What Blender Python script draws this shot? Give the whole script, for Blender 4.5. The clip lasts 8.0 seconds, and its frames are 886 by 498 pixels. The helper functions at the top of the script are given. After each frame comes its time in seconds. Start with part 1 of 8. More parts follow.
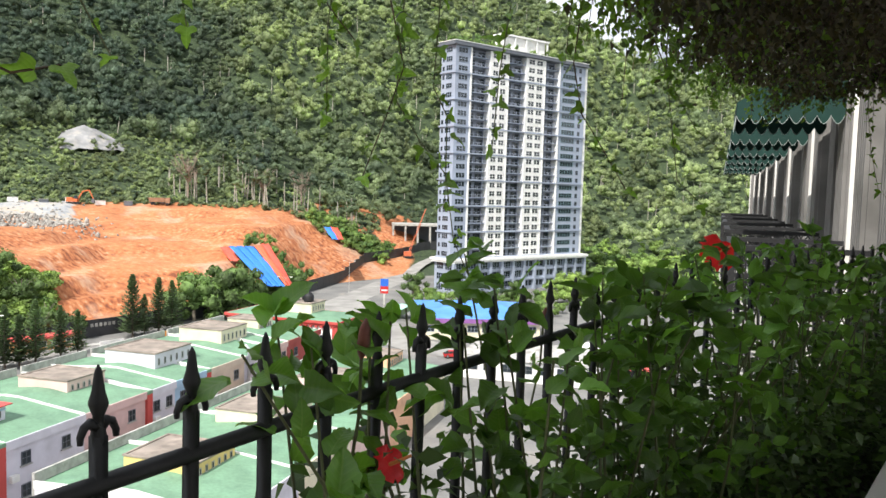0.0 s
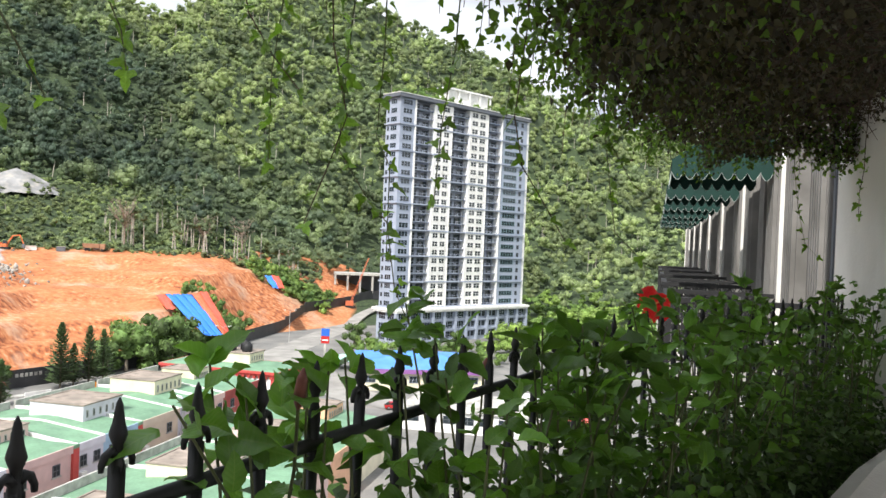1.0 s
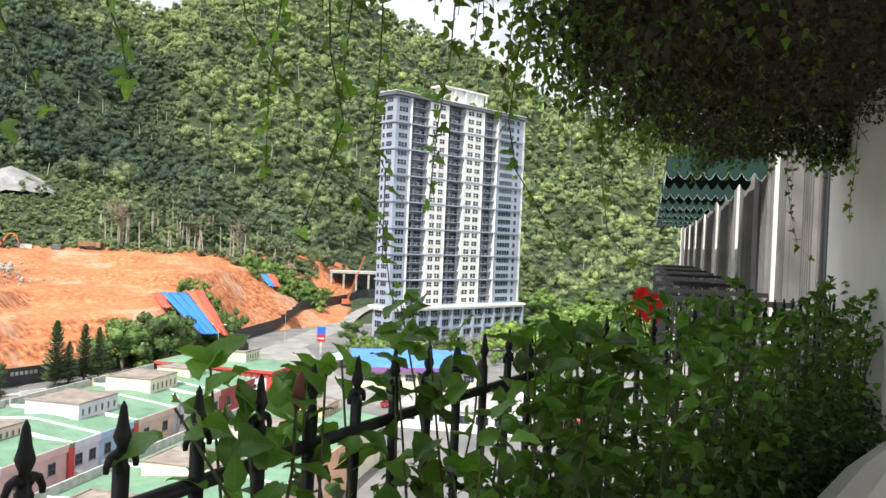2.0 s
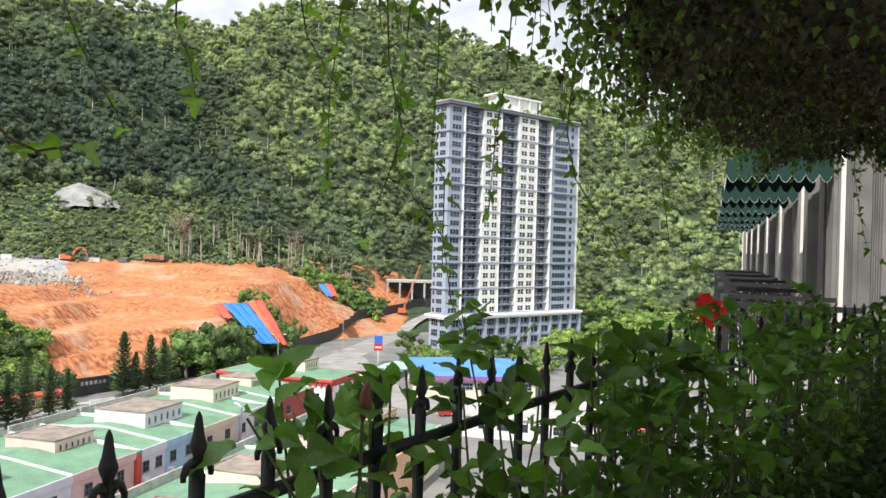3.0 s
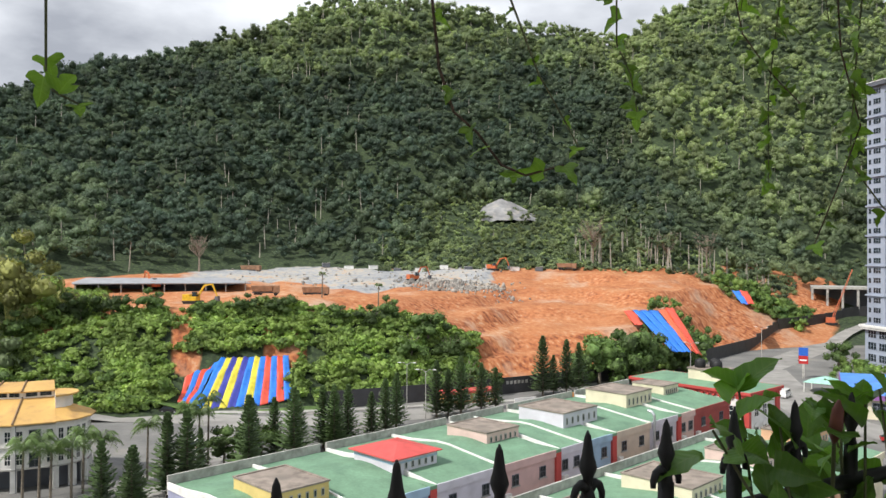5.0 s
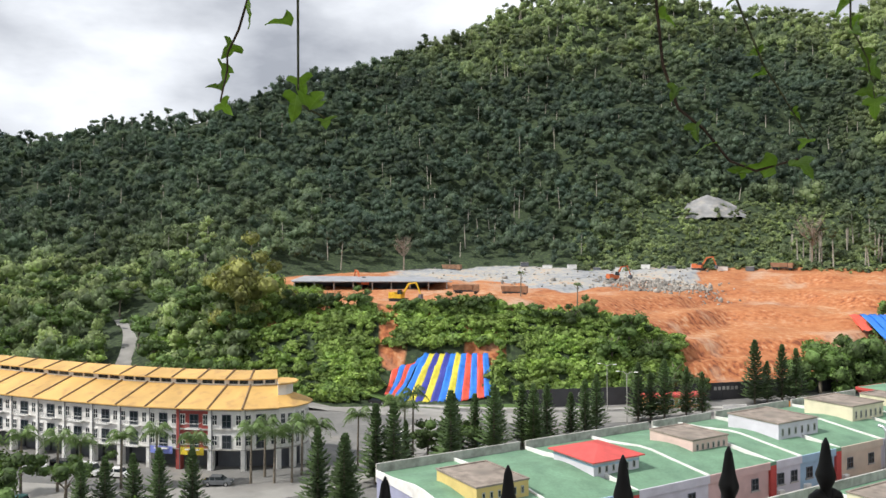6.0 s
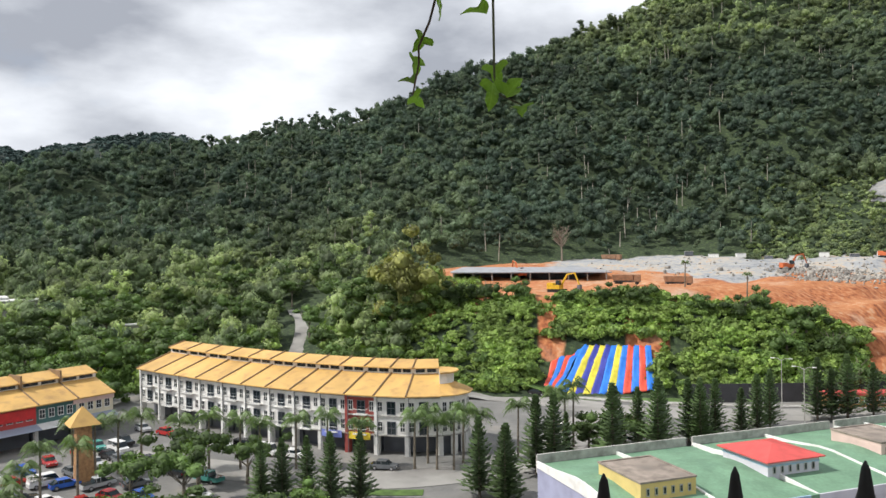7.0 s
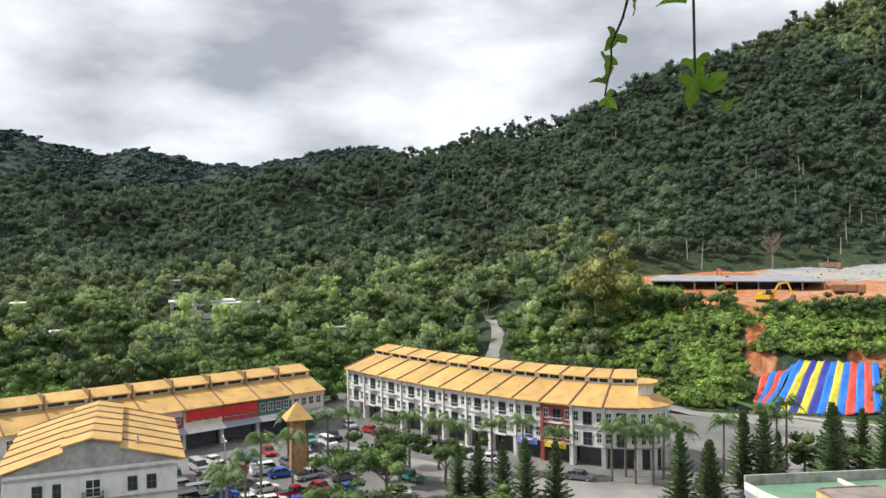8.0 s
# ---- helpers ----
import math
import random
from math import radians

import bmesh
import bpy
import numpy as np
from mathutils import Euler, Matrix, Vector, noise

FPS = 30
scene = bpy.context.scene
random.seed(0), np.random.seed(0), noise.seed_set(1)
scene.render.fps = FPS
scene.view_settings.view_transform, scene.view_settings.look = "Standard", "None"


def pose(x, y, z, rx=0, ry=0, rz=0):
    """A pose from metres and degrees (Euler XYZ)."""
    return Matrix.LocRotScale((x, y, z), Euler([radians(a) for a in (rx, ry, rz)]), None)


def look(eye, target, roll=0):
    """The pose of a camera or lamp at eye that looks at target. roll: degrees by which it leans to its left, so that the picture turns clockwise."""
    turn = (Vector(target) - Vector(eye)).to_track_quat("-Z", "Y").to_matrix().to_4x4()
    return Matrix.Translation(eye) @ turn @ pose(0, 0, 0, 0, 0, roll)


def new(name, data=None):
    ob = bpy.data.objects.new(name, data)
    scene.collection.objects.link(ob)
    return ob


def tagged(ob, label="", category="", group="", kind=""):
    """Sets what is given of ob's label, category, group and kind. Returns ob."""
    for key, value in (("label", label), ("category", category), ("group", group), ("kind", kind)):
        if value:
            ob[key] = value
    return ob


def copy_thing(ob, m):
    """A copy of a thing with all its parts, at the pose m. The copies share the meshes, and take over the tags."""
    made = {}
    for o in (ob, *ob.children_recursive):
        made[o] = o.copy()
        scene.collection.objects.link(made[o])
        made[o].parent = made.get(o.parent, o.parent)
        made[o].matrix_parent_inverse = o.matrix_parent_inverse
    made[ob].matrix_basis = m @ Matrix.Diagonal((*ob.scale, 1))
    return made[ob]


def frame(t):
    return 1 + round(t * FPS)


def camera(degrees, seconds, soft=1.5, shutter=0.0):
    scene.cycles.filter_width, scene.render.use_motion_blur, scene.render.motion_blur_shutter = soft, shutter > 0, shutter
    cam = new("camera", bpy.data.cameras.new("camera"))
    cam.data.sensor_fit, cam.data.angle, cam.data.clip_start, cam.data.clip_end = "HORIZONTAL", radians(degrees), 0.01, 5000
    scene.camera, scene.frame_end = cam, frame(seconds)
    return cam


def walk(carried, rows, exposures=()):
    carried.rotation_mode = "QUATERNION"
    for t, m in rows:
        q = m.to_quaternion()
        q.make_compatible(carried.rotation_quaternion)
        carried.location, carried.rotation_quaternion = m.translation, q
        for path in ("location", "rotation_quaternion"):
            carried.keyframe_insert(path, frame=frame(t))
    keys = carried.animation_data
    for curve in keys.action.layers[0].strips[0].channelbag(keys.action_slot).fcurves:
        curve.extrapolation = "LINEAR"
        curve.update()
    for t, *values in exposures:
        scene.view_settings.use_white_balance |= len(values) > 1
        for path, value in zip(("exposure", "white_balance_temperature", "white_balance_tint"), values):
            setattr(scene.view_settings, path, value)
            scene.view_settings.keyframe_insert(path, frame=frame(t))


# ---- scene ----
cam = camera(58.39, 8.0)

PATH = [
    (0.0, pose(0.018, 0.039, -0.013, 85.79, -1.63, 0.42)),
    (0.5, pose(0.021, 0.039, -0.014, 88.58, -2.01, -1.96)),
    (1.0, pose(0.021, 0.040, -0.014, 89.54, -2.39, -3.69)),
    (1.2, pose(0.021, 0.038, -0.013, 89.47, -2.42, -4.27)),
    (2.3, pose(0.021, 0.009, -0.002, 89.41, -2.35, -3.51)),
    (2.5, pose(0.019, 0.010, -0.003, 89.52, -2.20, -2.61)),
    (3.0, pose(0.011, 0.008, -0.001, 89.88, -1.55, 0.01)),
    (3.5, pose(0.000, 0.000, 0.000, 90.02, -0.97, 4.25)),
    (4.0, pose(-0.025, -0.002, 0.001, 89.95, -0.54, 12.20)),
    (4.5, pose(-0.034, -0.010, 0.001, 89.87, -0.15, 20.82)),
    (5.8, pose(-0.047, -0.035, 0.003, 90.06, 0.12, 40.46)),
    (6.0, pose(-0.046, -0.047, 0.001, 89.97, 0.24, 43.16)),
    (6.5, pose(-0.056, -0.060, 0.001, 89.64, 0.74, 50.40)),
    (7.0, pose(-0.088, -0.068, -0.000, 89.44, 1.06, 54.49)),
    (7.5, pose(-0.105, -0.074, -0.001, 89.69, 1.09, 58.75)),
    (8.0, pose(-0.116, -0.043, 0.003, 90.22, 1.10, 68.55)),
]
walk(cam, PATH, [(0.0, 0.82), (1.0, 0.88), (2.5, 0.8), (3.5, 0.57), (4.5, 0.32), (6.5, 0.25), (8.0, 0.25)])

# ---- world and light ----
SUN_AZ, SUN_EL = (-0.47, -0.88), 48.0
wld = bpy.data.worlds.new("sky")
scene.world = wld
wld.use_nodes = True
wn, wl = wld.node_tree.nodes, wld.node_tree.links
wn.clear()
w_out, w_bg = wn.new("ShaderNodeOutputWorld"), wn.new("ShaderNodeBackground")
w_sky = wn.new("ShaderNodeTexSky")
w_sky.sky_type, w_sky.sun_disc = "NISHITA", False
w_sky.sun_elevation, w_sky.sun_rotation = radians(SUN_EL), math.atan2(SUN_AZ[0], SUN_AZ[1])
w_sky.altitude, w_sky.dust_density = 900, 2.0
w_dim = wn.new("ShaderNodeVectorMath")
w_dim.operation = "SCALE"
w_dim.inputs["Scale"].default_value = 0.11
w_tc, w_map = wn.new("ShaderNodeTexCoord"), wn.new("ShaderNodeMapping")
w_map.inputs["Scale"].default_value = (1.0, 1.0, 2.4)
w_n1, w_n2 = wn.new("ShaderNodeTexNoise"), wn.new("ShaderNodeTexNoise")
w_n1.inputs["Scale"].default_value, w_n1.inputs["Detail"].default_value = 1.9, 8
w_n2.inputs["Scale"].default_value, w_n2.inputs["Detail"].default_value = 3.1, 9
w_r1, w_r2 = wn.new("ShaderNodeValToRGB"), wn.new("ShaderNodeValToRGB")
w_r1.color_ramp.elements[0].position, w_r1.color_ramp.elements[1].position = 0.27, 0.43
w_r2.color_ramp.elements[0].position, w_r2.color_ramp.elements[1].position = 0.36, 0.62
w_r2.color_ramp.elements[0].color = (0.36, 0.385, 0.44, 1)
w_r2.color_ramp.elements[1].color = (0.93, 0.965, 1.02, 1)
w_mix = wn.new("ShaderNodeMix")
w_mix.data_type = "RGBA"
wl.new(w_tc.outputs["Generated"], w_map.inputs["Vector"])
for n_ in (w_n1, w_n2):
    wl.new(w_map.outputs[0], n_.inputs["Vector"])
wl.new(w_n1.outputs["Fac"], w_r1.inputs[0])
wl.new(w_n2.outputs["Fac"], w_r2.inputs[0])
wl.new(w_sky.outputs[0], w_dim.inputs[0])
wl.new(w_r1.outputs[0], w_mix.inputs["Factor"])
wl.new(w_dim.outputs[0], w_mix.inputs["A"])
wl.new(w_r2.outputs[0], w_mix.inputs["B"])
wl.new(w_mix.outputs["Result"], w_bg.inputs[0])
wl.new(w_bg.outputs[0], w_out.inputs[0])
sun = new("sun", bpy.data.lights.new("sun", "SUN"))
sun.data.energy, sun.data.angle, sun.data.color = 3.6, radians(0.6), (1.0, 0.96, 0.9)
ce = math.cos(radians(SUN_EL))
sun.matrix_world = look((SUN_AZ[0] * ce * 200, SUN_AZ[1] * ce * 200, 200 * math.sin(radians(SUN_EL))), (0, 0, 0))


# ---- materials ----
def vein_mix(nt, lk, bs, col):
    """Pale midrib and slanting side veins from the leaf's own coordinates, with matching relief."""
    def calc(op, a, b=None):
        n = nt.new("ShaderNodeMath")
        n.operation = op
        for sock, v in zip(n.inputs, (a, b)):
            if v is None:
                continue
            if isinstance(v, (int, float)):
                sock.default_value = v
            else:
                lk.new(v, sock)
        return n.outputs[0]

    at = nt.new("ShaderNodeAttribute")
    at.attribute_name = "leafpos"
    xyz = nt.new("ShaderNodeSeparateXYZ")
    lk.new(at.outputs["Vector"], xyz.inputs[0])
    side = calc("ABSOLUTE", xyz.outputs[0])
    wave = calc("SINE", calc("MULTIPLY", calc("SUBTRACT", xyz.outputs[1], calc("MULTIPLY", side, 0.8)), 44.0))
    ribs = calc("MULTIPLY", calc("GREATER_THAN", wave, 0.86), 0.5)
    both = calc("MAXIMUM", ribs, calc("LESS_THAN", side, 0.016))
    mx = nt.new("ShaderNodeMix")
    mx.data_type = "RGBA"
    lk.new(calc("MULTIPLY", both, 0.28), mx.inputs["Factor"])
    lk.new(col, mx.inputs["A"])
    mx.inputs["B"].default_value = (0.22, 0.34, 0.1, 1)
    bp = nt.new("ShaderNodeBump")
    bp.inputs["Strength"].default_value, bp.inputs["Distance"].default_value = 0.18, 0.001
    lk.new(wave, bp.inputs["Height"])
    lk.new(bp.outputs[0], bs.inputs["Normal"])
    return mx.outputs["Result"]


def mat(name, color, rough=0.8, metal=0.0, vary=0.12, scale=1.0, bump=0.0, bump_scale=20.0, stain=None, stain_scale=0.3,
        translucent=0.0, rnd=0.0, island=0.0, attr="", attr_color=None, stain_range=(0.5, 0.72), fine=0.0, fine_scale=1.2, veins=False, trans_tint=(1.25, 1.3, 0.5)):
    """Base colour with two noise scales, optional stain colour, per-object and per-island variation, bump and translucency."""
    m = bpy.data.materials.new(name)
    m.use_nodes = True
    nt, lk = m.node_tree.nodes, m.node_tree.links
    bs = nt["Principled BSDF"]
    bs.inputs["Roughness"].default_value, bs.inputs["Metallic"].default_value = rough, metal
    tc = nt.new("ShaderNodeTexCoord")
    geo = nt.new("ShaderNodeNewGeometry")
    pos = geo.outputs["Position"]
    nz = nt.new("ShaderNodeTexNoise")
    nz.inputs["Scale"].default_value, nz.inputs["Detail"].default_value = scale, 6
    lk.new(pos, nz.inputs["Vector"])
    val = nt.new("ShaderNodeMapRange")
    val.inputs["From Min"].default_value, val.inputs["From Max"].default_value = 0.3, 0.7
    val.inputs["To Min"].default_value, val.inputs["To Max"].default_value = 1 - vary * 1.6, 1 + vary
    lk.new(nz.outputs["Fac"], val.inputs["Value"])
    factor = val.outputs[0]

    def times(sock, amount, source):
        mr = nt.new("ShaderNodeMapRange")
        mr.inputs["To Min"].default_value, mr.inputs["To Max"].default_value = 1 - amount, 1 + amount
        lk.new(source, mr.inputs["Value"])
        mu = nt.new("ShaderNodeMath")
        mu.operation = "MULTIPLY"
        lk.new(sock, mu.inputs[0])
        lk.new(mr.outputs[0], mu.inputs[1])
        return mu.outputs[0]

    if rnd:
        oi = nt.new("ShaderNodeObjectInfo")
        factor = times(factor, rnd, oi.outputs["Random"])
    if island:
        factor = times(factor, island, geo.outputs["Random Per Island"])
    if fine:
        nf = nt.new("ShaderNodeTexNoise")
        nf.inputs["Scale"].default_value, nf.inputs["Detail"].default_value = fine_scale, 3
        lk.new(pos, nf.inputs["Vector"])
        stretch = nt.new("ShaderNodeMapRange")
        stretch.inputs["From Min"].default_value, stretch.inputs["From Max"].default_value = 0.32, 0.68
        lk.new(nf.outputs["Fac"], stretch.inputs["Value"])
        factor = times(factor, fine, stretch.outputs[0])
    base = nt.new("ShaderNodeRGB")
    base.outputs[0].default_value = (*color, 1)
    col = base.outputs[0]
    if attr:
        at = nt.new("ShaderNodeAttribute")
        at.attribute_name = attr
        mx = nt.new("ShaderNodeMix")
        mx.data_type = "RGBA"
        lk.new(at.outputs["Fac"], mx.inputs["Factor"])
        lk.new(col, mx.inputs["A"])
        mx.inputs["B"].default_value = (*attr_color, 1)
        col = mx.outputs["Result"]
    if stain:
        n2 = nt.new("ShaderNodeTexNoise")
        n2.inputs["Scale"].default_value, n2.inputs["Detail"].default_value = stain_scale, 7
        lk.new(pos, n2.inputs["Vector"])
        mr = nt.new("ShaderNodeMapRange")
        mr.inputs["From Min"].default_value, mr.inputs["From Max"].default_value = stain_range
        lk.new(n2.outputs["Fac"], mr.inputs["Value"])
        mx = nt.new("ShaderNodeMix")
        mx.data_type = "RGBA"
        lk.new(mr.outputs[0], mx.inputs["Factor"])
        lk.new(col, mx.inputs["A"])
        mx.inputs["B"].default_value = (*stain, 1)
        col = mx.outputs["Result"]
    if veins:
        col = vein_mix(nt, lk, bs, col)
    sc = nt.new("ShaderNodeVectorMath")
    sc.operation = "SCALE"
    lk.new(col, sc.inputs[0])
    lk.new(factor, sc.inputs["Scale"])
    lk.new(sc.outputs[0], bs.inputs["Base Color"])
    if bump:
        n3 = nt.new("ShaderNodeTexNoise")
        n3.inputs["Scale"].default_value, n3.inputs["Detail"].default_value = bump_scale, 4
        lk.new(pos, n3.inputs["Vector"])
        bp = nt.new("ShaderNodeBump")
        bp.inputs["Strength"].default_value, bp.inputs["Distance"].default_value = 0.6, bump
        lk.new(n3.outputs["Fac"], bp.inputs["Height"])
        lk.new(bp.outputs[0], bs.inputs["Normal"])
    if translucent:
        tr, ms = nt.new("ShaderNodeBsdfTranslucent"), nt.new("ShaderNodeMixShader")
        s2 = nt.new("ShaderNodeVectorMath")
        s2.operation = "MULTIPLY"
        s2.inputs[1].default_value = trans_tint
        lk.new(sc.outputs[0], s2.inputs[0])
        lk.new(s2.outputs[0], tr.inputs[0])
        ms.inputs[0].default_value = translucent
        lk.new(bs.outputs[0], ms.inputs[1])
        lk.new(tr.outputs[0], ms.inputs[2])
        lk.new(ms.outputs[0], nt["Material Output"].inputs[0])
    return m


def glass(name, color=(0.02, 0.03, 0.035), rough=0.08):
    m = bpy.data.materials.new(name)
    m.use_nodes = True
    b = m.node_tree.nodes["Principled BSDF"]
    b.inputs["Base Color"].default_value = (*color, 1)
    b.inputs["Roughness"].default_value = rough
    b.inputs["IOR"].default_value = 1.5
    return m


M = {
    # bluish forest base holds haze and cloud shade, tint colour the sunlit slopes
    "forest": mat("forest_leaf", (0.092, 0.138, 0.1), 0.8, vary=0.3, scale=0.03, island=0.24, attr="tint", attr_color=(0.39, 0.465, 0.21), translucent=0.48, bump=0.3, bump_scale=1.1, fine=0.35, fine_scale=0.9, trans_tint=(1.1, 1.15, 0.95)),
    "bush": mat("bush_leaf", (0.095, 0.175, 0.045), 0.75, vary=0.3, scale=0.12, island=0.3, attr="tint", attr_color=(0.25, 0.36, 0.08), translucent=0.2, bump=0.25, bump_scale=2.5, fine=0.3, fine_scale=1.6),
    "pine": mat("pine_needle", (0.095, 0.155, 0.05), 0.7, vary=0.2, scale=0.5, island=0.35, rnd=0.25),
    "tree": mat("tree_leaf", (0.1, 0.165, 0.045), 0.7, vary=0.25, scale=0.4, island=0.35, rnd=0.42, translucent=0.25, bump=0.2, bump_scale=3.0, fine=0.25, fine_scale=2.0),
    "palm": mat("palm_frond", (0.12, 0.19, 0.055), 0.5, vary=0.2, scale=0.6, island=0.35, rnd=0.2, translucent=0.2),
    "bamboo": mat("bamboo_leaf", (0.26, 0.27, 0.08), 0.7, vary=0.3, scale=0.2, island=0.4, translucent=0.2),
    "pale_trunk": mat("pale_trunk", (0.4, 0.37, 0.31), 0.9, vary=0.3, scale=2),
    "bark": mat("bark", (0.2, 0.17, 0.13), 0.9, vary=0.3, scale=3),
    "dead": mat("dead_wood", (0.3, 0.24, 0.19), 0.9, vary=0.25, scale=2),
    "black": mat("black_iron", (0.011, 0.011, 0.012), 0.6, vary=0.3, scale=30, bump=0.0008, bump_scale=120),
    "asphalt": mat("asphalt", (0.17, 0.165, 0.16), 0.9, vary=0.15, scale=0.3, stain=(0.11, 0.105, 0.1), stain_scale=0.08, bump=0.01, bump_scale=8),
    "concrete": mat("concrete", (0.42, 0.41, 0.38), 0.9, vary=0.15, scale=1.2, stain=(0.24, 0.23, 0.21), stain_scale=0.5),
    "white": mat("white_paint", (0.78, 0.77, 0.74), 0.75, vary=0.06, scale=0.8, stain=(0.55, 0.53, 0.48), stain_scale=0.5, stain_range=(0.55, 0.85)),
    "greyblue": mat("grey_blue_paint", (0.32, 0.36, 0.44), 0.7, vary=0.07, scale=0.2),
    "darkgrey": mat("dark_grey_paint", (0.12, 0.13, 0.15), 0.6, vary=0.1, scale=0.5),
    "glass": glass("window_glass"),
    "green_roof": mat("green_roof_coating", (0.16, 0.29, 0.185), 0.75, vary=0.12, scale=0.4, stain=(0.115, 0.215, 0.145), stain_scale=0.3, bump=0.01, bump_scale=6, fine=0.1, fine_scale=3.0, stain_range=(0.5, 0.8)),
    "yellow_roof": mat("ochre_roof_sheet", (0.62, 0.38, 0.12), 0.6, vary=0.12, scale=0.25, stain=(0.42, 0.25, 0.09), stain_scale=0.5, rnd=0.08),
    "roof_rib": mat("roof_rib", (0.23, 0.15, 0.08), 0.7),
    "red_roof": mat("red_roof_sheet", (0.62, 0.09, 0.08), 0.55, vary=0.1, scale=0.8),
    "blue_roof": mat("blue_roof_sheet", (0.09, 0.27, 0.7), 0.5, vary=0.1, scale=0.3, stain=(0.12, 0.28, 0.66), stain_scale=0.15),
    "orange": mat("orange_paint", (0.55, 0.2, 0.08), 0.7),
}


# ---- mesh helpers ----
class Geo:
    """Collects vertices and faces for one mesh."""

    def __init__(self):
        self.v, self.f = [], []

    def add(self, verts, faces):
        b = len(self.v)
        self.v += [tuple(p) for p in verts]
        self.f += [tuple(b + i for i in q) for q in faces]
        return self

    def box(self, x0, x1, y0, y1, z0, z1, m=None):
        c = [Vector((x, y, z)) for z in (z0, z1) for x, y in ((x0, y0), (x1, y0), (x1, y1), (x0, y1))]
        if m is not None:
            c = [m @ p for p in c]
        return self.add(c, [(3, 2, 1, 0), (4, 5, 6, 7), (0, 1, 5, 4), (1, 2, 6, 5), (2, 3, 7, 6), (3, 0, 4, 7)])

    def prism(self, poly, z0, z1):
        """Upright prism on a plan outline that runs anticlockwise."""
        n = len(poly)
        v = [(x, y, z0) for x, y in poly] + [(x, y, z1) for x, y in poly]
        return self.add(v, [tuple(range(n - 1, -1, -1)), tuple(range(n, 2 * n))] + [(i, (i + 1) % n, n + (i + 1) % n, n + i) for i in range(n)])

    def hull(self, base, top):
        """Solid between two outlines of equal count."""
        n = len(base)
        return self.add(list(base) + list(top), [tuple(range(n - 1, -1, -1)), tuple(range(n, 2 * n))] + [(i, (i + 1) % n, n + (i + 1) % n, n + i) for i in range(n)])

    def lathe(self, prof, seg=10, m=None):
        """Turned shape from (radius, z) pairs."""
        v, f = [], []
        for r, z in prof:
            for k in range(seg):
                a = 2 * math.pi * k / seg
                p = Vector((r * math.cos(a), r * math.sin(a), z))
                v.append(m @ p if m is not None else p)
        for i in range(len(prof) - 1):
            for k in range(seg):
                a, b = i * seg + k, i * seg + (k + 1) % seg
                f.append((a, b, b + seg, a + seg))
        f.append(tuple(range(seg - 1, -1, -1)))
        f.append(tuple((len(prof) - 1) * seg + k for k in range(seg)))
        return self.add(v, f)

    def tube(self, pts, r0, r1=None, seg=6):
        """Tapered round bar along points."""
        r1 = r0 if r1 is None else r1
        pts = [Vector(p) for p in pts]
        v, f = [], []
        for i, p in enumerate(pts):
            d = (pts[min(i + 1, len(pts) - 1)] - pts[max(i - 1, 0)]).normalized()
            u = d.orthogonal().normalized() if i == 0 else (u - d * u.dot(d)).normalized()
            w = d.cross(u)
            r = r0 + (r1 - r0) * i / max(1, len(pts) - 1)
            for k in range(seg):
                a = 2 * math.pi * k / seg
                v.append(p + (u * math.cos(a) + w * math.sin(a)) * r)
        for i in range(len(pts) - 1):
            for k in range(seg):
                a, b = i * seg + k, i * seg + (k + 1) % seg
                f.append((a, b, b + seg, a + seg))
        f.append(tuple(range(seg - 1, -1, -1)))
        f.append(tuple((len(pts) - 1) * seg + k for k in range(seg)))
        return self.add(v, f)


def to_mesh(name, g, material, smooth=False):
    me = bpy.data.meshes.new(name)
    me.from_pydata([tuple(p) for p in g.v], [], g.f)
    for m_ in material if isinstance(material, (list, tuple)) else [material]:
        me.materials.append(m_)
    if smooth:
        me.polygons.foreach_set("use_smooth", [True] * len(me.polygons))
    me.update()
    return me


def part(name, g, material, parent=None, label="", smooth=False, m=None):
    """One mesh object, under a thing or a part; g is a Geo or a finished mesh."""
    ob = new(name, to_mesh(name, g, material, smooth) if isinstance(g, Geo) else g)
    if parent is not None:
        ob.parent = parent
    if m is not None:
        ob.matrix_basis = m
    if label:
        tagged(ob, label)
    return ob


def thing(name, label, category, m=None, group="", kind=""):
    ob = new(name)
    ob.empty_display_size = 0.1
    if m is not None:
        ob.matrix_basis = m
    return tagged(ob, label, category, group, kind)


def np_mesh(name, verts, quads, material, tint=None):
    """A large mesh straight from arrays; a triangle repeats no corner and comes in its own array."""
    me = bpy.data.meshes.new(name)
    me.vertices.add(len(verts))
    me.vertices.foreach_set("co", verts.astype(np.float32).ravel())
    loops = np.concatenate([q.ravel() for q in quads])
    starts, totals, at_ = [], [], 0
    for q in quads:
        starts.append(at_ + np.arange(len(q)) * q.shape[1])
        at_ += q.size
    me.loops.add(len(loops))
    me.loops.foreach_set("vertex_index", loops.astype(np.int32))
    st = np.concatenate(starts)
    me.polygons.add(len(st))
    me.polygons.foreach_set("loop_start", st.astype(np.int32))
    if tint is not None:
        me.attributes.new("tint", "FLOAT", "POINT").data.foreach_set("value", tint.astype(np.float32))
    me.materials.append(material)
    me.update(calc_edges=True)
    me.validate()
    return me


# ---- ground ----
TOWN = -35.5
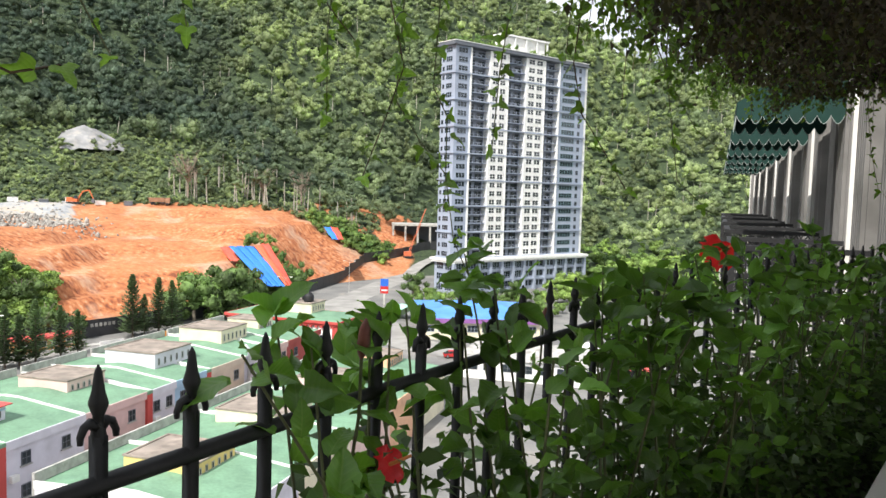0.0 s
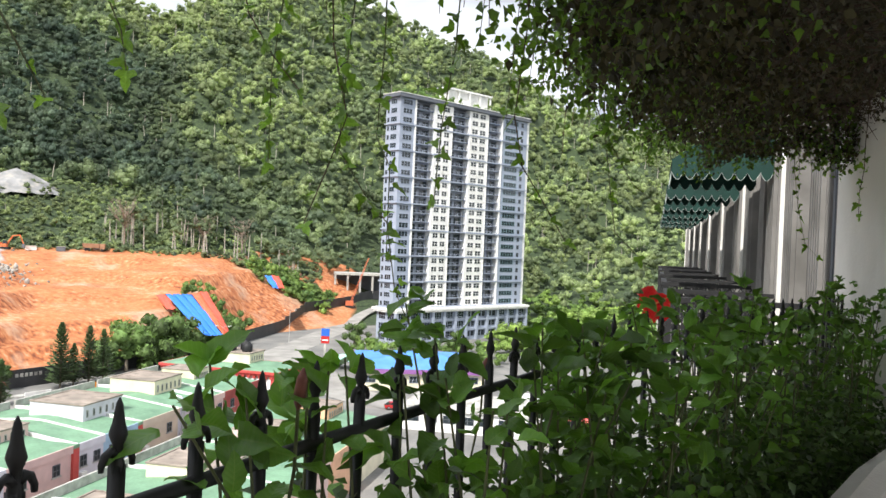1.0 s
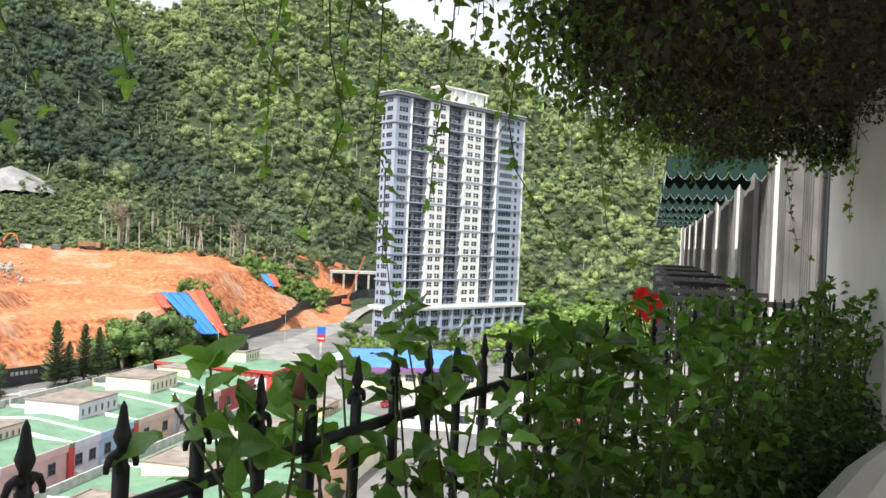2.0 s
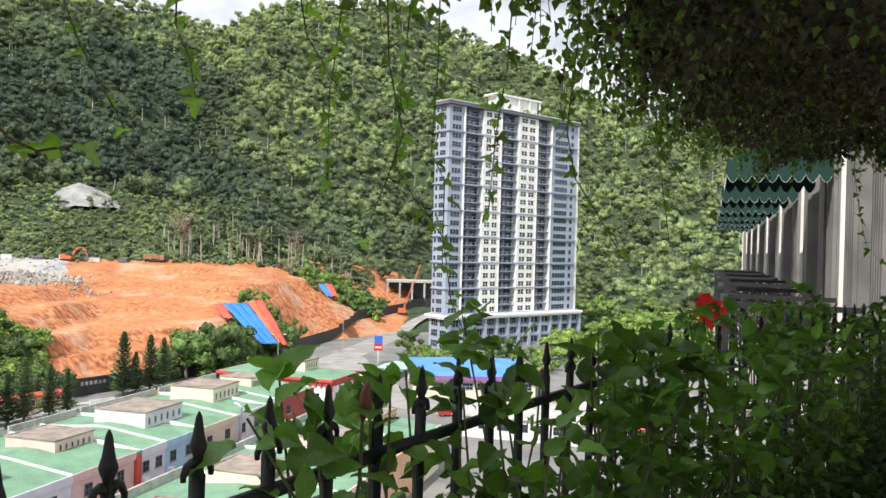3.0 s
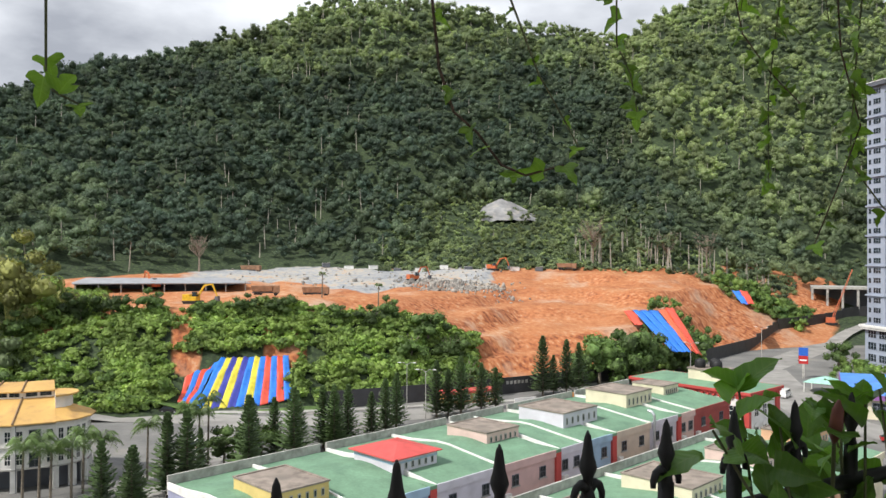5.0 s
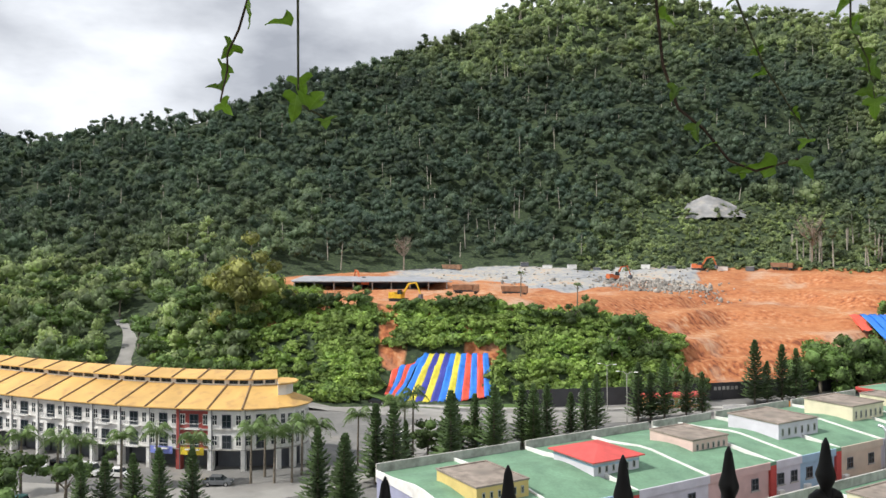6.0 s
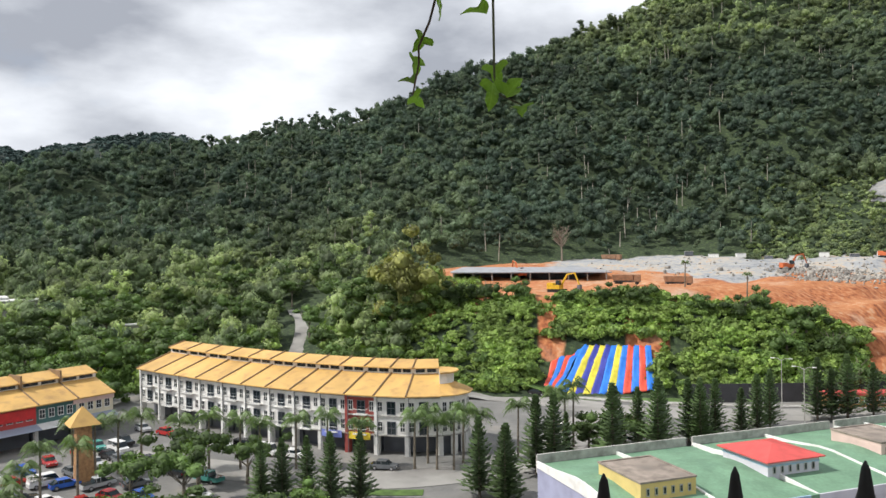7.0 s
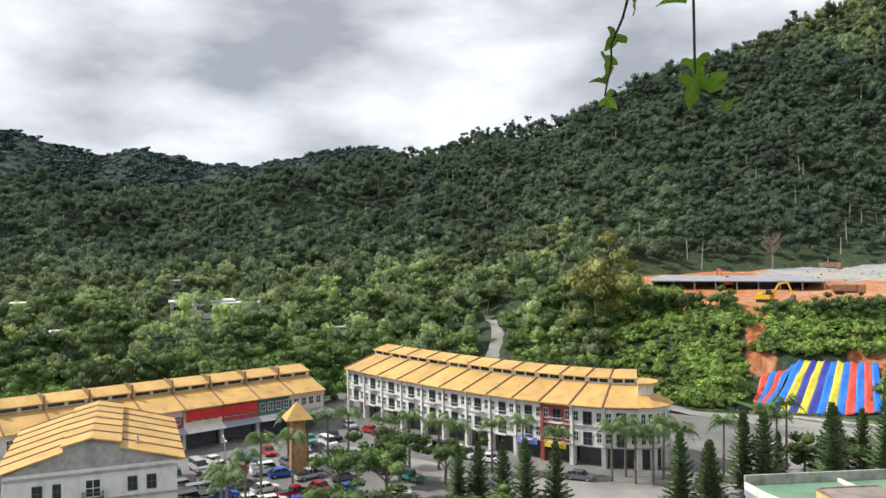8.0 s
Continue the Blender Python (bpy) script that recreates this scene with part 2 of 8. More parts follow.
# per bearing (degrees to the left of north): skyline angle, then distance and height of foot, bench front, bench back, hill foot, and ridge distance
LAND = [
    (-180, 1.0, 500, -35.5, 560, -33, 600, -30, 660, -25, 1100), (-90, 2.0, 420, -35.5, 460, -33, 500, -30, 560, -25, 1000),
    (-45, 5.5, 300, -35.5, 340, -33, 380, -28, 430, -18, 900), (-25, 7.0, 320, -35.5, 350, -34, 390, -30, 430, -20, 850),
    (-19, 7.7, 330, -35.5, 360, -34, 390, -32, 430, -24, 820), (-11, 10.3, 330, -35.5, 360, -34, 390, -32, 430, -24, 800),
    (-8, 11.9, 335, -35.5, 362, -34, 390, -31, 428, -23, 790), (-6, 12.9, 335, -35.5, 365, -34, 392, -30, 425, -22, 785),
    (-2.7, 14.1, 340, -35.5, 368, -33, 394, -28, 420, -20, 780), (0, 15.5, 335, -35.5, 365, -32, 392, -26, 418, -18, 775),
    (4, 16.8, 320, -35.5, 350, -29, 375, -22, 405, -13, 750), (10, 16.4, 285, -35.5, 312, -25, 338, -16, 385, -9, 720),
    (13.6, 15.4, 246, -35.5, 266, -22, 292, -16, 352, -9, 720), (16, 13.9, 229, -35.5, 250, -24, 290, -17, 350, -9, 720),
    (18.7, 14.6, 215, -35.5, 240, -26, 288, -18.5, 348, -9, 700), (23.5, 15.4, 203, -35.5, 228, -27, 284, -18.5, 346, -9, 680),
    (27, 16.6, 197, -35.5, 214, -24, 262, -16, 348, -9.2, 670), (32, 17.0, 187, -35.5, 208, -19, 240, -15.2, 352, -9.5, 660),
    (38.5, 15.8, 182, -35.5, 206, -17, 222, -14.6, 355, -9.5, 640), (44, 14.3, 181, -35.5, 206, -17, 221, -14.6, 348, -10, 630),
    (50, 12.3, 180, -35.5, 206, -17.5, 221, -14.8, 335, -10.6, 620), (56, 10.0, 182, -35.5, 208, -22, 228, -16, 318, -11.5, 620),
    (61, 8.8, 195, -35.5, 220, -29, 245, -22, 312, -13, 620), (65, 8.3, 205, -35.5, 232, -30, 260, -24, 320, -14, 620),
    (69, 6.8, 210, -35.5, 240, -31, 270, -26, 330, -15, 620), (72, 6.1, 212, -35.5, 243, -31, 274, -26, 332, -15, 620),
    (79, 5.1, 215, -35.5, 248, -31, 282, -25, 338, -16, 630), (87, 4.4, 215, -35.5, 250, -31, 285, -25, 340, -16, 640),
    (100, 4.1, 218, -35.5, 250, -31, 285, -25, 342, -16, 650), (140, 3.0, 420, -35.5, 460, -33, 500, -30, 560, -25, 1000),
    (180, 1.0, 500, -35.5, 560, -33, 600, -30, 660, -25, 1100),
]
LAND_T = np.array(LAND)


def land_rows(az):
    return [np.interp(az, LAND_T[:, 0], LAND_T[:, j]) for j in range(1, 11)]


def wobble(x, y, size, seed):
    """Cheap smooth noise from a sum of waves, about -1 to 1."""
    rs = np.random.RandomState(seed)
    out = 0
    for k in range(7):
        a, p, s = rs.uniform(0, 6.28), rs.uniform(0, 6.28), size * rs.uniform(0.6, 1.7)
        out = out + np.sin((x * math.cos(a) + y * math.sin(a)) * 6.283 / s + p)
    return out / 3.5


def height(x, y):
    x, y = np.asarray(x, float), np.asarray(y, float)
    r, az = np.hypot(x, y), np.degrees(np.arctan2(-x, y))
    el, r0, z0, r1, z1, r2, z2, r3, z3, r5 = land_rows(az)
    z5 = r5 * np.tan(np.radians(el))
    r4, z4 = r3 + 0.24 * (r5 - r3), z3 + 0.17 * (z5 - z3)
    z = np.full(r.shape, TOWN)
    for ra, za, rb, zb in ((r0, z0, r1, z1), (r1, z1, r2, z2), (r2, z2, r3, z3), (r3, z3, r4, z4), (r4, z4, r5, z5)):
        k = np.clip((r - ra) / (rb - ra), 0, 1)
        z = np.where(r >= ra, za + (zb - za) * k, z)
    past = np.clip(r - r5, 0, None)
    z = np.where(past > 0, z5 - np.clip(past * 0.35, 0, 150), z)
    hill = np.clip((r - r3) / 120, 0, 1) * np.clip((r5 + 40 - r) / 120, 0, 1)
    z = z + hill * (11 * wobble(x, y, 150, 3) + 4 * wobble(x, y, 60, 4))
    rough = np.clip((r - r1) / 20, 0, 1) * np.clip((r3 + 30 - r) / 40, 0, 1)
    # cut benches of the building site
    cut = np.clip((az - 8) / 3, 0, 1) * np.clip((52 - az) / 4, 0, 1) * np.clip((r - r0) / 12, 0, 1) * np.clip((r3 - r) / 12, 0, 1)
    z = z + cut * 0.88 * np.sin((z + 0.012 * x + 0.4 * wobble(x, y, 60, 9)) * 6.283 / 4.6)
    return z + rough * (1.0 * wobble(x, y, 38, 5) + 0.55 * wobble(x, y, 13, 6) + 0.35 * np.abs(wobble(x, y, 22, 8)))


def ground_z(x, y):
    return float(height(np.array([x]), np.array([y]))[0])


def polar(az, r):
    return -math.sin(radians(az)) * r, math.cos(radians(az)) * r


az_s = np.concatenate([np.arange(-180, -30, 3.0), np.arange(-30, 104, 0.5), np.arange(104, 180, 3.0)])
r_s = np.concatenate([[0.01, 30, 70, 110, 150], np.arange(170, 430, 3.0), np.arange(430, 900, 9.0), np.geomspace(900, 4200, 26)])
AA, RR = np.meshgrid(az_s, r_s)
gx, gy = -np.sin(np.radians(AA)) * RR, np.cos(np.radians(AA)) * RR
gz = height(gx, gy)
na, nr = len(az_s), len(r_s)
ii, jj = np.meshgrid(np.arange(na), np.arange(nr - 1))
nx_ = (ii + 1) % na
g_quads = np.stack([jj * na + ii, (jj + 1) * na + ii, (jj + 1) * na + nx_, jj * na + nx_], -1).reshape(-1, 4)[:, ::-1]
g_el, g_r0, _, g_r1, _, g_r2, _, g_r3, _, g_r5 = land_rows(AA)
# bare earth of the building site, and its rocky part
soil = np.clip((AA - 1.5) / 2, 0, 1) * np.clip((57.5 - AA) / 2, 0, 1) * np.clip((g_r3 + 4 - RR) / 6, 0, 1)
soil *= np.where(AA > 27, np.clip((RR - g_r1 + 2) / 5, 0, 1), np.clip((RR - g_r0 + 4) / 5, 0, 1))
gully = np.exp(-((AA - 46.8) / 1.1) ** 2) + 0.8 * np.exp(-((AA - 41) / 0.9) ** 2) + np.exp(-((AA - 39.3) / 0.7) ** 2)
soil = np.clip(soil + gully * np.clip((RR - g_r0 - 6) / 6, 0, 1) * (RR < g_r3), 0, 1)
far_cut = np.exp(-((AA - 7.5) / 2.0) ** 2) * np.clip((RR - g_r1) / 8, 0, 1) * np.clip((g_r3 + 6 - RR) / 8, 0, 1)
far_cut += np.exp(-((AA + 5.5) / 1.6) ** 2) * np.clip((RR - g_r2) / 6, 0, 1) * np.clip((g_r3 + 6 - RR) / 8, 0, 1)
soil = np.clip(soil + far_cut, 0, 1)
rock = np.clip((AA - 24.5) / 1.5, 0, 1) * np.clip((50 - AA) / 6, 0, 1) * np.clip((RR - 278 - 20 * np.sin(AA * 0.5)) / 14, 0, 1) * np.clip((g_r3 + 5 - RR) / 5, 0, 1)
town = np.clip((g_r0 - RR) / 3, 0, 1)
me = np_mesh("ground", np.stack([gx, gy, gz], -1).reshape(-1, 3), [g_quads], mat("ground_cover", (0.04, 0.06, 0.02)))
for nm, arr in (("soil", soil), ("rock", rock), ("town", town)):
    me.attributes.new(nm, "FLOAT", "POINT").data.foreach_set("value", arr.astype(np.float32).ravel())
me.polygons.foreach_set("use_smooth", [True] * len(me.polygons))
gm = me.materials[0]
nt, lk = gm.node_tree.nodes, gm.node_tree.links
gbs = nt["Principled BSDF"]
gbs.inputs["Roughness"].default_value = 0.95
gp = nt.new("ShaderNodeNewGeometry").outputs["Position"]


def g_noise(scale, detail=8):
    n = nt.new("ShaderNodeTexNoise")
    n.inputs["Scale"].default_value, n.inputs["Detail"].default_value = scale, detail
    lk.new(gp, n.inputs["Vector"])
    return n.outputs["Fac"]


def g_ramp(sock, stops):
    r = nt.new("ShaderNodeValToRGB")
    while len(r.color_ramp.elements) < len(stops):
        r.color_ramp.elements.new(0.5)
    for e, (p, c) in zip(r.color_ramp.elements, stops):
        e.position, e.color = p, (*c, 1)
    lk.new(sock, r.inputs[0])
    return r.outputs[0]


def g_mask(name, noise_sock, spread=0.8):
    """A cover's share, with its border broken up by noise."""
    a = nt.new("ShaderNodeAttribute")
    a.attribute_name = name
    s = nt.new("ShaderNodeMath")
    s.operation = "MULTIPLY_ADD"
    lk.new(noise_sock, s.inputs[0])
    s.inputs[1].default_value = spread
    lk.new(a.outputs["Fac"], s.inputs[2])
    m_ = nt.new("ShaderNodeMapRange")
    m_.inputs["From Min"].default_value, m_.inputs["From Max"].default_value = 0.42 + spread * 0.5, 0.58 + spread * 0.5
    lk.new(s.outputs[0], m_.inputs["Value"])
    return m_.outputs[0]


def g_mix(fac, a, b):
    m_ = nt.new("ShaderNodeMix")
    m_.data_type = "RGBA"
    lk.new(fac, m_.inputs["Factor"])
    lk.new(a, m_.inputs["A"])
    lk.new(b, m_.inputs["B"])
    return m_.outputs["Result"]


fine, mid_n, big_n = g_noise(0.9), g_noise(0.12), g_noise(0.035)
s_mix = nt.new("ShaderNodeMix")
s_mix.inputs["Factor"].default_value = 0.5
band_map = nt.new("ShaderNodeMapping")
band_map.inputs["Scale"].default_value = (0.045, 0.045, 0.55)
lk.new(gp, band_map.inputs["Vector"])
band = nt.new("ShaderNodeTexNoise")
band.inputs["Scale"].default_value, band.inputs["Detail"].default_value = 1.0, 10
lk.new(band_map.outputs[0], band.inputs["Vector"])
lk.new(band.outputs["Fac"], s_mix.inputs["A"])
lk.new(g_noise(0.6, 10), s_mix.inputs["B"])
soil_n = s_mix.outputs["Result"]
c_floor = g_ramp(fine, [(0.3, (0.018, 0.03, 0.014)), (0.5, (0.03, 0.048, 0.02)), (0.62, (0.055, 0.085, 0.03)), (0.74, (0.08, 0.1, 0.04))])
c_soil = g_ramp(soil_n, [(0.32, (0.22, 0.07, 0.028)), (0.42, (0.38, 0.135, 0.05)), (0.54, (0.46, 0.195, 0.08)), (0.66, (0.53, 0.33, 0.2))])
rill_map = nt.new("ShaderNodeMapping")
rill_map.inputs["Scale"].default_value = (0.7, 0.7, 0.06)
lk.new(gp, rill_map.inputs["Vector"])
rill = nt.new("ShaderNodeTexNoise")
rill.inputs["Scale"].default_value, rill.inputs["Detail"].default_value = 1.0, 9
lk.new(rill_map.outputs[0], rill.inputs["Vector"])
c_cut = g_ramp(rill.outputs["Fac"], [(0.32, (0.17, 0.05, 0.022)), (0.46, (0.37, 0.12, 0.045)), (0.58, (0.48, 0.19, 0.075)), (0.7, (0.5, 0.3, 0.18))])
slope_ = nt.new("ShaderNodeSeparateXYZ")
lk.new(nt.new("ShaderNodeNewGeometry").outputs["Normal"], slope_.inputs[0])
steep = nt.new("ShaderNodeMapRange")
steep.inputs["From Min"].default_value, steep.inputs["From Max"].default_value = 0.98, 0.9
lk.new(slope_.outputs[2], steep.inputs["Value"])
c_soil = g_mix(steep.outputs[0], c_soil, c_cut)
pale = nt.new("ShaderNodeMapRange")
pale.inputs["From Min"].default_value, pale.inputs["From Max"].default_value, pale.inputs["To Max"].default_value = 0.56, 0.68, 0.7
lk.new(g_noise(0.05, 9), pale.inputs["Value"])
c_soil = g_mix(pale.outputs[0], c_soil, g_ramp(fine, [(0.3, (0.42, 0.27, 0.17)), (0.7, (0.55, 0.43, 0.33))]))
c_rock = g_ramp(soil_n, [(0.34, (0.2, 0.21, 0.22)), (0.46, (0.32, 0.33, 0.34)), (0.56, (0.42, 0.38, 0.32)), (0.66, (0.45, 0.24, 0.12))])
c_town = g_ramp(mid_n, [(0.3, (0.13, 0.13, 0.125)), (0.6, (0.2, 0.195, 0.185)), (0.75, (0.26, 0.24, 0.21))])
col = g_mix(g_mask("soil", big_n, 0.5), c_floor, c_soil)
col = g_mix(g_mask("rock", mid_n, 1.0), col, c_rock)
col = g_mix(g_mask("town", fine, 0.1), col, c_town)
lk.new(col, gbs.inputs["Base Color"])
g_b = nt.new("ShaderNodeBump")
g_b.inputs["Strength"].default_value, g_b.inputs["Distance"].default_value = 0.8, 0.5
lk.new(g_noise(0.5), g_b.inputs["Height"])
lk.new(g_b.outputs[0], gbs.inputs["Normal"])
tagged(new("ground", me), "valley ground with orange bare earth, rubble and forest floor", "ground", kind="structure")


# ---- far woods ----
ICO_V = np.array([(0, 0, -1), (0.72, -0.53, -0.45), (-0.28, -0.85, -0.45), (-0.89, 0, -0.45), (-0.28, 0.85, -0.45), (0.72, 0.53, -0.45),
                  (0.28, -0.85, 0.45), (-0.72, -0.53, 0.45), (-0.72, 0.53, 0.45), (0.28, 0.85, 0.45), (0.89, 0, 0.45), (0, 0, 1)])
ICO_F = np.array([(0, 1, 2), (1, 0, 5), (0, 2, 3), (0, 3, 4), (0, 4, 5), (1, 5, 10), (2, 1, 6), (3, 2, 7), (4, 3, 8), (5, 4, 9),
                  (1, 10, 6), (2, 6, 7), (3, 7, 8), (4, 8, 9), (5, 9, 10), (6, 10, 11), (7, 6, 11), (8, 7, 11), (9, 8, 11), (10, 9, 11)])


def crown_arrays(rs, lobes, leaves, leaf, spread=(0.55, 0.55, 0.35), lobe_r=(0.35, 0.6), tri=False):
    """A leafy crown about one unit in radius: lumpy cores under many loose leaf clumps. Returns vertices, triangles, quads."""
    V, T, Q, n = [], [], [], 0
    cents = [(rs.normal(0, 1, 3) * np.array(spread) * 0.75, rs.uniform(*lobe_r)) for _ in range(lobes)]
    cents[0] = (np.zeros(3), lobe_r[1])
    for c, r in cents:
        v = ICO_V * r * np.array([0.85, 0.85, 0.7]) * rs.uniform(0.75, 1.15, (12, 1)) + c
        V.append(v)
        T.append(ICO_F + n)
        n += 12
    for k in range(leaves):
        c, r = cents[rs.randint(lobes)]
        d = rs.normal(0, 1, 3)
        d[2] = abs(d[2]) * 0.9 - 0.25
        d /= np.linalg.norm(d)
        p = c + d * r * np.array([1, 1, 0.85]) * rs.uniform(0.8, 1.12)
        nn = d + rs.normal(0, 0.55, 3)
        nn /= np.linalg.norm(nn)
        u = np.cross(nn, rs.normal(0, 1, 3))
        u /= np.linalg.norm(u)
        w = np.cross(nn, u)
        s = leaf * rs.uniform(0.6, 1.5)
        if tri:
            V.append(np.array([p - u * s - w * s * 0.4, p + u * s * 1.1 - w * s * 0.3, p + w * s + nn * s * 0.4]))
            T.append(np.arange(3)[None] + n)
            n += 3
            continue
        V.append(np.array([p - u * s, p - w * s * 0.6 + nn * s * 0.25, p + u * s * 1.1, p + w * s * 0.7 + nn * s * 0.2]))
        Q.append(np.arange(4)[None] + n)
        n += 4
    return np.concatenate(V), np.concatenate(T), np.concatenate(Q) if Q else np.zeros((0, 4), int)


def scatter(name, protos, places, material, label, category, trunk=0.0):
    """Many plants in one mesh. places: x, y, z of the crown's centre, radius, height factor, tint."""
    rs = np.random.RandomState(7)
    VV, TT, QQ, TI, n = [], [], [], [], 0
    for x, y, z, r, h, tint in places:
        V, T, Q = protos[rs.randint(len(protos))]
        a = rs.uniform(0, 6.28)
        ca, sa = math.cos(a) * r, math.sin(a) * r
        v = np.stack([V[:, 0] * ca - V[:, 1] * sa + x, V[:, 0] * sa + V[:, 1] * ca + y, V[:, 2] * r * h + z], -1)
        VV.append(v)
        TT.append(T + n)
        QQ.append(Q + n)
        TI.append(np.full(len(v), tint))
        n += len(v)
    me_ = np_mesh(name, np.concatenate(VV), [q for q in (np.concatenate(TT), np.concatenate(QQ)) if len(q)], material, np.concatenate(TI))
    return tagged(new(name, me_), label, category, kind="stuff")


rs = np.random.RandomState(11)
PROTO = [crown_arrays(rs, 4, 135, 0.1, tri=True, lobe_r=(0.3, 0.52)) for _ in range(12)]
SMALL = [crown_arrays(rs, 2, 84, 0.16, tri=True) for _ in range(8)]
TINY = [crown_arrays(rs, 2, 34, 0.24, tri=True) for _ in range(6)]
TALL = [crown_arrays(rs, 3, 120, 0.12, (0.3, 0.3, 0.6), (0.28, 0.46), tri=True) for _ in range(4)]
woods, low_growth, trunks = [], [], Geo()


def smooth_step(v):
    v = min(max(v, 0.0), 1.0)
    return v * v * (3 - 2 * v)


for count in range(11600):
    # evenly spread, so that the crowns close over the slope
    az = -24 + 125 * ((0.5 + count * 0.7548776662) % 1.0)
    depth_ = (0.5 + count * 0.5698402910) % 1.0
    _, r0, _, r1, _, r2, _, r3, _, r5 = [float(a) for a in land_rows(az)]
    lo = r3 + 4
    if az > 57.5:
        lo = r0 + 8
    elif az < 9:
        lo = r2 + 6
    r = lo + (r5 + 12 - lo) * depth_ ** 0.72 + rs.normal(0, 1.2)
    az += rs.normal(0, 0.12)
    if 83.5 < az < 88.3 and 276 < r < 299 or 63.4 < az < 66.6 and r < 282:
        continue
    x, y = polar(az, r)
    z = ground_z(x, y)
    size = rs.choice([2.6, 3.4, 4.3, 5.4, 6.4], p=[0.16, 0.26, 0.28, 0.2, 0.1]) * rs.uniform(0.8, 1.08)
    clearing = max(0.0, 1 - abs(az - 23) / 10) * max(0.0, 1 - abs(r - 385) / 52)
    if clearing > 0.25:
        size *= 0.45
    # cloud shade on the left, sun on valley head and crest, put into tint
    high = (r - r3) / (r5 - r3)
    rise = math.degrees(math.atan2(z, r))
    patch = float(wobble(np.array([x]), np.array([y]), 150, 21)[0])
    lit_side = 0.85 * smooth_step((15.5 + 0.35 * rise - az + 2.5 * patch) / 6) * (0.45 + 0.55 * smooth_step((rise + 1) / 7 + (az < 0)))
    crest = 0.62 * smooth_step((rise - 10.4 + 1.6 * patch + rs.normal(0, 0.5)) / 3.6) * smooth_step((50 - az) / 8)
    tint = 0.04 + max(lit_side * (0.88 + 0.22 * patch), crest) + 1.1 * clearing
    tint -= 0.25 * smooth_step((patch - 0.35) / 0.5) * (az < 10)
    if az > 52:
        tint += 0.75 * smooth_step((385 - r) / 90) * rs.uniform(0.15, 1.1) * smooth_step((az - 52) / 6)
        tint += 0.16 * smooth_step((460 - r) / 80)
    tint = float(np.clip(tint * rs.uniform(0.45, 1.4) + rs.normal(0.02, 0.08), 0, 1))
    tall = rs.rand() < 0.05 + 0.07 * (patch > 0.3) and clearing < 0.2
    lift = rs.uniform(0.7, 1.3) * size + rs.uniform(0, 2.0) + (rs.uniform(3.0, 7.5) if tall else 0)
    if tall:
        size *= 0.72
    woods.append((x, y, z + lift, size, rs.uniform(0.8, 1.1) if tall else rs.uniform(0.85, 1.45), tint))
    if (tall and rs.rand() < 0.7 or rs.rand() < 0.03) and high > 0.02:
        trunks.tube([(x, y, z), (x + rs.normal(0, 0.5), y + rs.normal(0, 0.5), z + lift + size * rs.uniform(0.1, 0.6))], 0.26, 0.13, 4)
for k in range(1500):
    az, r = rs.uniform(14, 33), rs.uniform(349, 428)
    x, y = polar(az, r)
    s_ = rs.uniform(0.8, 2.0)
    low_growth.append((x, y, ground_z(x, y) + s_ * 0.5, s_, rs.uniform(0.7, 1.1), float(np.clip(rs.normal(0.7, 0.22), 0, 1))))
for k in range(1500):
    az, r = rs.uniform(5, 34), rs.uniform(345, 392)
    x, y = polar(az, r)
    s_ = rs.uniform(0.9, 2.2)
    if abs(az - 24.5) < 3.2 and r > 360:
        continue
    low_growth.append((x, y, ground_z(x, y) + s_ * 0.5, s_, rs.uniform(0.8, 1.2), float(np.clip(rs.normal(0.5, 0.25), 0, 1))))
for k in range(46):
    az, r = rs.uniform(6.5, 19.5), rs.uniform(350, 374)
    x, y = polar(az, r)
    z, h_ = ground_z(x, y), rs.uniform(8, 14)
    trunks.tube([(x, y, z), (x + rs.normal(0, 0.4), y, z + h_)], 0.32, 0.16, 5)
    woods.append((x, y, z + h_ + 1.5, rs.uniform(2, 3.4), 0.9, rs.uniform(0.1, 0.45)))
scatter("forest", PROTO + TALL[:2], woods, M["forest"], "dense rainforest trees over the hillside, sun and cloud shade put into their greens", "forest")
scatter("clearing_shrubs", SMALL, low_growth, M["forest"], "low light green shrubs on the cleared slope", "shrubs")
tagged(new("forest_trunks", to_mesh("forest_trunks", trunks, M["pale_trunk"])), "pale bare trunks standing in the hillside forest", "tree trunks", kind="stuff")


# ---- building helpers ----
def axes(ox, oy, xd, oz=0.0):
    """Pose with x along xd in plan, y inward from the facade, z up."""
    n = math.hypot(*xd)
    c, s = xd[0] / n, xd[1] / n
    return Matrix(((c, -s, 0, ox), (s, c, 0, oy), (0, 0, 1, oz), (0, 0, 0, 1)))


def scaled(x, y, z, sx=1, sy=1, sz=1, rz=0):
    return pose(x, y, z, 0, 0, rz) @ Matrix.Diagonal((sx, sy, sz, 1))


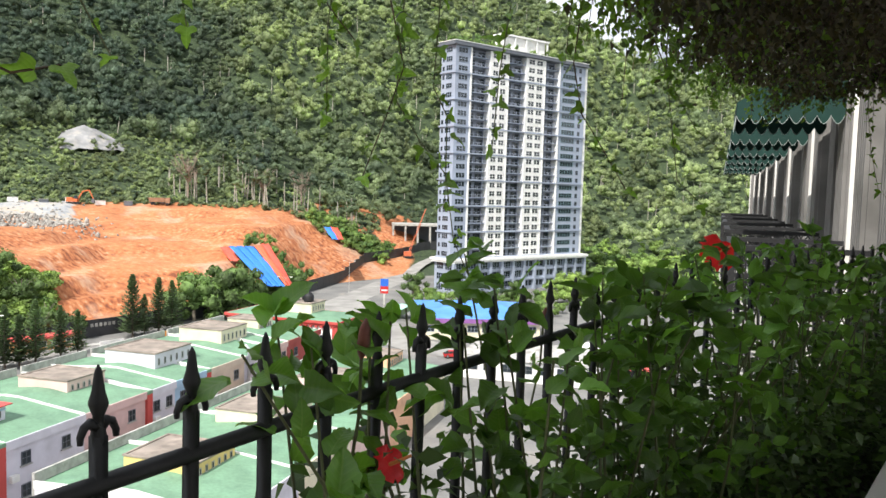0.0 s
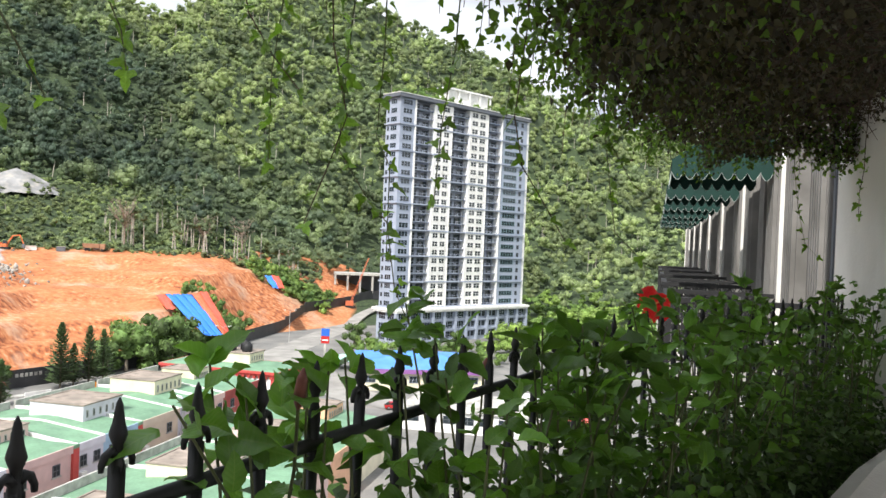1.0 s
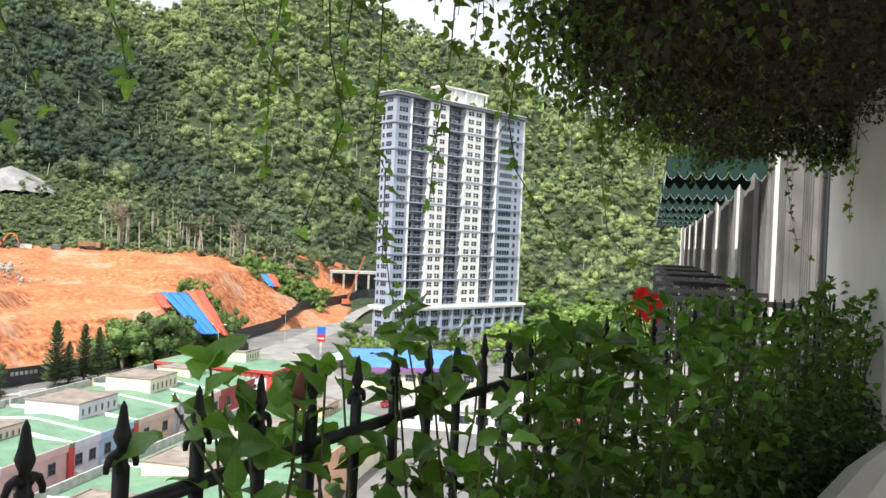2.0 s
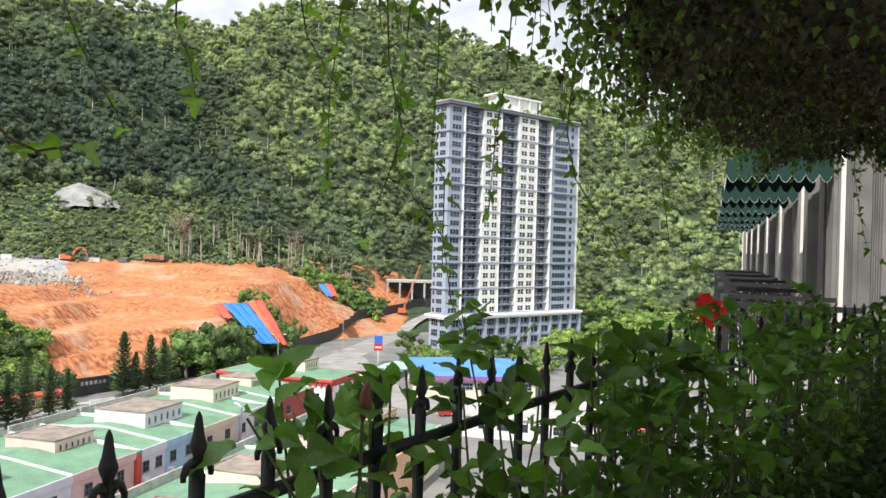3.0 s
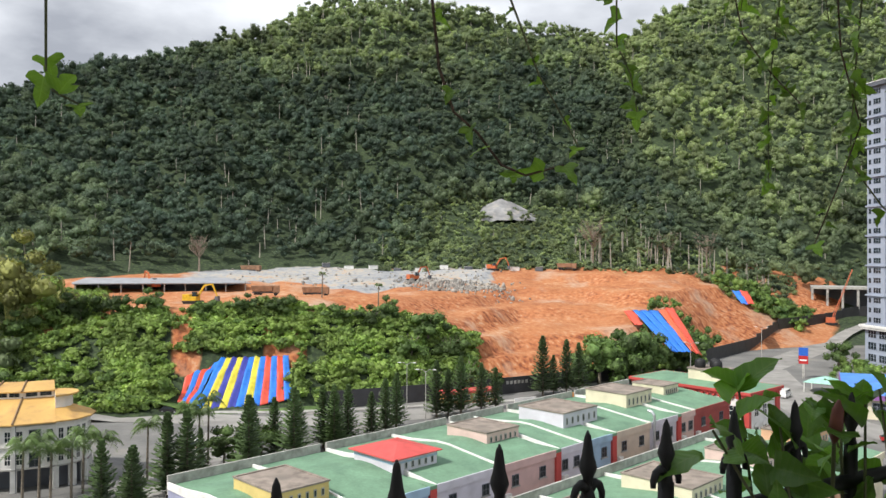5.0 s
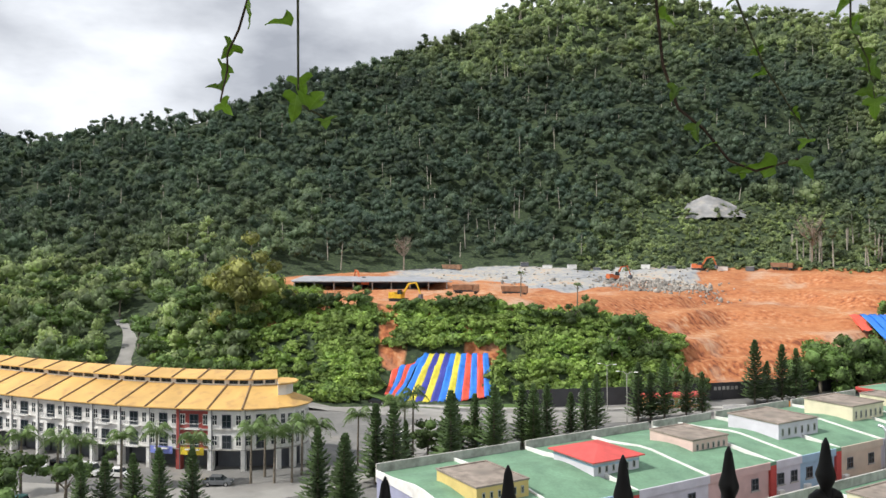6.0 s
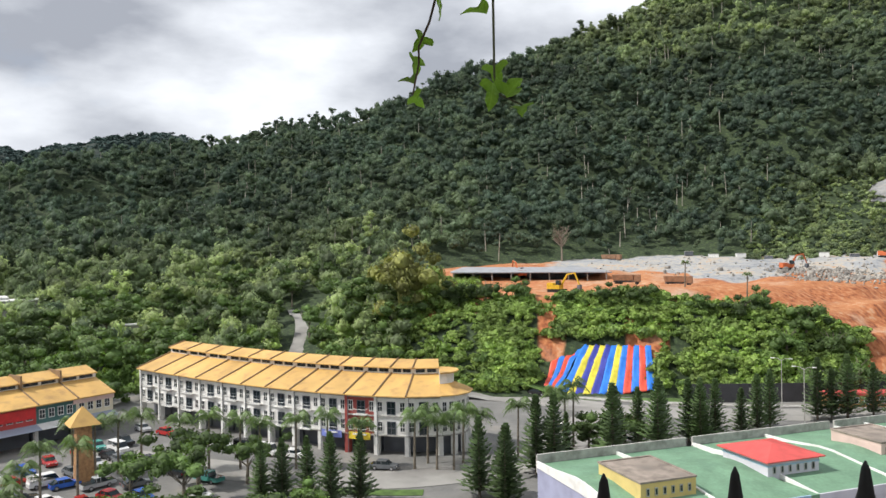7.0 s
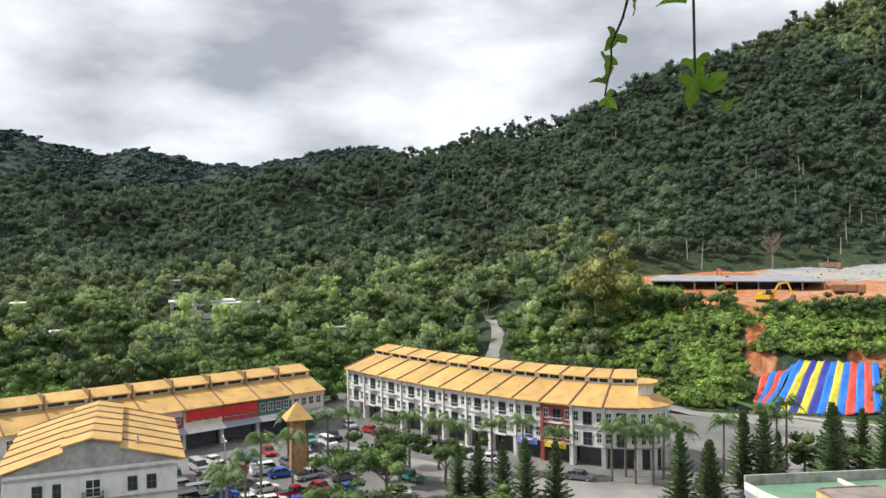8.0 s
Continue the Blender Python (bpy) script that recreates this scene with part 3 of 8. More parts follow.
def win_frame_mesh(name, material, cols=2, rows=2, bar=0.07):
    """Unit window frame in the x-z plane, facing -y, with real mullions."""
    def cuts_of(count, half):
        out = [0, bar]
        for c in range(1, count):
            out += [c / count - half, c / count + half]
        return out + [1 - bar, 1]

    xs, zs = cuts_of(cols, bar * 0.35), cuts_of(rows, bar * 0.3)
    nx, nz = len(xs), len(zs)
    g = Geo()
    g.v = [(x, y, z) for y in (-0.06, 0.05) for z in zs for x in xs]

    def at(i, k, back):
        return back * nx * nz + k * nx + i

    def solid(i, k):
        return 0 <= i < nx - 1 and 0 <= k < nz - 1 and (i % 2 == 0 or k % 2 == 0)

    for i in range(nx - 1):
        for k in range(nz - 1):
            if not solid(i, k):
                continue
            g.f.append((at(i, k, 0), at(i + 1, k, 0), at(i + 1, k + 1, 0), at(i, k + 1, 0)))
            g.f.append((at(i, k, 1), at(i, k + 1, 1), at(i + 1, k + 1, 1), at(i + 1, k, 1)))
            for di, dk, p, q in ((-1, 0, (0, 1), (0, 0)), (1, 0, (1, 0), (1, 1)), (0, -1, (0, 0), (1, 0)), (0, 1, (1, 1), (0, 1))):
                if not solid(i + di, k + dk):
                    (pi, pk), (qi, qk) = p, q
                    g.f.append((at(i + pi, k + pk, 1), at(i + qi, k + qk, 1), at(i + qi, k + qk, 0), at(i + pi, k + pk, 0)))
    return to_mesh(name, g, material)


WHITE_WIN = win_frame_mesh("window_frame", M["white"], 2, 2)
DARK_WIN = win_frame_mesh("window_frame", M["darkgrey"], 2, 2, 0.05)
WIDE_WIN = win_frame_mesh("window_frame", M["greyblue"], 3, 2, 0.04)
TEAL_WIN = win_frame_mesh("window_frame", mat("teal_grey_frame", (0.16, 0.25, 0.28), 0.5), 5, 2, 0.03)
SLOT_WIN = win_frame_mesh("window_frame", M["concrete"], 1, 1, 0.12)
PANE = to_mesh("pane", Geo().box(0.04, 0.96, 0.0, 0.03, 0.04, 0.96), M["glass"])


def add_window(parent, frame_mesh, x, y, z, w, h, rz=0):
    """A window: its frame, with the pane under it."""
    wn_ = part("window", frame_mesh, None, parent, m=scaled(x, y, z, w, 1, h, rz))
    part("pane", PANE, None, wn_)
    return wn_


# ---- high-rise ----
def tower():
    t = thing("apartment_tower", "tall grey and white apartment tower on a pillared podium", "apartment building", axes(1.1, 271.2, (0.764, 0.645)))
    # recessed bay walls take a darker grey than the end walls
    RECESS = mat("recess_grey", (0.2, 0.22, 0.26), 0.7, vary=0.1, scale=0.3)
    L, D, Z0, FH, N = 66.7, 7.4, -23.2, 3.02, 24
    top = Z0 + FH * N
    cuts = [0.0, 6.9, 16.0, 24.6, 33.9, 43.6, 51.7, 66.7]
    white, grey, dark = M["white"], M["greyblue"], M["darkgrey"]
    for a, b in ((0, 1), (6, 7)):
        part("wall", Geo().box(cuts[a], cuts[b], 0, D, Z0, top), grey, t, "grey-blue painted end wall")
    for a, b in ((2, 3), (4, 5)):
        part("wall", Geo().box(cuts[a], cuts[b], -0.25, D, Z0, top), white, t, "bright white painted bay")
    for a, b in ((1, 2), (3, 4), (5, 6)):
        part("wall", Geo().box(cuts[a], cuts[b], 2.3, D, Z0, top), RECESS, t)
    # bands round the building every third floor, and parapet
    for k in range(0, N + 1, 3):
        z = Z0 + k * FH
        part("belt", Geo().box(-0.5, L + 0.4, -0.55, D + 0.4, z - 0.22, z + 0.22), grey if k < N else dark, t)
    part("parapet", Geo().box(-1.2, L + 1.2, -1.2, D + 1, top, top + 0.5).box(-0.8, L + 0.8, -0.8, D + 0.7, top + 0.5, top + 1.3), dark, t, "projecting dark grey roof cornice")
    part("coping", Geo().box(-0.95, L + 0.95, -0.95, D + 0.85, top + 1.3, top + 1.5), white, t)
    # mullion posts between columns
    for c in cuts[1:7]:
        part("pilaster", Geo().box(c - 0.25, c + 0.25, -0.45, 2.3, Z0, top), white, t)
    rail = to_mesh("balcony", Geo().box(0, 1, 0, 2.2, -0.12, 0.1).box(0, 1, 0.02, 0.08, 0.95, 1.05)
                   .box(0.02, 0.06, 0, 0.08, 0.1, 1).box(0.48, 0.52, 0, 0.08, 0.1, 1).box(0.94, 0.98, 0, 0.08, 0.1, 1), grey)
    BAND = to_mesh("spandrel_band", Geo().box(0, 1, -0.12, 0.0, 0, 0.16), white)
    for k in range(N):
        z = Z0 + k * FH
        for a in (2, 4):
            w = cuts[a + 1] - cuts[a]
            for j in range(2):
                add_window(t, WHITE_WIN, cuts[a] + 0.9 + j * (w - 1.4) / 2, -0.3, z + 0.55, w / 2 - 1.5, 1.9)
            part("spandrel_band", BAND, None, t, m=scaled(cuts[a] + 0.3, -0.25, z + 2.62, w - 0.6, 1, 1))
        for a in (1, 3, 5):
            w = (cuts[a + 1] - cuts[a]) / 2
            for j in range(2):
                x = cuts[a] + j * w
                part("balcony", rail, None, t, m=scaled(x + 0.2, 0.1, z, w - 0.4, 1, 1))
                if k % 2 == j or k > 14:
                    add_window(t, DARK_WIN, x + 0.7, 2.26, z + 0.15, w - 1.4, 2.1)
        add_window(t, TEAL_WIN, cuts[6] + 2.0, -0.04, z + 0.6, 7.6, 1.75)
        add_window(t, DARK_WIN, cuts[6] + 11.3, -0.04, z + 0.6, 1.4, 1.6)
        add_window(t, WIDE_WIN, 1.2, -0.04, z + 0.6, 4.3, 1.8)
        # windows on the narrow end face
        add_window(t, WIDE_WIN, -0.04, 4.8, z + 0.7, 3.2, 1.7, -90)
        add_window(t, DARK_WIN, -0.04, 6.7, z + 0.7, 1.0, 1.5, -90)
    # joined remaining glass doors of the balconies, too small to tell apart
    gd = Geo()
    for k in range(15):
        for a in (1, 3, 5):
            w = (cuts[a + 1] - cuts[a]) / 2
            j = 1 - k % 2
            gd.box(cuts[a] + j * w + 0.7, cuts[a] + (j + 1) * w - 0.7, 2.2, 2.28, Z0 + k * FH + 0.15, Z0 + k * FH + 2.25)
    tagged(part("balcony_glazing", gd, M["glass"], t), kind="stuff")
    part("corner_fin", Geo().box(L + 0.0, L + 1.6, 0.3, 1.2, Z0, top), white, t, "white vertical fin")
    # podium
    PX0, PX1 = -0.3, L + 0.6
    pod = part("podium", Geo().box(PX0 + 0.8, PX1 - 0.8, -2.2, D + 1.5, -35.5, Z0 - 0.6), grey, t, "three-storey podium with glazed bays")
    part("podium_cornice", Geo().box(PX0 - 0.7, PX1 + 0.7, -4.0, D + 2.5, Z0 - 0.9, Z0 - 0.1).box(PX0 - 0.4, PX1 + 0.4, -3.4, D + 2.0, Z0 - 1.5, Z0 - 0.9), white, t)
    bay = (PX1 - PX0) / 12
    for i in range(13):
        part("column", Geo().box(PX0 + i * bay - 0.55, PX0 + i * bay + 0.55, -3.2, -2.1, -35.5, Z0 - 1.5), grey, t)
    for i in range(12):
        for k in range(3):
            z = -35.0 + k * 3.6
            x = PX0 + i * bay
            if i in (6, 7, 8):
                for j in range(2):
                    add_window(pod, DARK_WIN, x + 1.0 + j * 2.2, -2.26, z + 0.8, 1.6, 2.0)
            else:
                add_window(pod, WIDE_WIN, x + 0.9, -2.26, z + 0.5, bay - 1.8, 2.7)
                part("balcony", rail, None, pod, m=scaled(x + 0.7, -3.1, z + 0.1, bay - 1.4, 0.6, 1))
        for z in (-31.9, -28.3):
            part("spandrel", Geo().box(PX0 + i * bay + 0.55, PX0 + (i + 1) * bay - 0.55, -2.9, -2.2, z, z + 0.7), grey, pod)
    for k in range(3):
        for j in range(2):
            add_window(pod, WIDE_WIN, PX0 + 0.74, 3 + j * 4.6, -34.5 + k * 3.6, 3.6, 2.4, -90)
    # rooftop house and planting
    rh = part("rooftop_house", Geo().box(24, 45, 1.8, 6.6, top + 1.3, top + 6.6), white, t, "white rooftop plant house with flat overhanging roof")
    part("roof_slab", Geo().box(22.5, 46.5, 0.8, 7.4, top + 6.6, top + 7.2), white, rh)
    for j in range(5):
        part("post", Geo().box(23.2 + j * 5.6, 23.7 + j * 5.6, 1.0, 1.5, top + 1.3, top + 6.6), white, rh)
    return t


tower()
rs = np.random.RandomState(5)
tm = axes(1.1, 271.2, (0.764, 0.645))
roof_plants = []
for k in range(110):
    p = tm @ Vector((rs.uniform(1, 65), rs.uniform(0.0, 5), 50.9 + rs.uniform(0, 1.3)))
    roof_plants.append((p.x, p.y, p.z, rs.uniform(0.7, 1.5), 1.4, rs.uniform(0, 0.45)))
scatter("roof_garden", PROTO, roof_plants, M["bush"], "green shrubs along the tower's roof edge", "shrubs")

# ---- shop row with green roofs ----
FACADES = {k: mat(k + "_wall", c, 0.8, vary=0.08, scale=0.5, stain=tuple(v * 0.72 for v in c), stain_scale=0.35, stain_range=(0.55, 0.85)) for k, c in
           {"pink": (0.62, 0.42, 0.4), "lilac": (0.62, 0.6, 0.66), "blue": (0.35, 0.5, 0.64), "beige": (0.6, 0.5, 0.4), "maroon": (0.34, 0.07, 0.06),
            "cream": (0.7, 0.64, 0.47), "rose": (0.68, 0.5, 0.45), "mustard": (0.68, 0.52, 0.2), "slate": (0.34, 0.35, 0.48), "red": (0.5, 0.07, 0.06),
            "teal": (0.07, 0.16, 0.15), "apricot": (0.68, 0.4, 0.25)}.items()}
FLAT_TOP = mat("weathered_flat_roof", (0.3, 0.25, 0.21), 0.9, vary=0.25, scale=0.8, stain=(0.16, 0.14, 0.12), stain_scale=0.4)
ROW = axes(-32.5, 111.8, (0.285, 0.9585))
ROW_Z = -26.0


def shop_unit(x0, x1, wall, depth=20.0, windows=2, z=ROW_Z, m=ROW, pipe=False, base=TOWN):
    """One terraced shop: wall, two-way pitched green roof, parapets, windows."""
    u = thing("shop_house", f"{wall} painted terraced shop with a green coated roof", "shop house", m, "terraced shops")
    part("wall", Geo().box(x0, x1, 0, depth, base, z - 0.35), FACADES[wall], u)
    rz = z + 0.9
    part("roof", Geo().hull([(x0, -0.1, z - 0.35), (x1, -0.1, z - 0.35), (x1, depth, z - 0.35), (x0, depth, z - 0.35)],
                            [(x0, -0.1, z - 0.1), (x1, -0.1, z - 0.1), (x1, depth, z + 0.1), (x0, depth, z + 0.1)])
         .hull([(x0, 0.2, z - 0.12), (x1, 0.2, z - 0.12), (x1, depth - 0.3, z - 0.1), (x0, depth - 0.3, z - 0.1)],
               [(x0, depth * 0.45, rz), (x1, depth * 0.45, rz), (x1, depth * 0.55, rz), (x0, depth * 0.55, rz)]), M["green_roof"], u, "faded green coated roof")
    part("parapet", Geo().box(x0, x1, -0.28, -0.1, z - 0.9, z + 0.02), FACADES[wall], u)
    part("back_parapet", Geo().box(x0, x1, depth, depth + 0.3, z - 1, z + 1.15), M["concrete"], u, "weathered grey concrete parapet")
    # low party wall that follows the pitch
    g = Geo()
    prof = [(-0.1, z + 0.08), (depth * 0.2, z + 0.5), (depth * 0.45, z + 1.08), (depth * 0.55, z + 1.1), (depth * 0.8, z + 0.6), (depth, z + 0.45)]
    for (ya, za), (yb, zb) in zip(prof, prof[1:]):
        g.hull([(x0 - 0.12, ya, z - 0.3), (x0 + 0.12, ya, z - 0.3), (x0 + 0.12, yb, z - 0.3), (x0 - 0.12, yb, z - 0.3)],
               [(x0 - 0.12, ya, za), (x0 + 0.12, ya, za), (x0 + 0.12, yb, zb), (x0 - 0.12, yb, zb)])
    part("party_wall", g, M["white"], u, "stained white party wall")
    n = windows
    for i in range(n):
        wx = x0 + (i + 0.5) * (x1 - x0) / n
        for k in range(2):
            add_window(u, DARK_WIN, wx - 0.6, -0.06, z - 3.0 - k * 3.4, 1.2, 1.4)
            part("sill", Geo().box(wx - 0.75, wx + 0.75, -0.2, 0, z - 3.14 - k * 3.4, z - 3.0 - k * 3.4), M["concrete"], u)
    if n:
        part("condenser", Geo().box(x0 + 0.6, x0 + 1.5, -0.5, -0.02, z - 4.3, z - 3.6).lathe([(0.02, 0), (0.28, 0), (0.28, 0.03), (0.02, 0.03)], 10, Matrix.Translation((x0 + 1.05, -0.5, z - 3.95)) @ pose(0, 0, 0, 90)), M["white"], u, "white air conditioner unit")
    if pipe:
        part("duct", Geo().tube([(x0 + 0.5, -0.5, z - 7), (x0 + 0.5, -0.5, z + 1.0)], 0.22, seg=8).tube([(x0 + 0.5, -0.5, z + 1.0), (x0 + 0.5, -0.1, z + 1.5), (x0 + 0.5, 0.6, z + 1.6)], 0.24, seg=8), mat("zinc_duct", (0.5, 0.52, 0.54), 0.4, 0.8), u, "shiny metal exhaust duct")
    return u


cells = [(-58.5, -48, "slate", 0, False), (-48, -38.2, "blue", 2, False), (-37.2, -26.2, "lilac", 2, False), (-26.2, -15.6, "pink", 2, False), (-14.8, -9.7, "lilac", 2, False),
         (-9.7, -2.8, "blue", 2, False), (-1.8, 7.5, "beige", 2, False), (7.5, 15.5, "lilac", 2, True), (16.3, 21, "rose", 2, False), (21, 33.5, "maroon", 2, False)]
for x0, x1, wall, n, pipe in cells:
    shop_unit(x0, x1, wall, windows=n, pipe=pipe)
for x in (-37.7, -15.2, -2.3, 15.9):
    s_ = thing("fire_wall", "red painted fire wall strip between two shops", "wall", ROW)
    part("strip", Geo().box(x - 0.5, x + 0.5, -0.35, 19.9, TOWN, ROW_Z - 0.38), FACADES["red"], s_)
    part("cap", Geo().box(x - 0.5, x + 0.5, -0.35, 19.9, ROW_Z - 0.37, ROW_Z + 0.05), M["green_roof"], s_)


def roof_box(cx, cy, wl, wr, h, wall, top="flat", z=ROW_Z):
    """A stair house on the roof: front corner at (cx, cy); wl runs back across the row, wr along it."""
    b = thing("stair_house", f"{wall} painted stair house on the green roof", "roof structure", axes(cx, cy, (0.285, 0.9585)), "stair houses")
    zb = z - 0.6
    part("wall", Geo().box(0, wr, 0, wl, zb, z + h), FACADES[wall], b)
    if top == "red":
        e = 0.5
        part("roof", Geo().hull([(-e, -e, z + h), (wr + e, -e, z + h), (wr + e, wl + e, z + h), (-e, wl + e, z + h)], [(-e, -e, z + h + 0.12), (wr + e, -e, z + h + 0.12), (wr + e, wl + e, z + h + 0.12), (-e, wl + e, z + h + 0.12)])
             .hull([(-e, -e, z + h + 0.12), (wr + e, -e, z + h + 0.12), (wr + e, wl + e, z + h + 0.12), (-e, wl + e, z + h + 0.12)], [(wr / 2 - 0.3, wl * 0.4, z + h + 1.0), (wr / 2 + 0.3, wl * 0.4, z + h + 1.0), (wr / 2 + 0.3, wl * 0.6, z + h + 1.0), (wr / 2 - 0.3, wl * 0.6, z + h + 1.0)]), M["red_roof"], b, "bright red sheet hip roof")
        part("band", Geo().box(-0.06, wr + 0.06, -0.06, wl + 0.06, z + h - 0.55, z + h - 0.35), FACADES["blue"], b)
    else:
        part("parapet", Geo().box(-0.1, wr + 0.1, -0.1, 0.15, z + h, z + h + 0.18).box(-0.1, wr + 0.1, wl - 0.15, wl + 0.1, z + h, z + h + 0.18).box(-0.1, 0.15, 0.15, wl - 0.15, z + h, z + h + 0.18).box(wr - 0.15, wr + 0.1, 0.15, wl - 0.15, z + h, z + h + 0.18), FLAT_TOP, b)
        part("roof", Geo().box(0.15, wr - 0.15, 0.15, wl - 0.15, z + h, z + h + 0.06), FLAT_TOP, b, "stained concrete flat roof")
    n = 6
    for i in range(n):
        add_window(b, SLOT_WIN, 0.8 + i * (wr - 1.6) / (n - 1) - 0.17, -0.05, z + h * 0.35, 0.34, h * 0.4)
    return b


roof_box(-51.8, 59.9, 8.0, 6.4, 2.0, "mustard")
roof_box(-48.4, 76.0, 7.2, 6.8, 2.0, "lilac", "red")
roof_box(-44.9, 93.0, 7.3, 6.4, 1.9, "rose")
roof_box(-39.5, 106.8, 8.2, 8.3, 2.5, "lilac")
roof_box(-35.5, 124.6, 7.8, 7.6, 2.7, "cream")
roof_box(-32.8, 138.0, 6.2, 5.0, 2.2, "cream")

# corner block with red cornice
CBM = axes(-20.2, 146.5, (0.33, 0.944))
cb = thing("corner_shop_block", "white corner block with red dentil cornice and arched windows", "shop house", CBM)
part("wall", Geo().box(0, 11, 0, 23.4, TOWN, -25.9), M["white"], cb)
part("cornice", Geo().box(-0.5, 11.5, -0.5, 23.9, -25.9, -25.5).box(-0.8, 11.8, -0.8, 24.2, -25.5, -25.0), FACADES["red"], cb, "red painted cornice")
for i in range(20):
    part("dentil", Geo().box(-0.45, -0.02, 0.4 + i * 1.16, 0.95 + i * 1.16, -26.35, -25.9), FACADES["red"], cb)
for i in range(9):
    part("dentil", Geo().box(0.5 + i * 1.16, 1.05 + i * 1.16, -0.45, -0.02, -26.35, -25.9), FACADES["red"], cb)
part("roof", Geo().hull([(-0.6, -0.6, -25.0), (11.6, -0.6, -25.0), (11.6, 24.0, -25.0), (-0.6, 24.0, -25.0)], [(4, 8, -24.3), (7, 8, -24.3), (7, 16, -24.3), (4, 16, -24.3)]), M["green_roof"], cb, "green coated roof")
for x0, x1 in ((-0.3, 0.5), (9.9, 11.3)):
    part("pilaster", Geo().box(x0, x1, -0.3, 0.8, TOWN, -25.9), FACADES["red"], cb)


def arched_window(parent, x, y, z, w, h, rz=0):
    """Window with a half-round head and white surround."""
    a = part("window", WHITE_WIN, None, parent, m=scaled(x, y, z, w, 1, h, rz))
    part("pane", PANE, None, a)
    hd_ = Geo()
    pts = [(0.5 + 0.56 * math.cos(t), 1.0 + 0.35 * math.sin(t)) for t in np.linspace(0, math.pi, 9)]
    hd_.hull([(px, -0.08, pz) for px, pz in pts], [(px, 0.02, pz) for px, pz in pts])
    part("arch", hd_, M["white"], a)
    return a


for k in range(2):
    for i in range(2):
        arched_window(cb, 2.0 + i * 3.0, -0.07, -29.6 - k * 3.7, 1.6, 2.0)
    for i in range(3):
        arched_window(cb, -0.07, 3.6 + i * 7, -29.6 - k * 3.7, 1.6, 2.0, -90)
sh = thing("stair_house", "cream stair house on the corner block's roof", "roof structure", CBM, "stair houses")
part("wall", Geo().box(3, 8.4, 7.0, 13.5, -25.0, -22.6), FACADES["cream"], sh)
part("parapet", Geo().box(2.8, 8.6, 6.8, 13.7, -22.6, -22.35), FLAT_TOP, sh)
for i in range(5):
    add_window(sh, SLOT_WIN, 3.6 + i * 0.95, 6.95, -24.0, 0.3, 0.9)
for i in range(3):
    tk = thing("water_tank", "black round plastic water tank on the roof", "water tank", CBM @ Matrix.Translation((4.4 + (i % 2) * 2.4, 8.4 + i * 1.7, -22.35)), "roof water tanks")
    part("tank", Geo().lathe([(0.95, 0), (1.0, 0.2), (1.0, 1.2), (0.85, 1.45), (0.3, 1.6), (0.3, 1.7)], 14), M["black"], tk, smooth=True)

# nearer, lower row
for i, (x0, x1, wall) in enumerate([(-40, -27, "lilac"), (-27, -14, "cream"), (-14, -1, "rose"), (-1, 12, "apricot"), (12, 24, "cream")]):
    shop_unit(x0, x1, wall, 20.5, 0, -28.4, ROW @ Matrix.Translation((0, -27, 0)))
for cx, cy, wl, wr, h, wall in ((-18.1, 89.1, 9, 7.2, 2.0, "cream"), (-12.8, 106.5, 8, 7, 2.0, "rose"), (-8.6, 121.5, 7, 6.5, 2.2, "apricot"), (-23.2, 73.0, 8, 7, 1.8, "mustard")):
    roof_box(cx, cy, wl, wr, h, wall, z=-28.4)

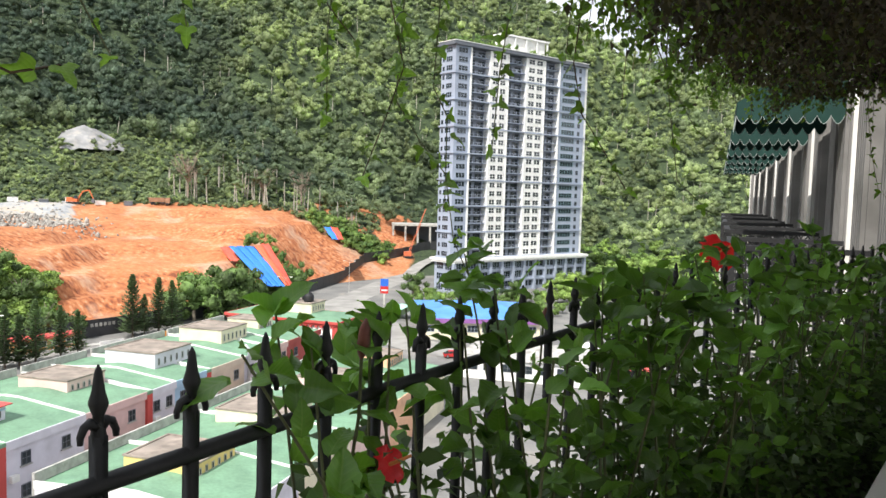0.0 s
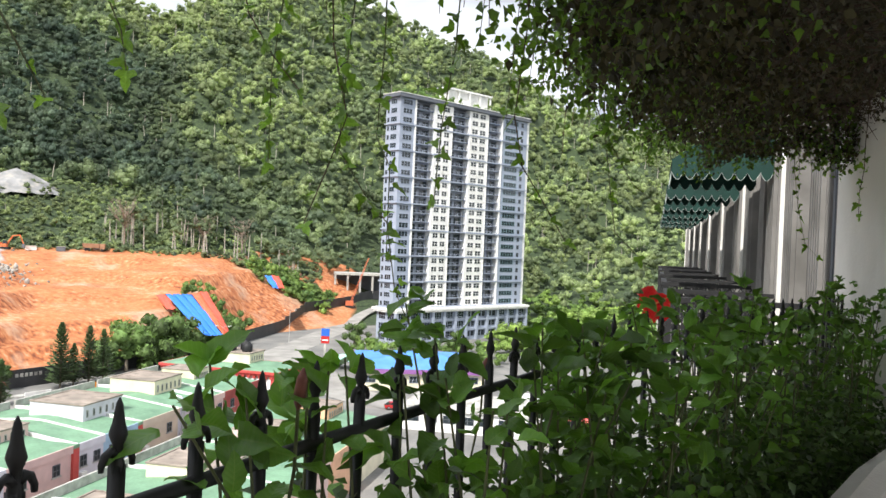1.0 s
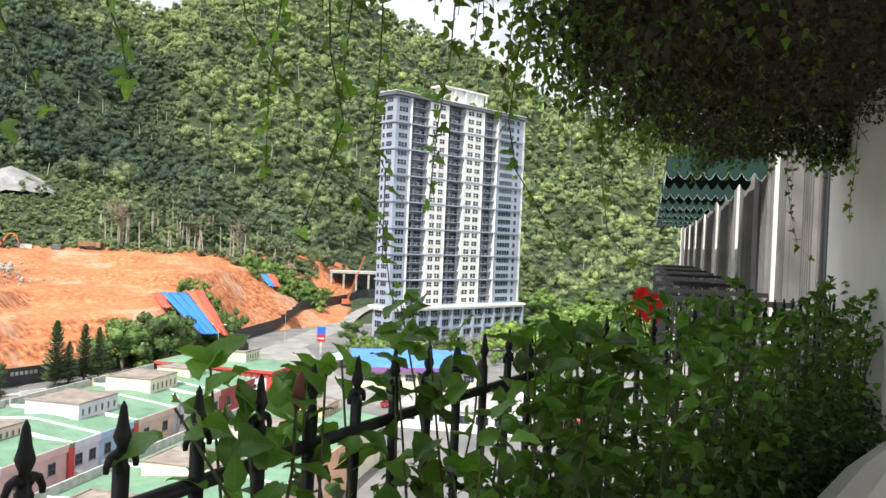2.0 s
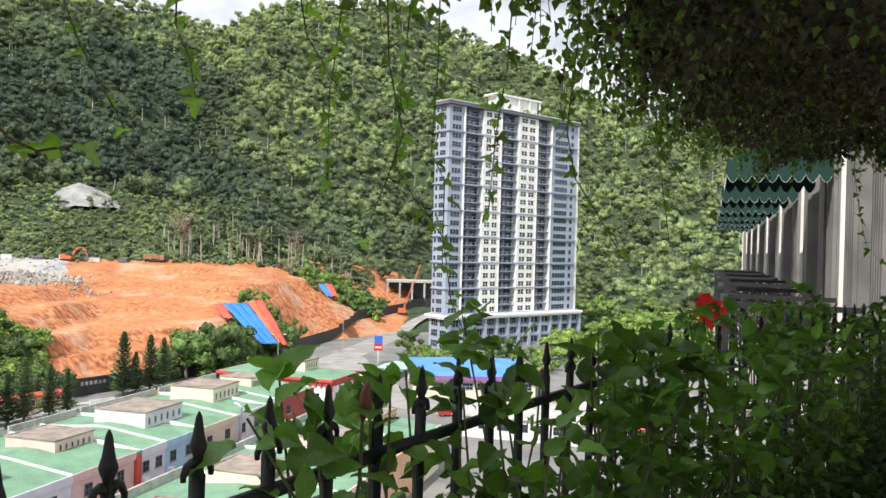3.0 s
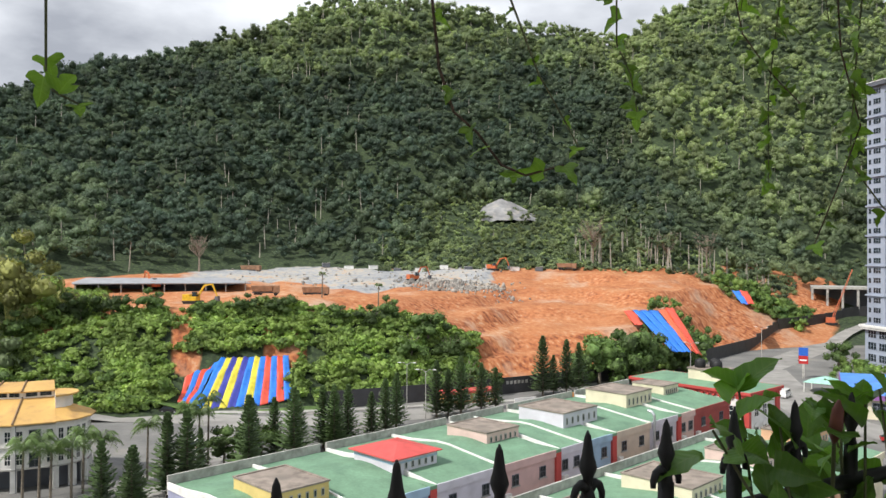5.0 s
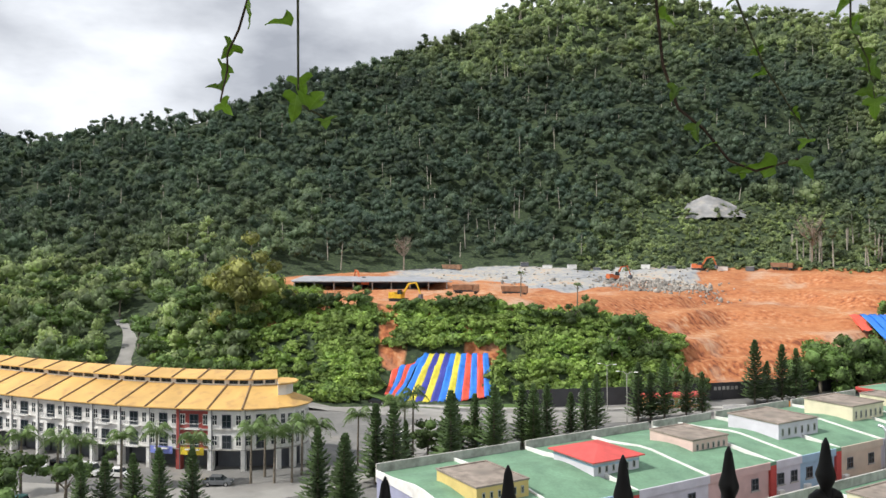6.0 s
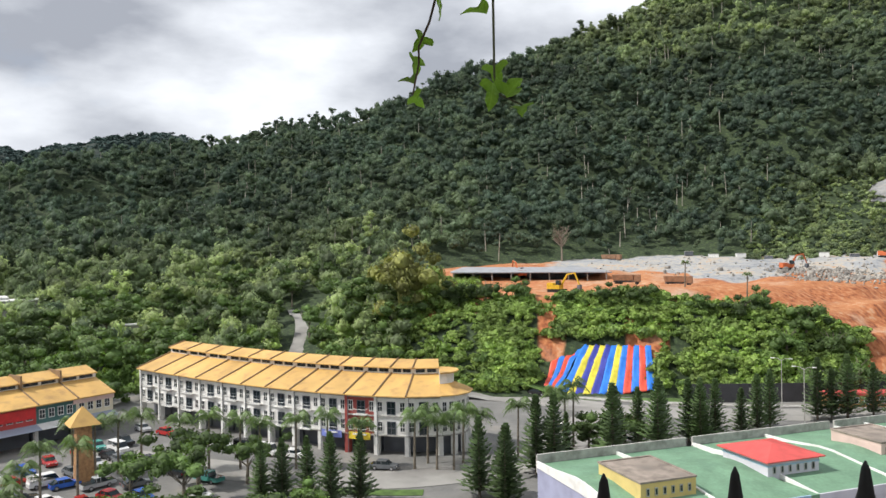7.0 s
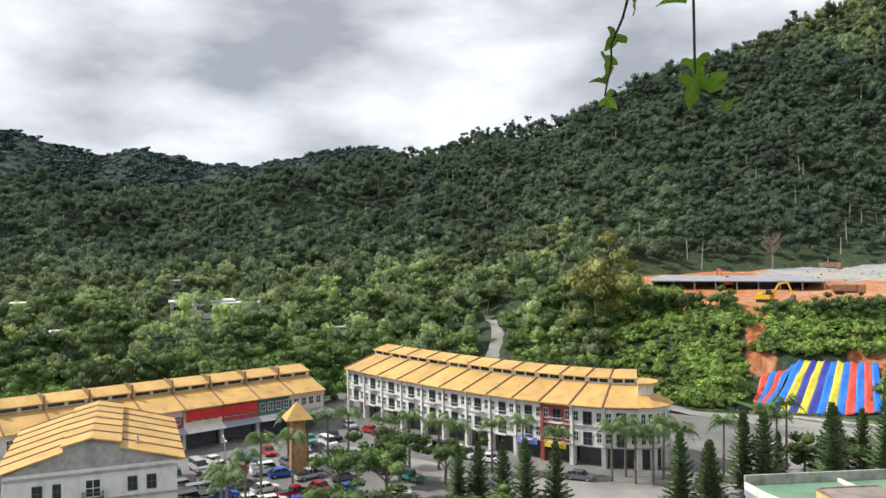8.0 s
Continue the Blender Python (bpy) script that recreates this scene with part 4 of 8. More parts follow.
# ---- long curved shop building ----
def arc_building():
    pts = [(-173, 44.6), (-166, 46.3), (-159.2, 48.2), (-152.4, 50.2), (-146.0, 52.3), (-140.0, 54.4), (-134.3, 56.7), (-129.0, 59.0), (-123.9, 61.5), (-119.2, 64.2), (-114.6, 67.2), (-110.3, 70.6), (-107.2, 75.2)]
    b = thing("curved_shop_building", "long curved white three-storey shop building with ochre roofs", "shop building")
    EZ, F2, F1 = -25.6, -29.0, -32.3
    depth = 13.0
    n = len(pts) - 1

    def inward(i):
        a, c = pts[max(i - 1, 0)], pts[min(i + 1, n)]
        d = Vector((c[0] - a[0], c[1] - a[1])).normalized()
        return Vector((-d.y, d.x))
    inn = [inward(i) for i in range(n + 1)]

    def off(i, d):
        return pts[i][0] + inn[i].x * d, pts[i][1] + inn[i].y * d
    for i in range(n):
        red = i == n - 3
        wmat = FACADES["maroon"] if red else M["white"]
        m = axes(*pts[i], (pts[i + 1][0] - pts[i][0], pts[i + 1][1] - pts[i][1]))
        L = math.dist(pts[i], pts[i + 1])
        unit = part("wall", Geo().box(0.02, L - 0.02, 0, depth, F1 + 0.2, EZ), wmat, b, "red painted bay" if red else "", m=m)
        # dark grey block gives the open arcade its shaded interior
        part("shopfront", Geo().box(0.3, L - 0.3, 2.6, depth, TOWN, F1 + 0.2), M["darkgrey"], unit, "recessed shopfront in dark grey for the arcade shade")
        part("column", Geo().box(-0.45, 0.45, -0.1, 0.9, TOWN, F1 + 0.2), wmat, unit)
        part("pilaster", Geo().box(-0.25, 0.25, -0.25, 0.0, F1 + 0.2, EZ), wmat, unit)
        part("downpipe", Geo().tube([(0.3, -0.2, TOWN), (0.3, -0.2, EZ)], 0.06), M["darkgrey"], unit)
        for z in (F1 + 0.05, F2 - 0.05, EZ - 0.35):
            part("moulding", Geo().box(0.02, L - 0.02, -0.22, 0.0, z, z + 0.22), M["concrete"], unit)
        for z in (F1, F2):
            for j, (fx, fw) in enumerate(((0.06, 0.16), (0.36, 0.28), (0.78, 0.16))):
                add_window(unit, WHITE_WIN if j != 1 else DARK_WIN, fx * L, -0.06, z + 0.75 - (0.45 if j == 1 else 0), fw * L, 1.75 + (0.45 if j == 1 else 0))
            if i < n - 2:
                part("balcony", Geo().box(0.28 * L, 0.72 * L, -0.9, 0.0, z + 0.12, z + 0.28).box(0.28 * L, 0.72 * L, -0.9, -0.84, z + 1.05, z + 1.12)
                     .box(0.28 * L, 0.29 * L, -0.9, -0.02, z + 1.05, z + 1.12).box(0.71 * L, 0.72 * L, -0.9, -0.02, z + 1.05, z + 1.12), M["white"], unit)
                bars = Geo()
                for q in range(9):
                    xx = (0.285 + 0.43 * q / 8) * L
                    bars.box(xx - 0.025, xx + 0.025, -0.88, -0.85, z + 0.28, z + 1.05)
                tagged(part("railing", bars, M["darkgrey"], unit), kind="stuff")
        # roofs
        e0, e1 = off(i, -1.0), off(i + 1, -1.0)
        c0, c1 = off(i, 7.0), off(i + 1, 7.0)
        zr = EZ + 2.6
        part("roof", Geo().hull([(*e0, EZ), (*e1, EZ), (*c1, zr - 0.15), (*c0, zr - 0.15)], [(*e0, EZ + 0.18), (*e1, EZ + 0.18), (*c1, zr), (*c0, zr)]), M["yellow_roof"], b, "ochre sheet roof")
        part("clerestory", Geo().hull([(*c0, zr - 0.4), (*c1, zr - 0.4), (*off(i + 1, 7.4), zr - 0.4), (*off(i, 7.4), zr - 0.4)], [(*c0, zr + 1.0), (*c1, zr + 1.0), (*off(i + 1, 7.4), zr + 1.0), (*off(i, 7.4), zr + 1.0)]), M["white"], b)
        cm = axes(*c0, (c1[0] - c0[0], c1[1] - c0[1]))
        cl = math.dist(c0, c1)
        for j in range(2):
            add_window(b, DARK_WIN, 0, 0, 0, 1, 1).matrix_basis = cm @ scaled(cl * (0.1 + 0.44 * j), -0.05, zr + 0.25, cl * 0.36, 1, 0.6)
        u0, u1, v0, v1 = off(i, 6.4), off(i + 1, 6.4), off(i, 10.4), off(i + 1, 10.4)
        part("upper_roof", Geo().hull([(*u0, zr + 0.95), (*u1, zr + 0.95), (*v1, zr + 1.9), (*v0, zr + 1.9)], [(*u0, zr + 1.12), (*u1, zr + 1.12), (*v1, zr + 2.08), (*v0, zr + 2.08)]), M["yellow_roof"], b)
        w0, w1 = off(i, depth + 1), off(i + 1, depth + 1)
        part("back_roof", Geo().hull([(*v0, zr + 1.9), (*v1, zr + 1.9), (*w1, EZ), (*w0, EZ)], [(*v0, zr + 2.07), (*v1, zr + 2.07), (*w1, EZ + 0.18), (*w0, EZ + 0.18)]), M["yellow_roof"], b)
        part("rib", Geo().tube([(*e0, EZ + 0.25), (*c0, zr + 0.12)], 0.16, seg=5).tube([(*u0, zr + 1.2), (*v0, zr + 2.2)], 0.14, seg=5), M["roof_rib"], b, "dark roof seam")
    # rounded end
    cx, cy = off(n, 5.0)
    d0 = math.degrees(math.atan2(pts[n][1] - cy, pts[n][0] - cx))
    ring = [(cx + 5.0 * math.cos(radians(d0 + k * 30)), cy + 5.0 * math.sin(radians(d0 + k * 30))) for k in range(7)]
    end = part("wall", Geo().prism(ring, F1 + 0.2, EZ), M["white"], b, "rounded end bay")
    # same dark block for the shade under the rounded end
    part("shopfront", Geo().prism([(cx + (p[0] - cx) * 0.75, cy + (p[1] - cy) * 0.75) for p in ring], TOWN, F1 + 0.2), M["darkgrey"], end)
    for k in range(6):
        m = axes(*ring[k], (ring[k + 1][0] - ring[k][0], ring[k + 1][1] - ring[k][1]))
        L = math.dist(ring[k], ring[k + 1])
        for z in (F1, F2):
            for fx in (0.12, 0.58):
                add_window(end, WHITE_WIN, 0, 0, 0, 1, 1).matrix_basis = m @ scaled(fx * L, -0.06, z + 0.7, 0.3 * L, 1, 1.8)
            part("moulding", Geo().box(0, L, -0.2, 0, z + 0.05, z + 0.25), M["concrete"], end, m=m)
        part("column", Geo().box(-0.4, 0.4, -0.1, 0.8, TOWN, F1 + 0.2), M["white"], end, m=m)
    oring = [(cx + (p[0] - cx) * 1.16, cy + (p[1] - cy) * 1.16) for p in ring]
    apex = (cx, cy, EZ + 2.6)
    g = Geo().add([(*p, EZ) for p in oring] + [(*p, EZ + 0.18) for p in oring] + [apex, (cx, cy, EZ)],
                  [q for k in range(6) for q in ((k, k + 1, k + 8, k + 7), (k + 7, k + 8, 14), (k + 1, k, 15))])
    part("roof", g, M["yellow_roof"], b, "ochre hipped roof over the rounded end")
    part("upper_roof", Geo().prism([(cx + (p[0] - cx) * 0.68, cy + (p[1] - cy) * 0.68) for p in ring], EZ + 3.35, EZ + 3.6), M["yellow_roof"], b)
    part("clerestory", Geo().prism([(cx + (p[0] - cx) * 0.5, cy + (p[1] - cy) * 0.5) for p in ring], EZ + 1.5, EZ + 3.35), M["white"], b)
    # banners
    for i, c, nm in ((n - 3, (0.8, 0.6, 0.05), "yellow"), (n - 4, (0.25, 0.3, 0.75), "blue")):
        m = axes(*pts[i], (pts[i + 1][0] - pts[i][0], pts[i + 1][1] - pts[i][1]))
        part("banner", Geo().box(0.6, 4.6, -0.5, -0.42, F1 - 0.7, F1 + 0.5), mat(nm + "_banner", c, 0.6), b, nm + " shop banner", m=m)
    return b


arc_building()


# ---- straight shop row with ochre roof ----
def ochre_row():
    X, Y0 = (-0.31, 0.95), (-141.9, -26.8)
    m = axes(*Y0, X)
    b = thing("ochre_roof_shop_row", "two-storey shop row with ochre roofs and coloured signboards", "shop building", m)
    colours = ["lilac", "cream", "rose", "lilac", "maroon", "cream", "red", "teal", "cream"]
    w, EZ = 7.4, -28.0
    for i, c in enumerate(colours):
        x = i * w
        u = part("wall", Geo().box(x, x + w, 0, 13, -32.0, EZ), FACADES[c], b)
        # shade behind the columns put in as a dark grey block
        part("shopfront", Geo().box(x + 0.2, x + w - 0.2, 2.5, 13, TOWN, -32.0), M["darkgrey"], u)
        part("column", Geo().box(x - 0.3, x + 0.3, -0.05, 0.7, TOWN, -32.0), M["white"], u)
        part("awning", Geo().hull([(x, -2.2, -32.2), (x + w, -2.2, -32.2), (x + w, 0, -31.5), (x, 0, -31.5)], [(x, -2.2, -32.1), (x + w, -2.2, -32.1), (x + w, 0, -31.4), (x, 0, -31.4)]), M["white"] if i % 2 else M["greyblue"], u)
        for j in range(4):
            add_window(u, WHITE_WIN, x + 0.5 + j * 1.7, -0.06, -30.6, 1.1, 1.7)
        part("roof", Geo().hull([(x, -1, EZ - 0.1), (x + w, -1, EZ - 0.1), (x + w, 6, EZ + 2.2), (x, 6, EZ + 2.2)], [(x, -1, EZ + 0.1), (x + w, -1, EZ + 0.1), (x + w, 6, EZ + 2.4), (x, 6, EZ + 2.4)]), M["yellow_roof"], b, "ochre sheet roof")
        part("clerestory", Geo().box(x, x + w, 6, 6.3, EZ + 2.2, EZ + 3.3), M["white"], b)
        for j in range(2):
            add_window(b, DARK_WIN, x + 0.7 + j * 3.3, 5.95, EZ + 2.55, 2.7, 0.6)
        part("upper_roof", Geo().hull([(x, 5.4, EZ + 3.2), (x + w, 5.4, EZ + 3.2), (x + w, 9.4, EZ + 4.3), (x, 9.4, EZ + 4.3)], [(x, 5.4, EZ + 3.4), (x + w, 5.4, EZ + 3.4), (x + w, 9.4, EZ + 4.5), (x, 9.4, EZ + 4.5)]), M["yellow_roof"], b)
        part("back_roof", Geo().hull([(x, 9.4, EZ + 4.3), (x + w, 9.4, EZ + 4.3), (x + w, 14, EZ), (x, 14, EZ)], [(x, 9.4, EZ + 4.5), (x + w, 9.4, EZ + 4.5), (x + w, 14, EZ + 0.2), (x, 14, EZ + 0.2)]), M["yellow_roof"], b)
        part("rib", Geo().tube([(x, -1, EZ + 0.2), (x, 6, EZ + 2.5)], 0.16, seg=5).tube([(x, 5.4, EZ + 3.5), (x, 9.4, EZ + 4.6)], 0.14, seg=5), M["roof_rib"], b)
        part("gable_fin", Geo().box(x - 0.15, x + 0.15, 5.2, 9.6, EZ + 2.6, EZ + 4.75), M["roof_rib"], b)
    part("signboard", Geo().box(5.05 * w, 6.95 * w, -0.5, -0.3, -30.2, -28.4), mat("red_signboard", (0.6, 0.03, 0.03), 0.5), b, "red shop signboard")
    part("signboard", Geo().box(3.0 * w, 4.95 * w, -0.5, -0.3, -29.2, -28.2), FACADES["rose"], b, "pale pink shop signboard")
    part("signboard", Geo().box(7.9 * w, 9.0 * w, -0.5, -0.3, -29.0, -28.1), FACADES["rose"], b)


ochre_row()


def gable_house():
    m = axes(-110, -15.6, (0, 1))
    b = thing("gabled_shop_house", "white gabled shop building with a stepped ochre roof", "shop building", m)
    EZ, W, D = -26.5, 20.9, 28.0
    part("wall", Geo().box(0.4, W - 0.4, 0.0, D, TOWN, EZ), M["white"], b, "stained white wall")
    part("pediment", Geo().hull([(0.2, 0.05, EZ), (W - 0.2, 0.05, EZ), (W * 0.66, 0.05, EZ + 2.4), (W * 0.34, 0.05, EZ + 2.4)], [(0.2, 0.5, EZ), (W - 0.2, 0.5, EZ), (W * 0.66, 0.5, EZ + 2.4), (W * 0.34, 0.5, EZ + 2.4)])
         .hull([(W * 0.34, 0.05, EZ + 2.4), (W * 0.66, 0.05, EZ + 2.4), (W * 0.66, 0.05, EZ + 3.0), (W * 0.5, 0.05, EZ + 3.7), (W * 0.34, 0.05, EZ + 3.0)], [(W * 0.34, 0.5, EZ + 2.4), (W * 0.66, 0.5, EZ + 2.4), (W * 0.66, 0.5, EZ + 3.0), (W * 0.5, 0.5, EZ + 3.7), (W * 0.34, 0.5, EZ + 3.0)]), M["concrete"], b, "weathered grey pediment")
    for k in range(6):
        y0, y1 = k * 4.7 - 0.4, (k + 1) * 4.7 - 0.5
        for s in (0, 1):
            def X(f):
                return W * f if s == 0 else W * (1 - f)
            a, c = X(-0.04), X(0.345)
            lo = [(a, y0, EZ), (c, y0, EZ + 2.3), (c, y1, EZ + 2.3), (a, y1, EZ)]
            hi = [(x, y, z + 0.2) for x, y, z in lo]
            part("roof", Geo().hull(lo if s == 0 else lo[::-1], hi if s == 0 else hi[::-1]), M["yellow_roof"], b, "ochre sheet roof")
            part("rib", Geo().tube([(a, y1 + 0.05, EZ + 0.25), (c, y1 + 0.05, EZ + 2.55)], 0.13, seg=5), M["roof_rib"], b)
            a, c = X(0.33), X(0.5)
            lo = [(a, y0, EZ + 2.95), (c, y0, EZ + 3.75), (c, y1, EZ + 3.75), (a, y1, EZ + 2.95)]
            hi = [(x, y, z + 0.2) for x, y, z in lo]
            part("upper_roof", Geo().hull(lo if s == 0 else lo[::-1], hi if s == 0 else hi[::-1]), M["yellow_roof"], b)
            part("rib", Geo().tube([(a, y1 + 0.05, EZ + 3.2), (c, y1 + 0.05, EZ + 4.0)], 0.12, seg=5), M["roof_rib"], b)
    part("attic_wall", Geo().box(W * 0.345, W * 0.655, 0.5, D - 0.5, EZ, EZ + 2.9), M["concrete"], b)
    for z in (EZ - 0.7, EZ - 4.2, EZ - 7.4):
        part("moulding", Geo().box(0.2, W - 0.2, -0.25, 0.0, z, z + 0.28), M["concrete"], b)
    for x in (0.3, W * 0.33, W * 0.66, W - 0.6):
        part("pilaster", Geo().box(x, x + 0.35, -0.18, 0.0, TOWN, EZ - 0.4), M["white"], b)
    for z in (EZ - 3.4, EZ - 7.0):
        for x in (3.6, 5.9, 14.6, 16.9):
            add_window(b, DARK_WIN, x, -0.06, z, 1.2, 1.9)
        add_window(b, WHITE_WIN, 9.6, -0.06, z - 0.3, 1.9, 2.4)
        part("balcony", Geo().box(9.3, 11.8, -0.9, 0, z - 0.4, z - 0.25).box(9.3, 11.8, -0.9, -0.84, z + 0.5, z + 0.58).box(9.3, 9.36, -0.9, 0, z - 0.25, z + 0.58).box(11.74, 11.8, -0.9, 0, z - 0.25, z + 0.58), M["darkgrey"], b)
    part("chimney", Geo().box(15.7, 16.2, 3.2, 3.7, EZ + 0.6, EZ + 2.2).box(15.8, 16.1, 3.3, 3.6, EZ + 2.2, EZ + 2.9), M["concrete"], b)


gable_house()

# ---- blue-roofed hall, site hoarding, roads ----
bh = thing("blue_roofed_hall", "low market hall with a bright blue sheet roof", "hall", axes(-7, 186, (0.99, 0.06)))
part("wall", Geo().box(1, 30, 1, 30, TOWN, -30.6), FACADES["cream"], bh)
part("roof", Geo().hull([(0, 0, -30.6), (31, 0, -30.6), (31, 31, -30.6), (0, 31, -30.6)], [(0, 0, -30.3), (31, 0, -30.3), (31, 31, -30.3), (0, 31, -30.3)])
     .hull([(0, 0, -30.3), (31, 0, -30.3), (31, 31, -30.3), (0, 31, -30.3)], [(10, 14, -28.3), (21, 14, -28.3), (21, 18, -28.3), (10, 18, -28.3)]), M["blue_roof"], bh, "bright blue roof sheets")
part("fascia", Geo().box(-0.15, 31.15, -0.15, 0, -31.3, -30.25).box(-0.15, 0, 0, 31.15, -31.3, -30.25), mat("purple_fascia", (0.25, 0.1, 0.3), 0.6), bh, "dark purple fascia")
for i in range(8):
    add_window(bh, WIDE_WIN, 2 + i * 3.5, 0.93, -33.6, 2.6, 1.6)
# low grey-roofed building beside it
lb = thing("grey_shop_block", "low white shop block with a grey roof", "shop building", axes(3, 150, (0.9, -0.25)))
part("wall", Geo().box(0, 26, 0, 18, TOWN, -31.5), M["white"], lb)
part("roof", Geo().hull([(-0.6, -0.6, -31.5), (26.6, -0.6, -31.5), (26.6, 18.6, -31.5), (-0.6, 18.6, -31.5)], [(6, 8, -30.2), (20, 8, -30.2), (20, 10, -30.2), (6, 10, -30.2)]), M["concrete"], lb)
for i in range(7):
    add_window(lb, DARK_WIN, 1.2 + i * 3.5, -0.06, -33.8, 2.4, 1.5)


def strip(name, pts, width, material, label, z=0.06, kind="structure", category="road", thick=0.0):
    """A ribbon of even width along a smooth line on the ground."""
    P = [Vector((x, y, 0)) for x, y in pts]
    line = []
    for i in range(len(P) - 1):
        p0, p1, p2, p3 = P[max(i - 1, 0)], P[i], P[i + 1], P[min(i + 2, len(P) - 1)]
        for k in range(6):
            t = k / 6
            line.append(0.5 * ((2 * p1) + (p2 - p0) * t + (2 * p0 - 5 * p1 + 4 * p2 - p3) * t * t + (3 * p1 - p0 - 3 * p2 + p3) * t ** 3))
    line.append(P[-1])
    g, v = Geo(), []
    for i, p in enumerate(line):
        d = (line[min(i + 1, len(line) - 1)] - line[max(i - 1, 0)]).normalized()
        s = Vector((-d.y, d.x, 0)) * width / 2
        zz = max(ground_z(p.x, p.y), TOWN) + z
        v += [(p.x + s.x, p.y + s.y, zz), (p.x - s.x, p.y - s.y, zz)]
    if thick:
        n = len(v)
        v += [(x, y, zz - thick) for x, y, zz in v]
        g.add(v, [(2 * i, 2 * i + 1, 2 * i + 3, 2 * i + 2) for i in range(len(line) - 1)] + [(2 * i, 2 * i + 2, n + 2 * i + 2, n + 2 * i) for i in range(len(line) - 1)] + [(2 * i + 3, 2 * i + 1, n + 2 * i + 1, n + 2 * i + 3) for i in range(len(line) - 1)])
    else:
        g.add(v, [(2 * i + 1, 2 * i + 3, 2 * i + 2, 2 * i) for i in range(len(line) - 1)])
    return tagged(new(name, to_mesh(name, g, material)), label, category, kind=kind)


ROAD = mat("road_concrete", (0.3, 0.29, 0.27), 0.9, vary=0.12, scale=0.25, stain=(0.2, 0.19, 0.18), stain_scale=0.12)
GRASS = mat("verge_grass", (0.09, 0.16, 0.035), 0.9, vary=0.3, scale=0.6)
strip("road", [(-165, 92), (-148, 108), (-132, 118), (-112, 124), (-95, 138), (-78, 156), (-56, 176), (-42, 205), (-32, 245), (-22, 300), (-12, 350), (10, 390), (50, 410)], 10.5, ROAD, "pale concrete road along the site hoarding")
strip("road", [(-112, 124), (-108, 108), (-101, 97), (-96, 86), (-97, 72), (-104, 58), (-122, 44), (-142, 32)], 9.0, ROAD, "pale road into the car park", 0.07)
strip("road", [(-30, 250), (-21, 215), (-10, 185), (4, 172), (30, 165)], 12, ROAD, "pale road beside the market hall", 0.08)
strip("road", [polar(67.5, 188), polar(66.2, 205), polar(65.2, 225), polar(64.6, 248), polar(65.2, 272)], 5.0, ROAD, "pale road climbing into the valley woods", 0.25)
strip("pavement", [(-140, 120.5), (-118, 131), (-99, 146), (-84, 161), (-62, 183)], 2.2, M["concrete"], "grey concrete kerb and pavement", 0.18, category="pavement", thick=0.3)
for pts_, wide in (([(-145, 118), (-128, 127), (-108, 141)], 6.0), ([(-93, 62), (-97, 57), (-102, 52)], 2.5)):
    strip("verge", pts_, wide, GRASS, "strip of rough grass beside the road", 0.1, category="grass", thick=0.15)

hd = thing("site_hoarding", "dark grey printed hoarding along the building site", "hoarding")
HOARD = mat("hoarding_panel", (0.045, 0.045, 0.05), 0.55, vary=0.15, scale=0.4)
hp = [(-108, 140), (-91.4, 161), (-76, 184), (-62, 213), (-47, 262), (-34, 325), (-8, 374), (20, 396)]
for (ax, ay), (bx, by) in zip(hp, hp[1:]):
    L = math.dist((ax, ay), (bx, by))
    k = max(1, round(L / 6))
    for i in range(k):
        m = axes(ax + (bx - ax) * i / k, ay + (by - ay) * i / k, (bx - ax, by - ay))
        zz = max(TOWN, ground_z(ax + (bx - ax) * i / k, ay + (by - ay) * i / k))
        part("panel", Geo().box(0.03, L / k - 0.03, 0, 0.12, zz, zz + 4.0), HOARD, hd, m=m)
        part("post", Geo().box(-0.08, 0.08, 0.12, 0.3, zz, zz + 3.9), M["darkgrey"], hd, m=m)


# ---- hotel terrace: floor, walls, overhang ----
PLASTER = mat("white_plaster", (0.72, 0.7, 0.66), 0.85, vary=0.08, scale=2.0, stain=(0.55, 0.52, 0.47), stain_scale=1.3, stain_range=(0.5, 0.85), bump=0.004, bump_scale=60)
STONE = mat("grey_pilaster_stone", (0.19, 0.182, 0.172), 0.85, vary=0.12, scale=3.0, stain=(0.12, 0.115, 0.105), stain_scale=2.0, bump=0.003, bump_scale=80)
TILE = mat("terrace_tile", (0.3, 0.22, 0.18), 0.6, vary=0.15, scale=3)
EARTH = mat("planter_soil", (0.05, 0.038, 0.028), 0.95, vary=0.3, scale=12, bump=0.01, bump_scale=30)
LEAF = mat("hibiscus_leaf", (0.11, 0.235, 0.038), 0.38, vary=0.25, scale=7, rnd=0.3, island=0.4, translucent=0.4, veins=True)
# darker leaf colour stands in for the shade low in the hedge
SHADED_LEAF = mat("shaded_bed_leaf", (0.065, 0.125, 0.028), 0.5, vary=0.3, scale=6, island=0.45, translucent=0.25)
IVY = mat("ivy_leaf", (0.12, 0.22, 0.035), 0.42, vary=0.25, scale=9, rnd=0.35, island=0.45, translucent=0.5, veins=True)
IVY_BROWN = mat("brown_ivy_leaf", (0.06, 0.052, 0.022), 0.6, vary=0.3, scale=7, island=0.5, translucent=0.2)
TWIG = mat("twig", (0.085, 0.055, 0.035), 0.85, vary=0.3, scale=20)
STEM = mat("green_stem", (0.1, 0.11, 0.045), 0.7, vary=0.2, scale=20)
PETAL = mat("red_petal", (0.72, 0.02, 0.03), 0.5, vary=0.12, scale=30, translucent=0.35)
BUD = mat("hibiscus_bud", (0.16, 0.05, 0.035), 0.55, vary=0.2, scale=40)

